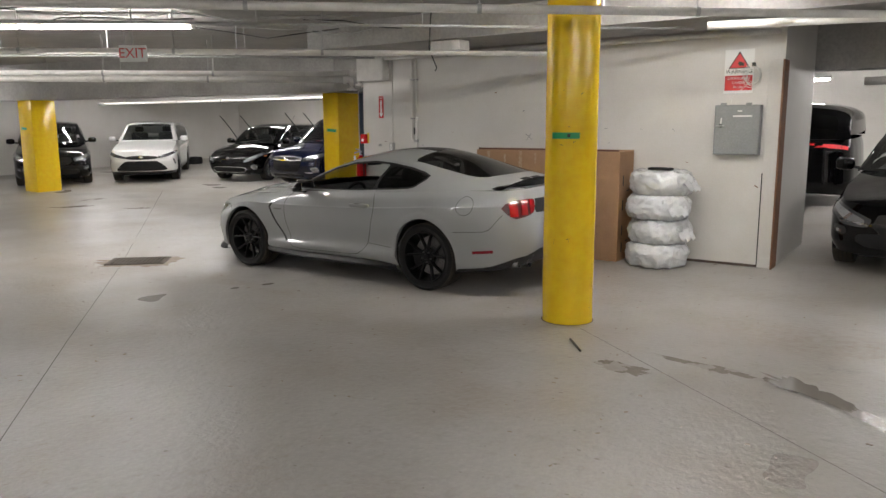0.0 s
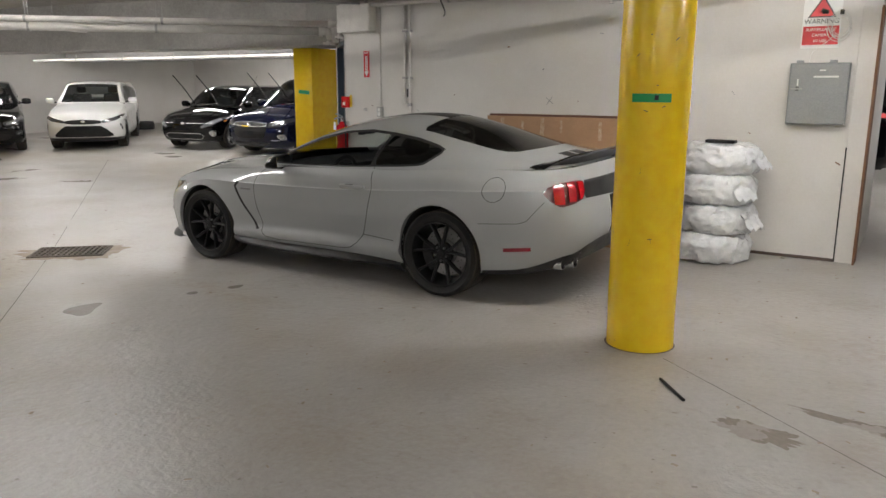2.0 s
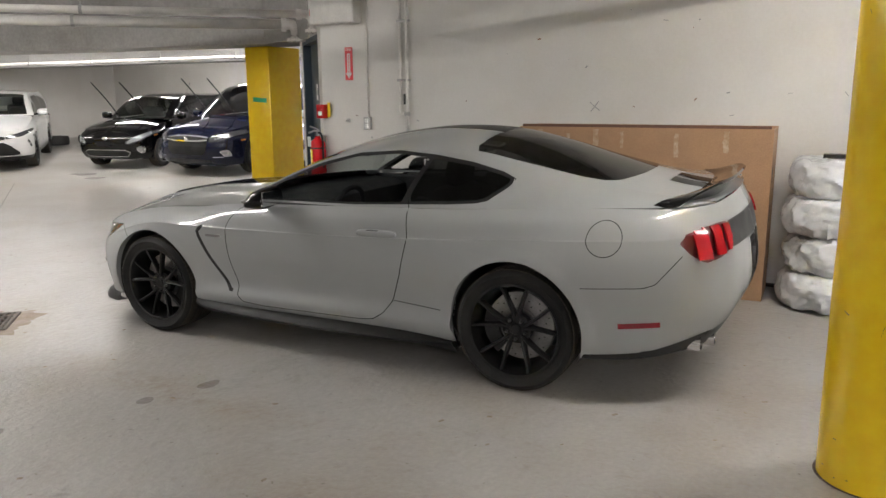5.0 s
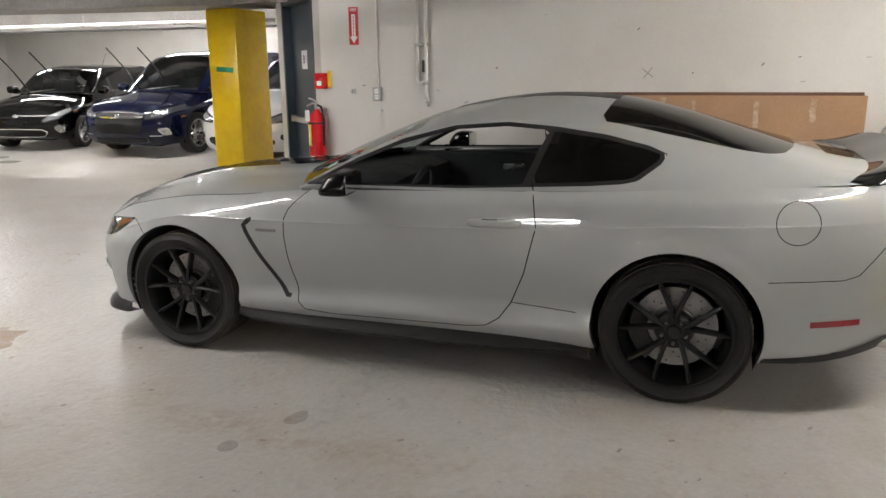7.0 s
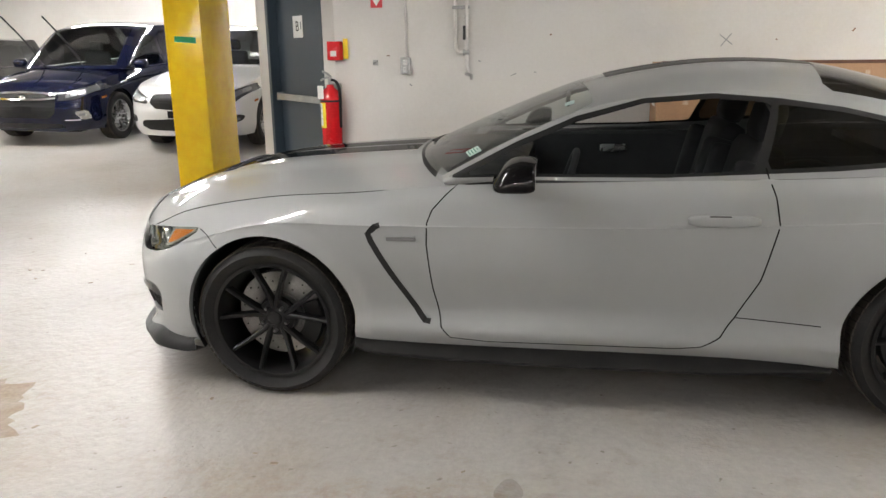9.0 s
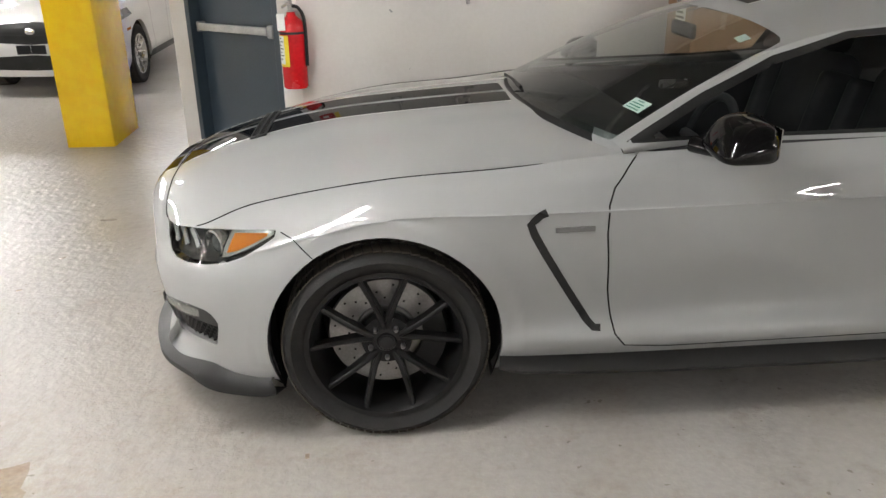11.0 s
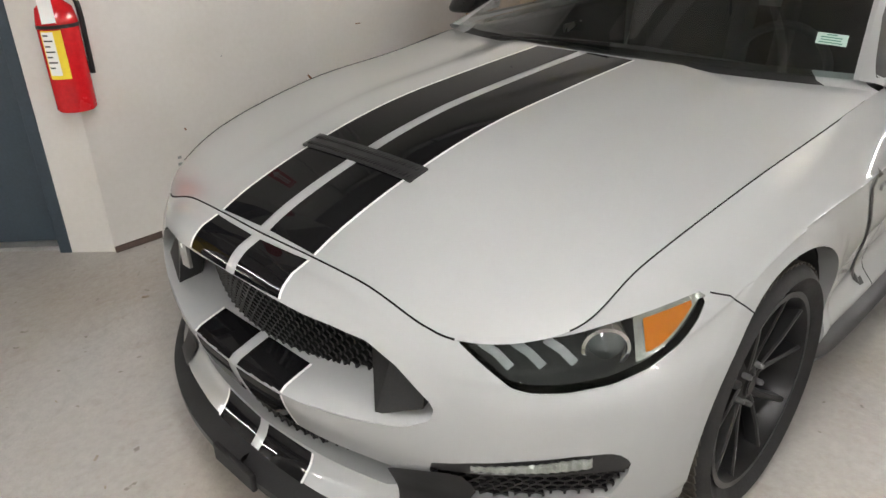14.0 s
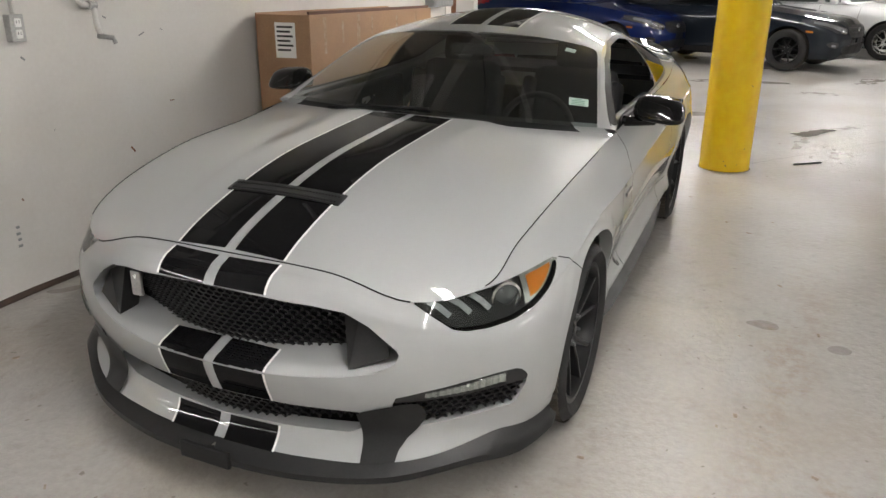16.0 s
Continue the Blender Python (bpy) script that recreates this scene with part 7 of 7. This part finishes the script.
grid_mesh(lab, [[Vector((0.0805 * math.sin(a), -0.0805 * math.cos(a), z)) for a in [math.radians(-62 + 62 * q / 10) for q in range(11)]] for z in (0.14, 0.33)])
lb = part("label", lab, YELLOWLABEL, fx, "yellow and white label", True)
lab = bmesh.new()
grid_mesh(lab, [[Vector((0.0812 * math.sin(a), -0.0812 * math.cos(a), z)) for a in [math.radians(-58 + 36 * q / 8) for q in range(9)]] for z in (0.155, 0.325)])
part("label_panel", lab, PAPER, lb, "", True)
for k in range(7):
    lab = bmesh.new()
    z = 0.315 - 0.021 * k
    grid_mesh(lab, [[Vector((0.0818 * math.sin(a), -0.0818 * math.cos(a), zz)) for a in [math.radians(-55 + (18 + 10 * (k % 2)) * q / 6) for q in range(7)]] for zz in (z - 0.006, z)])
    part("print_bar", lab, INK, lb)
lab = bmesh.new()
grid_mesh(lab, [[Vector((0.0806 * math.sin(a), -0.0806 * math.cos(a), z)) for a in [math.radians(-180 + 360 * q / 32) for q in range(33)]] for z in (0.335, 0.350)])
part("strap", lab, MATT, fx, "", True)
part("valve_head", tube([(0, 0, 0.46), (0, 0, 0.515)], 0.017, 10), STEEL, fx)
part("handle", tube([(0, 0.02, 0.51), (0, -0.05, 0.52), (-0.01, -0.11, 0.50)], 0.009, 8), STEEL, fx, "", True)
part("lever", tube([(0, 0.015, 0.525), (0, -0.04, 0.55), (-0.005, -0.09, 0.565)], 0.008, 8), STEEL, fx, "", True)
part("hose", tube(spline([(0.0, 0.0, 0.50), (0.05, 0.0, 0.49), (0.088, -0.01, 0.42), (0.09, -0.01, 0.25), (0.088, -0.01, 0.14)], 5), 0.011, 8), MATT, fx, "", True)
part("tag", box(-0.06, -0.01, -0.088, -0.085, 0.36, 0.46), PAPER, fx, "white inspection tag")
part("bracket", box(-0.05, 0.05, 0.07, 0.085, 0.25, 0.47), STEEL, fx)

ec = thing("electrical_cabinet", on_wall(3.62, 1.59), "grey enamelled steel cabinet with a small lever lock", "cabinet")
part("box_body", box(-0.24, 0.24, -0.11, 0, -0.27, 0.27, 0.006), GREYBOX, ec)
dr = part("door", box(-0.228, 0.228, -0.120, -0.111, -0.258, 0.258, 0.003), GREYBOX, ec)
bar(dr, 0.06, 0.150, 0.20, 0.016, SIGNWHITE, -0.121)
bar(dr, 0.03, 0.205, 0.05, 0.012, SIGNWHITE, -0.121)
bar(dr, -0.165, 0.10, 0.012, 0.06, SIGNWHITE, -0.121)
part("lock", tube([(-0.165, -0.12, 0.045), (-0.165, -0.145, 0.045)], 0.018, 12), INK, dr)
part("lock_lever", box(-0.215, -0.12, -0.150, -0.143, 0.038, 0.052, 0.002), STEEL, dr)
for x in (-0.17, 0.10):
    part("hanging_lug", box(x - 0.03, x + 0.03, -0.05, -0.03, 0.27, 0.295, 0.004), GREYBOX, ec)
ws_ = thing("warning_sign", on_wall(3.585, 2.225), "white and red surveillance warning sign on the wall", "sign")
part("board", box(-0.155, 0.155, -0.005, 0, -0.235, 0.235, 0.001), SIGNWHITE, ws_)
bm = bmesh.new()
bm.faces.new([bm.verts.new((x, -0.0062, z)) for x, z in ((-0.115, 0.03), (0.115, 0.03), (0, 0.215))])
part("triangle_border", bm, INK, ws_)
bm = bmesh.new()
bm.faces.new([bm.verts.new((x, -0.0068, z)) for x, z in ((-0.096, 0.040), (0.096, 0.040), (0, 0.195))])
part("triangle", bm, SIGNRED, ws_)
bm = bmesh.new()
add_box(bm, -0.04, 0.02, -0.0076, -0.0069, 0.066, 0.10, 0, pose(0, 0, 0, 0, 20, 0))
add_box(bm, 0.0, 0.05, -0.0076, -0.0069, 0.06, 0.085)
part("pictogram", bm, INK, ws_)
words("WARNING", 0.058, INK, ws_, pose(0, -0.0062, -0.005, 90, 0, 0))
part("red_panel", box(-0.145, 0.145, -0.0062, -0.005, -0.205, -0.045), SIGNRED, ws_)
for k, w in enumerate(("SURVEILLANCE", "CAMERA", "IN USE")):
    words(w, 0.036, SIGNWHITE, ws_, pose(0, -0.0066, -0.075 - 0.048 * k, 90, 0, 0))
cc = thing("cable_coil", on_wall(3.74, 2.20), "coil of thin cream cable hung on the wall", "cable")
for k in range(6):
    r = 0.085 + 0.006 * k
    part("loop", tube([(0.012 * math.sin(k) + r * 0.8 * math.cos(a), -0.02 - 0.004 * k, -0.03 + 0.02 * math.sin(2 * k) + r * math.sin(a)) for a in [2 * math.pi * q / 28 for q in range(29)]], 0.003, 6), PAPER, cc, "", True)
part("hook", box(-0.01, 0.02, -0.06, 0, 0.07, 0.11, 0.004), INK, cc)
part("cable_tail", tube(spline([(-0.04, -0.02, -0.1), (-0.10, -0.015, -0.16), (-0.2, -0.012, -0.24), (-0.22, -0.012, -0.33)], 5), 0.003, 6), PAPER, cc, "", True)
random.seed(12)
for k in range(44):
    x, z = random.uniform(-1.6, 4.0), random.choice((random.uniform(0.05, 0.9), random.uniform(0.9, 2.3)))
    w, h, a = random.uniform(0.004, 0.05), random.uniform(0.002, 0.012), random.uniform(-60, 60)
    bm = bmesh.new()
    add_box(bm, -w / 2, w / 2, 1.8665, 1.8695, -h / 2, h / 2, 0, pose(x, 0, z, 0, a, 0))
    structure("wall_scuff", bm, GREYBOX if k % 3 else RUST, "dark scuff on the painted wall", "scuff")
for a in (38, -52):
    bm = bmesh.new()
    add_box(bm, -0.055, 0.055, 1.8660, 1.8690, -0.003, 0.003, 0, pose(0.97, 0, 1.50, 0, a, 0))
    structure("wall_mark", bm, GREYBOX, "pencilled cross on the painted wall", "scuff")

for k, z in enumerate((0.398, 0.365, 0.335, 0.302)):
    bm = bmesh.new()
    add_box(bm, -1.512 - 0.004 * (k % 2), -1.494, 1.8660, 1.8690, z - 0.007, z + 0.006)
    structure("wall_mark", bm, GREYBOX, "small dark mark on the painted wall", "scuff")

# ---- carton and wrapped tyres ----
ct = thing("large_carton", pose(1.455, 1.60, floor_z(1.4, 1.6)), "large brown cardboard carton, open at the top, leaning at the wall", "carton")
hx, hy, hh = 0.985, 0.215, 1.29
for nm, a in (("front_panel", (-hx, hx, -hy, -hy + 0.010, 0, hh)), ("back_panel", (-hx, hx, hy - 0.010, hy, 0, hh + 0.01)), ("end_panel", (-hx, -hx + 0.010, -hy + 0.010, hy - 0.010, 0, hh)), ("end_panel", (hx - 0.010, hx, -hy + 0.010, hy - 0.010, 0, hh)), ("bottom_panel", (-hx + 0.01, hx - 0.01, -hy + 0.01, hy - 0.01, 0, 0.01))):
    bmx = box(*a, 0.002)
    part(nm, bmx, CARDBOARD, ct)
DARKCARD = worn("dark_cardboard_edge", (0.11, 0.05, 0.03), (0.08, 0.035, 0.02), (0.7, 0.85), 6, 90, 0.2)
part("torn_flap", box(-hx + 0.02, hx - 0.02, -hy + 0.012, -hy + 0.03, hh - 0.06, hh + 0.022, 0.004), DARKCARD, ct, "dark folded flap edge")
for k, (x, w, z0, z1) in enumerate(((-0.80, 0.020, 0.26, 0.02), (-0.56, 0.014, 0.20, 0.05), (-0.33, 0.022, 0.30, 0.015), (-0.12, 0.012, 0.16, 0.03), (0.30, 0.016, 0.22, 0.04), (0.66, 0.020, 0.18, 0.02))):
    bm = bmesh.new()
    grid_mesh(bm, [[Vector((x + q * w * (1 + 0.5 * noise.noise(Vector((k * 3.1, q, j * 0.6)))) + 0.008 * noise.noise(Vector((k, j * 0.5, 2))), -hy - 0.003 - 0.003 * abs(noise.noise(Vector((q * 2, j * 0.7, k)))), hh - z0 + (z0 - z1) * j / 10)) for q in (-1, -0.4, 0.3, 1)] for j in range(11)])
    part("tape_strip", bm, TAPE, ct, "shiny packing tape", True)
lab_ = part("shipping_label", box(-hx - 0.003, -hx - 0.001, -0.10, 0.06, hh - 0.28, hh - 0.05), PAPER, ct, "white shipping label")
for k in range(6):
    part("print_bar", box(-hx - 0.0045, -hx - 0.003, -0.08 + 0.02 * (k % 2), 0.045, hh - 0.085 - 0.03 * k, hh - 0.072 - 0.03 * k), INK, lab_)
for z, w in ((0.62, 0.10), (0.57, 0.16), (0.5, 0.12)):
    part("print_bar", box(-hx - 0.0022, -hx - 0.0005, -w / 2, w / 2, z, z + 0.018), DARKCARD, ct)
for z in (0.95, 0.66, 0.36, 0.16):
    part("hand_hole", box(hx - 0.012, hx + 0.002, -0.10, -0.075, z - 0.06, z + 0.06), INK, ct)
for z in (0.82, 0.22):
    part("hand_hole", box(hx - 0.02, hx + 0.002, 0.02, 0.10, z, z + 0.012), INK, ct)

random.seed(3)
zb = floor_z(2.9, 1.5)
for k in range(4):
    tx, ty = 2.885 + (0.0, 0.02, 0.0, 0.03)[k], 1.49 + (0, 0.01, -0.01, 0.0)[k]
    ty_ = thing("wrapped_tyre", pose(tx, ty, zb + 0.272 * k, 0, 0, 70 * k), "tyre wrapped in a crumpled white plastic bag, stacked by the wall", "tyre", "stacked wrapped tyres")
    bm = bmesh.new()
    prof = [(0.02, 0.03), (0.18, 0.012), (0.29, 0.004), (0.335, 0.05), (0.35, 0.13), (0.335, 0.215), (0.29, 0.262), (0.18, 0.258), (0.02, 0.245)]
    pr = spline([(r, 0, z) for r, z in prof], 6)
    n = 120
    ringv = []
    for q in range(n):
        a = 2 * math.pi * q / n
        ringv.append([bm.verts.new((p.x * math.cos(a), p.x * math.sin(a), p.z)) for p in pr])
    for q in range(n):
        s0, s1 = ringv[q], ringv[(q + 1) % n]
        for w in range(len(pr) - 1):
            bm.faces.new((s0[w], s1[w], s1[w + 1], s0[w + 1]))
    bmesh.ops.recalc_face_normals(bm, faces=bm.faces)
    bm.normal_update()
    for v in bm.verts:
        p = v.co * 6.0 + Vector((k * 3.1, k * 6.2, 0))
        fold = abs(noise.noise(p)) + 0.55 * abs(noise.noise(p * 2.3)) + 0.3 * abs(noise.noise(p * 5.1))
        v.co += v.normal * (0.022 - 0.046 * fold)
    for v in bm.verts:
        v.co.z = max(v.co.z, 0.0)
    softened(part("bag", bm, WRAP, ty_), 32)
    if k:
        fl = bmesh.new()
        a0 = math.radians(-30 - 70 * k + (0, 10, -5, 20)[k])
        rows = []
        for q in range(7):
            r = 0.31 + 0.022 * q
            rows.append([Vector((r * math.cos(a0 + (w - 4) * (0.10 - 0.006 * q)) , r * math.sin(a0 + (w - 4) * (0.10 - 0.006 * q)), 0.20 - 0.022 * q + 0.02 * math.sin(w * 2.2 + q))) for w in range(9)])
        grid_mesh(fl, rows)
        softened(part("bag_tail", noisy(fl, 0.02, 12, k), WRAP, ty_, "loose crumpled end of the bag"), 80)
tp = thing("black_strap", pose(2.9, 1.5, zb + 1.088), "short black plastic strip lying on the stacked tyres", "strap")
part("strip", box(-0.13, 0.13, -0.10, 0.02, 0.0, 0.03, 0.006), MATT, tp)

# loose tyres by the far wall
for x, y in ((-14.6, 7.9), (-14.1, 8.6), (-15.0, 7.0)):
    lt_ = thing("loose_tyre", pose(x, y, floor_z(x, y)), "old black tyre lying by the far wall", "tyre", "loose tyres")
    bm = revolve([(0.20, 0.0), (0.31, 0.0), (0.33, 0.05), (0.33, 0.17), (0.31, 0.22), (0.20, 0.22), (0.20, 0.0)], 28)
    for v in bm.verts:
        v.co = Vector((v.co.x, v.co.z, v.co.y))
    softened(part("tyre", bm, RUBBER, lt_), 40)

# ---- drain, joints and litter on the floor ----
GRATE = worn("worn_grate_iron", (0.13, 0.107, 0.085), (0.075, 0.06, 0.048), (0.5, 0.75), 12, 90, 0.3)
DX, DY = -2.88, -1.45
gr = thing("drain_grate", pose(DX, DY, floor_z(DX, DY) + 0.006, 0, 0, 44), "rusty cast iron drain grate set in the floor", "grate")
bm = bmesh.new()
gl_, gw_ = 0.36, 0.24
for x0, x1, y0, y1 in ((-gl_, gl_, -gw_, -gw_ + 0.025), (-gl_, gl_, gw_ - 0.025, gw_), (-gl_, -gl_ + 0.025, -gw_ + 0.025, gw_ - 0.025), (gl_ - 0.025, gl_, -gw_ + 0.025, gw_ - 0.025)):
    add_box(bm, x0, x1, y0, y1, -0.01, 0.012, 0.002)
part("rim", bm, GRATE, gr)
for k in range(13):
    x = -gl_ + 0.05 + (2 * gl_ - 0.1) * k / 12
    part("bar", box(x - 0.0085, x + 0.0085, -gw_ + 0.025, gw_ - 0.025, -0.002, 0.012), GRATE, gr)
for y in (-0.13, -0.045, 0.045, 0.13):
    part("cross_bar", box(-gl_ + 0.025, gl_ - 0.025, y - 0.008, y + 0.008, -0.002, 0.0105), GRATE, gr)
# flat near-black sheet in place of the shade in the hole below
part("pit_shade", box(-gl_ + 0.02, gl_ - 0.02, -gw_ + 0.02, gw_ - 0.02, -0.004, -0.002), SEAM, gr)


def floor_patch(name, cx, cy, rx, ry, rz, mat, label, lift, seed, kind="stuff", n=72, category="stain"):
    """An uneven flat patch that follows the floor."""
    bm = bmesh.new()
    c, s = math.cos(radians(rz)), math.sin(radians(rz))
    ring, mid = [], []
    for f, out in ((1.0, ring), (0.5, mid)):
        for k in range(n):
            a = 2 * math.pi * k / n
            q = 1 + 0.55 * noise.noise(Vector((1.3 * math.cos(a) + seed, 1.3 * math.sin(a), seed * 0.7))) + 0.4 * noise.noise(Vector((4 * math.cos(a), 4 * math.sin(a) + seed, 1))) + 0.25 * noise.noise(Vector((9 * math.cos(a), 9 * math.sin(a) + seed, 3)))
            u, v = rx * f * q * math.cos(a), ry * f * q * math.sin(a)
            x, y = cx + c * u - s * v, cy + s * u + c * v
            out.append(bm.verts.new((x, y, floor_z(x, y) + lift)))
    m0 = bm.verts.new((cx, cy, floor_z(cx, cy) + lift))
    for k in range(n):
        bm.faces.new((ring[k], ring[(k + 1) % n], mid[(k + 1) % n], mid[k]))
        bm.faces.new((mid[k], mid[(k + 1) % n], m0))
    bmesh.ops.recalc_face_normals(bm, faces=bm.faces)
    ob = part(name, bm, mat, None, "", True)
    return tagged(ob, label, category, "", kind)


JOINT = worn("dirt_filled_joint", (0.10, 0.085, 0.07), (0.05, 0.042, 0.036), (0.7, 0.85), 5, 60, 0.1)
WET = material("shallow_water_film", (0.20, 0.18, 0.155), 0.04)
DAMP = worn("damp_concrete", (0.25, 0.225, 0.195), (0.30, 0.27, 0.235), (0.2, 0.35), 6, 40, 0.1)
floor_patch("silt", DX, DY, 0.44, 0.32, 44, DIRT, "brown silt washed round the drain", 0.0035, 2.0, category="dirt")
floor_patch("puddle", 5.10, -1.98, 0.30, 0.10, -34, WET, "shallow puddle on the concrete", 0.005, 5.0, category="puddle")
floor_patch("damp_trail", 5.45, -2.25, 0.55, 0.07, -36, DAMP, "damp trail on the concrete", 0.0035, 8.0)
floor_patch("damp_trail", 4.55, -1.86, 0.40, 0.06, -10, DAMP, "damp trail on the concrete", 0.0035, 11.0)
floor_patch("damp_trail", 3.98, -2.18, 0.22, 0.09, -12, DAMP, "damp spot on the concrete", 0.0035, 14.0)
for k, (x, y, r) in enumerate(((-7.4, 1.4, 0.30), (-8.6, 0.8, 0.40), (-9.3, 1.5, 0.3), (8.4, -2.2, 0.35), (9.4, -0.6, 0.45), (7.2, -3.2, 0.25), (10.2, -3.0, 0.5))):
    floor_patch("damp_trail", x, y, r, r * 0.3, 40 + 20 * k, DAMP, "damp spot on the concrete", 0.0035, 20.0 + k)


def joint(x0, y0, x1, y1):
    bm = bmesh.new()
    n = 40
    d = Vector((x1 - x0, y1 - y0, 0)).normalized()
    w = Vector((-d.y, d.x, 0)) * 0.0028
    rows = []
    for k in range(n + 1):
        x, y = x0 + (x1 - x0) * k / n, y0 + (y1 - y0) * k / n
        p = Vector((x, y, floor_z(x, y) + 0.003))
        rows.append([p - w * (1 + 0.4 * noise.noise(p * 3)), p + w * (1 + 0.4 * noise.noise(p * 5))])
    grid_mesh(bm, rows)
    structure("floor_joint", bm, JOINT, "dark sawn joint in the concrete floor", "joint")


joint(3.30, -1.40, 8.0, -5.0)
joint(1.75, -5.20, -4.2, -0.7)
joint(-4.6, -0.4, -9.5, 3.4)
joint(2.4, -5.7, 7.2, -9.4)
pn = thing("metal_rod", pose(3.49, -1.875, floor_z(3.49, -1.875) + 0.009, 0, 0, -50), "thin dark rod lying on the floor", "rod")
part("rod_body", tube([(-0.15, 0, 0), (0.15, 0, 0)], 0.009, 8), MATT, pn)
random.seed(21)
bm = bmesh.new()
for k in range(240):
    x, y = random.uniform(-5.5, 6.0), random.uniform(-5.5, 1.5)
    if abs(x) < 2.4 and abs(y) < 0.95 and random.random() < 0.8:
        continue
    s, a = random.uniform(0.004, 0.016), random.uniform(0, 360)
    add_box(bm, -s, s, -s * random.uniform(0.15, 0.7), s * 0.4, 0, random.uniform(0.0015, 0.004), 0, pose(x, y, floor_z(x, y) + 0.001, 0, 0, a))
tagged(part("grit", bm, DIRT, None), "loose grit and crumbs scattered over the floor", "grit", "", "stuff")
